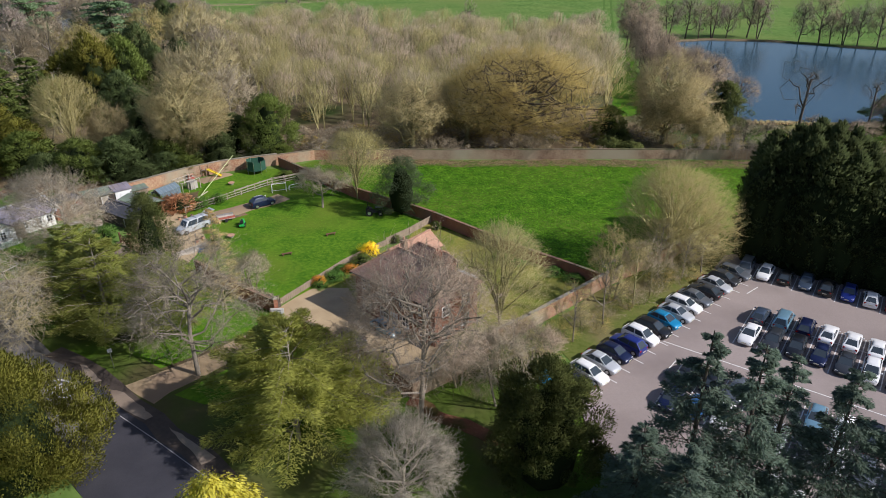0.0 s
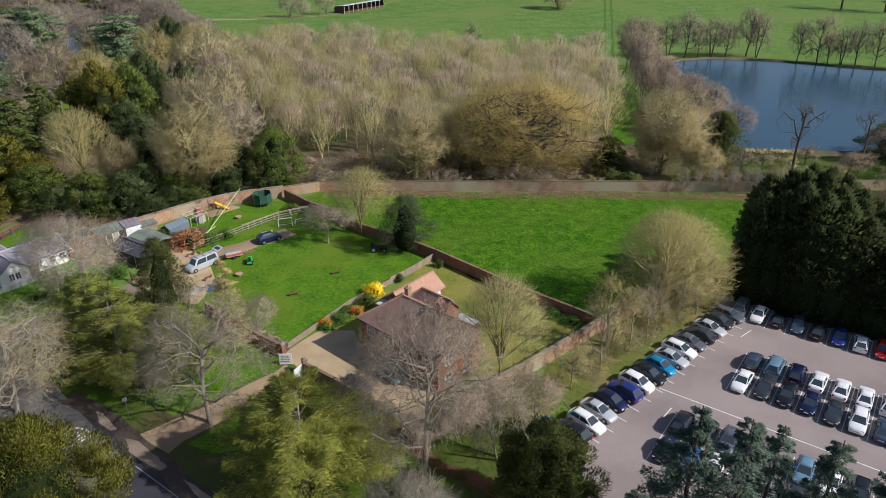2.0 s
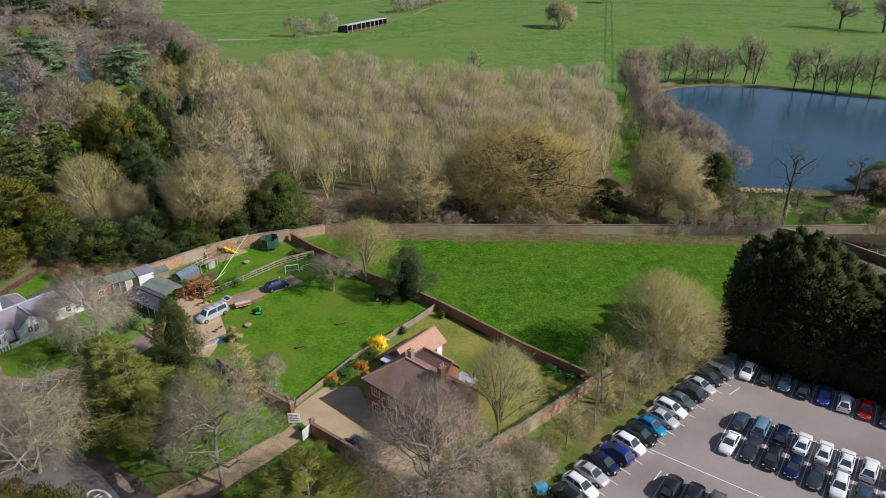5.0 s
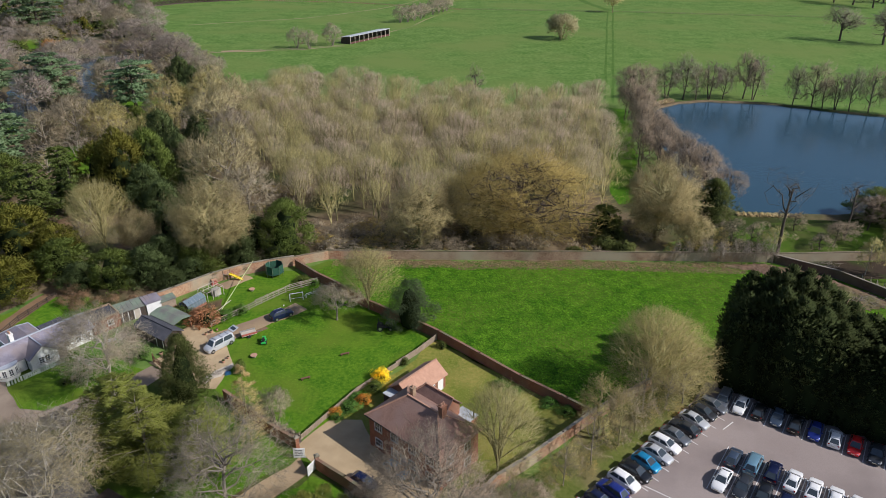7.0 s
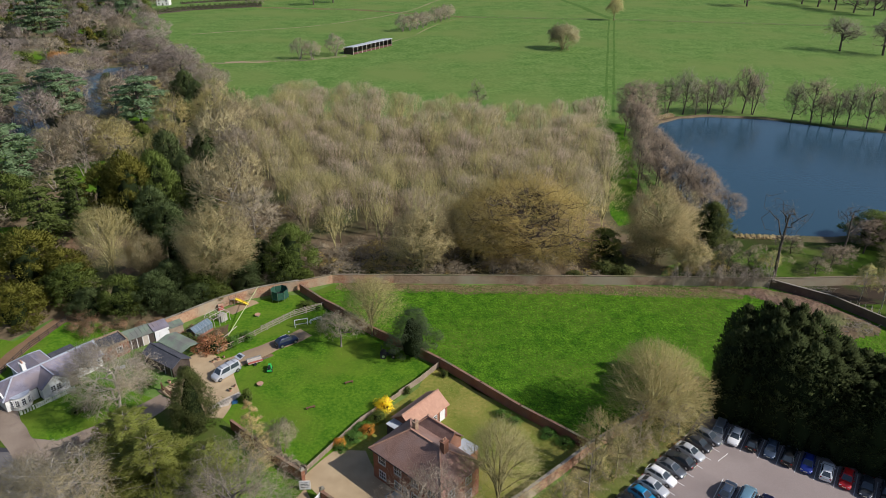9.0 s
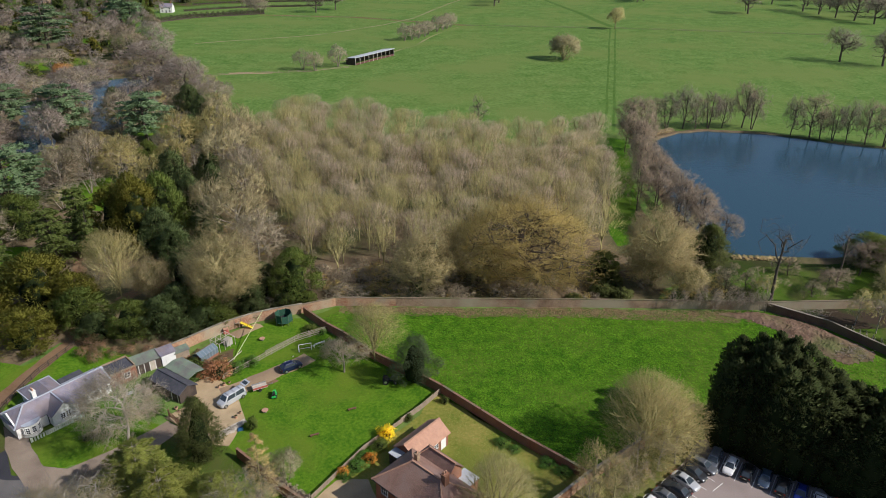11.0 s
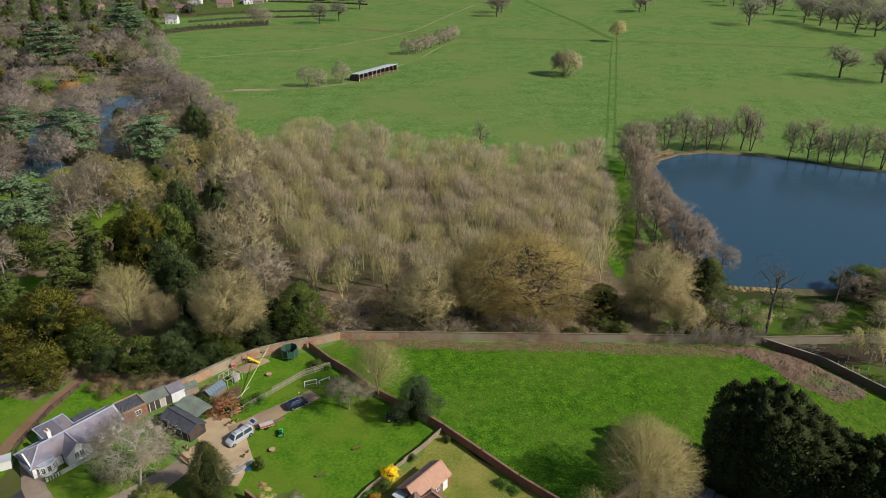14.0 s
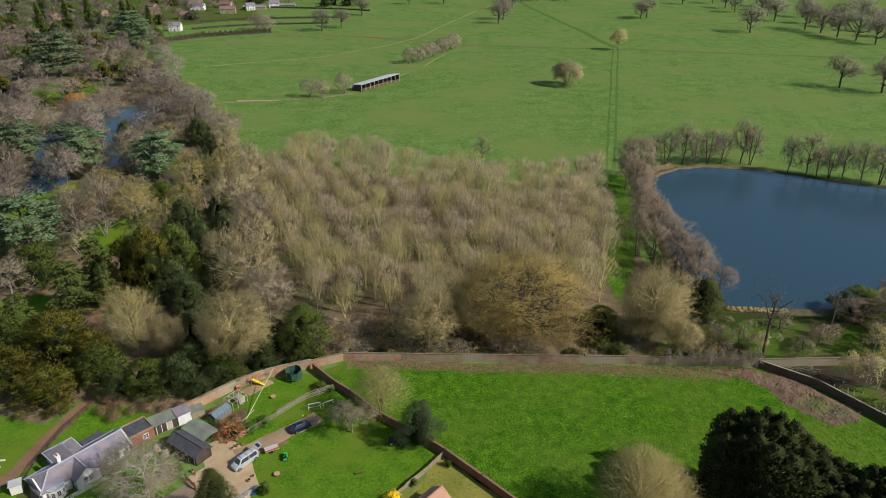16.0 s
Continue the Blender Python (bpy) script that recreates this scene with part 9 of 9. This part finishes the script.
hedge("reed_bed", [(72, 252), (77, 257), (86, 263)], 1.4, 3.0, LEAF_REED, "pale dry reeds along the water", 60, 0.7)
hedge("reed_bed", [(69, 151.5), (78, 150.8), (84, 150.5)], 0.9, 1.6, LEAF_REED, "pale dry reeds along the water", 60, 0.6)

hedge("ivy_growth", [(-20, 71.8), (-25, 75), (-28, 77.6)], 1.6, 1.0, TWIG_GREY, "bare climbing stems over the gate wall", 60, 0.5)


def tufts(name, outline, count, height, material, label, seed):
    """Grass tufts scattered over a field: uncountable small blades."""
    rng = np.random.default_rng(seed)
    xs, ys = [p[0] for p in outline], [p[1] for p in outline]
    pts = []
    while len(pts) < count:
        x, y = rng.uniform(min(xs), max(xs)), rng.uniform(min(ys), max(ys))
        if inside(x, y, outline):
            pts.append((x, y, 0.036))
    p0 = np.array(pts)
    p1 = p0 + np.stack([rng.normal(size=count) * height * 1.2 - height * 0.5, rng.normal(size=count) * height * 1.2, height * rng.uniform(0.1, 0.5, count)], -1)
    d = p1 - p0
    side = unit(np.stack([-d[:, 1], d[:, 0], np.zeros(count)], -1)) * (height * rng.uniform(0.35, 0.9, count))[:, None]
    v, f = np.stack([p0 - side, p0 + side, p1], 1).reshape(-1, 3), np.arange(3 * count).reshape(-1, 3)
    up = np.repeat(rng.normal(size=(count, 3)) * 0.16, 3, 0) + np.array([0, 0, 1.0])
    return setting(name, array_mesh(name, v, f, material, False, unit(up).astype(np.float32)), None, label, "grass", "stuff")


FIELD_IN = [(-28, 121.5), (-24, 124.5), (64, 124.5), (76, 118), (84, 107), (78, 76), (44, 92), (31, 86.5), (20.5, 79)]
tufts("field_grass", FIELD_IN, 46000, 0.2, TUFT, "tussocky bright green field grass", 5)
tufts("paddock_grass", [(-29, 119.5), (-3.5, 96.5), (-20.5, 73.5), (-35, 86), (-34, 98), (-28, 105)], 9000, 0.06, TUFT_LAWN, "short bright green lawn grass", 6)
tufts("garden_tufts", [(-1.5, 95), (18, 77.5), (8, 67), (4, 74), (0, 84)], 3500, 0.07, TUFT_DRY, "short yellowish garden grass", 7)

tufts("dead_growth", [(-24, 123.9), (20, 123.6), (45, 122.2), (60, 121.6), (62, 126.4), (40, 126.7), (-24, 126.5)], 7000, 0.2, TUFT_BROWN, "dead brown growth below the wall", 8)
for k, (x, y) in enumerate(((52, 126.2), (53.6, 126.5), (55.5, 125.6), (56.4, 126.6), (57, 126.4), (58.8, 126.5), (60.5, 125.8), (61.6, 126.6), (47, 126.3), (49.3, 126.5), (63, 126.0), (64.4, 126.4), (65.6, 126.2), (66.8, 126.0))):
    plant(bare_meshes("sapling", 198, BARK_GREY, TWIG_MAUVE, 5.4, 1.3, 0.4, n=(12, 5, 4, 5, 0), trunk=0.05, tw=0.012, rise=0.7, fork=0.9, cheap=False), x, y, 1.0, "thin leafless sapling against the wall", "tree", "wall saplings")

# cut branches lying behind the wall
branches = Geo()
rngb = random.Random(41)
for k in range(230):
    x, y, a = rngb.uniform(71, 80), rngb.uniform(123.5, 126.4), rngb.uniform(0, 3.14)
    if k >= 150:
        x, y = 77.6 + rngb.gauss(0, 1.5), 110.2 + rngb.gauss(0, 1.0)
    elif k >= 90:
        x, y = rngb.uniform(-22, 12), rngb.uniform(134, 144)
    d = rngb.uniform(0.8, 2.4)
    z = rngb.uniform(0.1, 0.7)
    branches.rod((x, y, z), (x + d * math.cos(a), y + d * 0.4 * math.sin(a), z + rngb.uniform(-0.1, 0.5)), 0.05, 0.02, 4)
setting("cut_branches", branches, BARK_GREY, "heaps of cut grey branches beside the wall and in the wood", "branches", "stuff")

# young planting with stakes beyond the wall
stake_mesh = Geo().box(0, 0, 0.55, 0.07, 0.07, 1.1).mesh("stake", TIMBER_PALE)
guard_mesh = Geo().rod((0.12, 0, 0.0), (0.12, 0, 0.7), 0.06, 0.06, 6).mesh("guard", TIMBER_PALE)
rngk = random.Random(51)
for k in range(24):
    t = k / 23
    x, y = 80.5 + 9.5 * t + rngk.uniform(-0.2, 0.2) + (k % 2) * 1.1, 119.5 - 13.0 * t + rngk.uniform(-0.2, 0.2) + (k % 2) * 0.8
    root = thing("sapling_guard", pose(x, y, 0.04, rngk.uniform(-6, 6), rngk.uniform(-6, 6), 0), "pale stake with young sapling guard beyond the wall", "tree guard", "young planting")
    part("stake", stake_mesh, None, root)
    part("guard", guard_mesh, None, root)
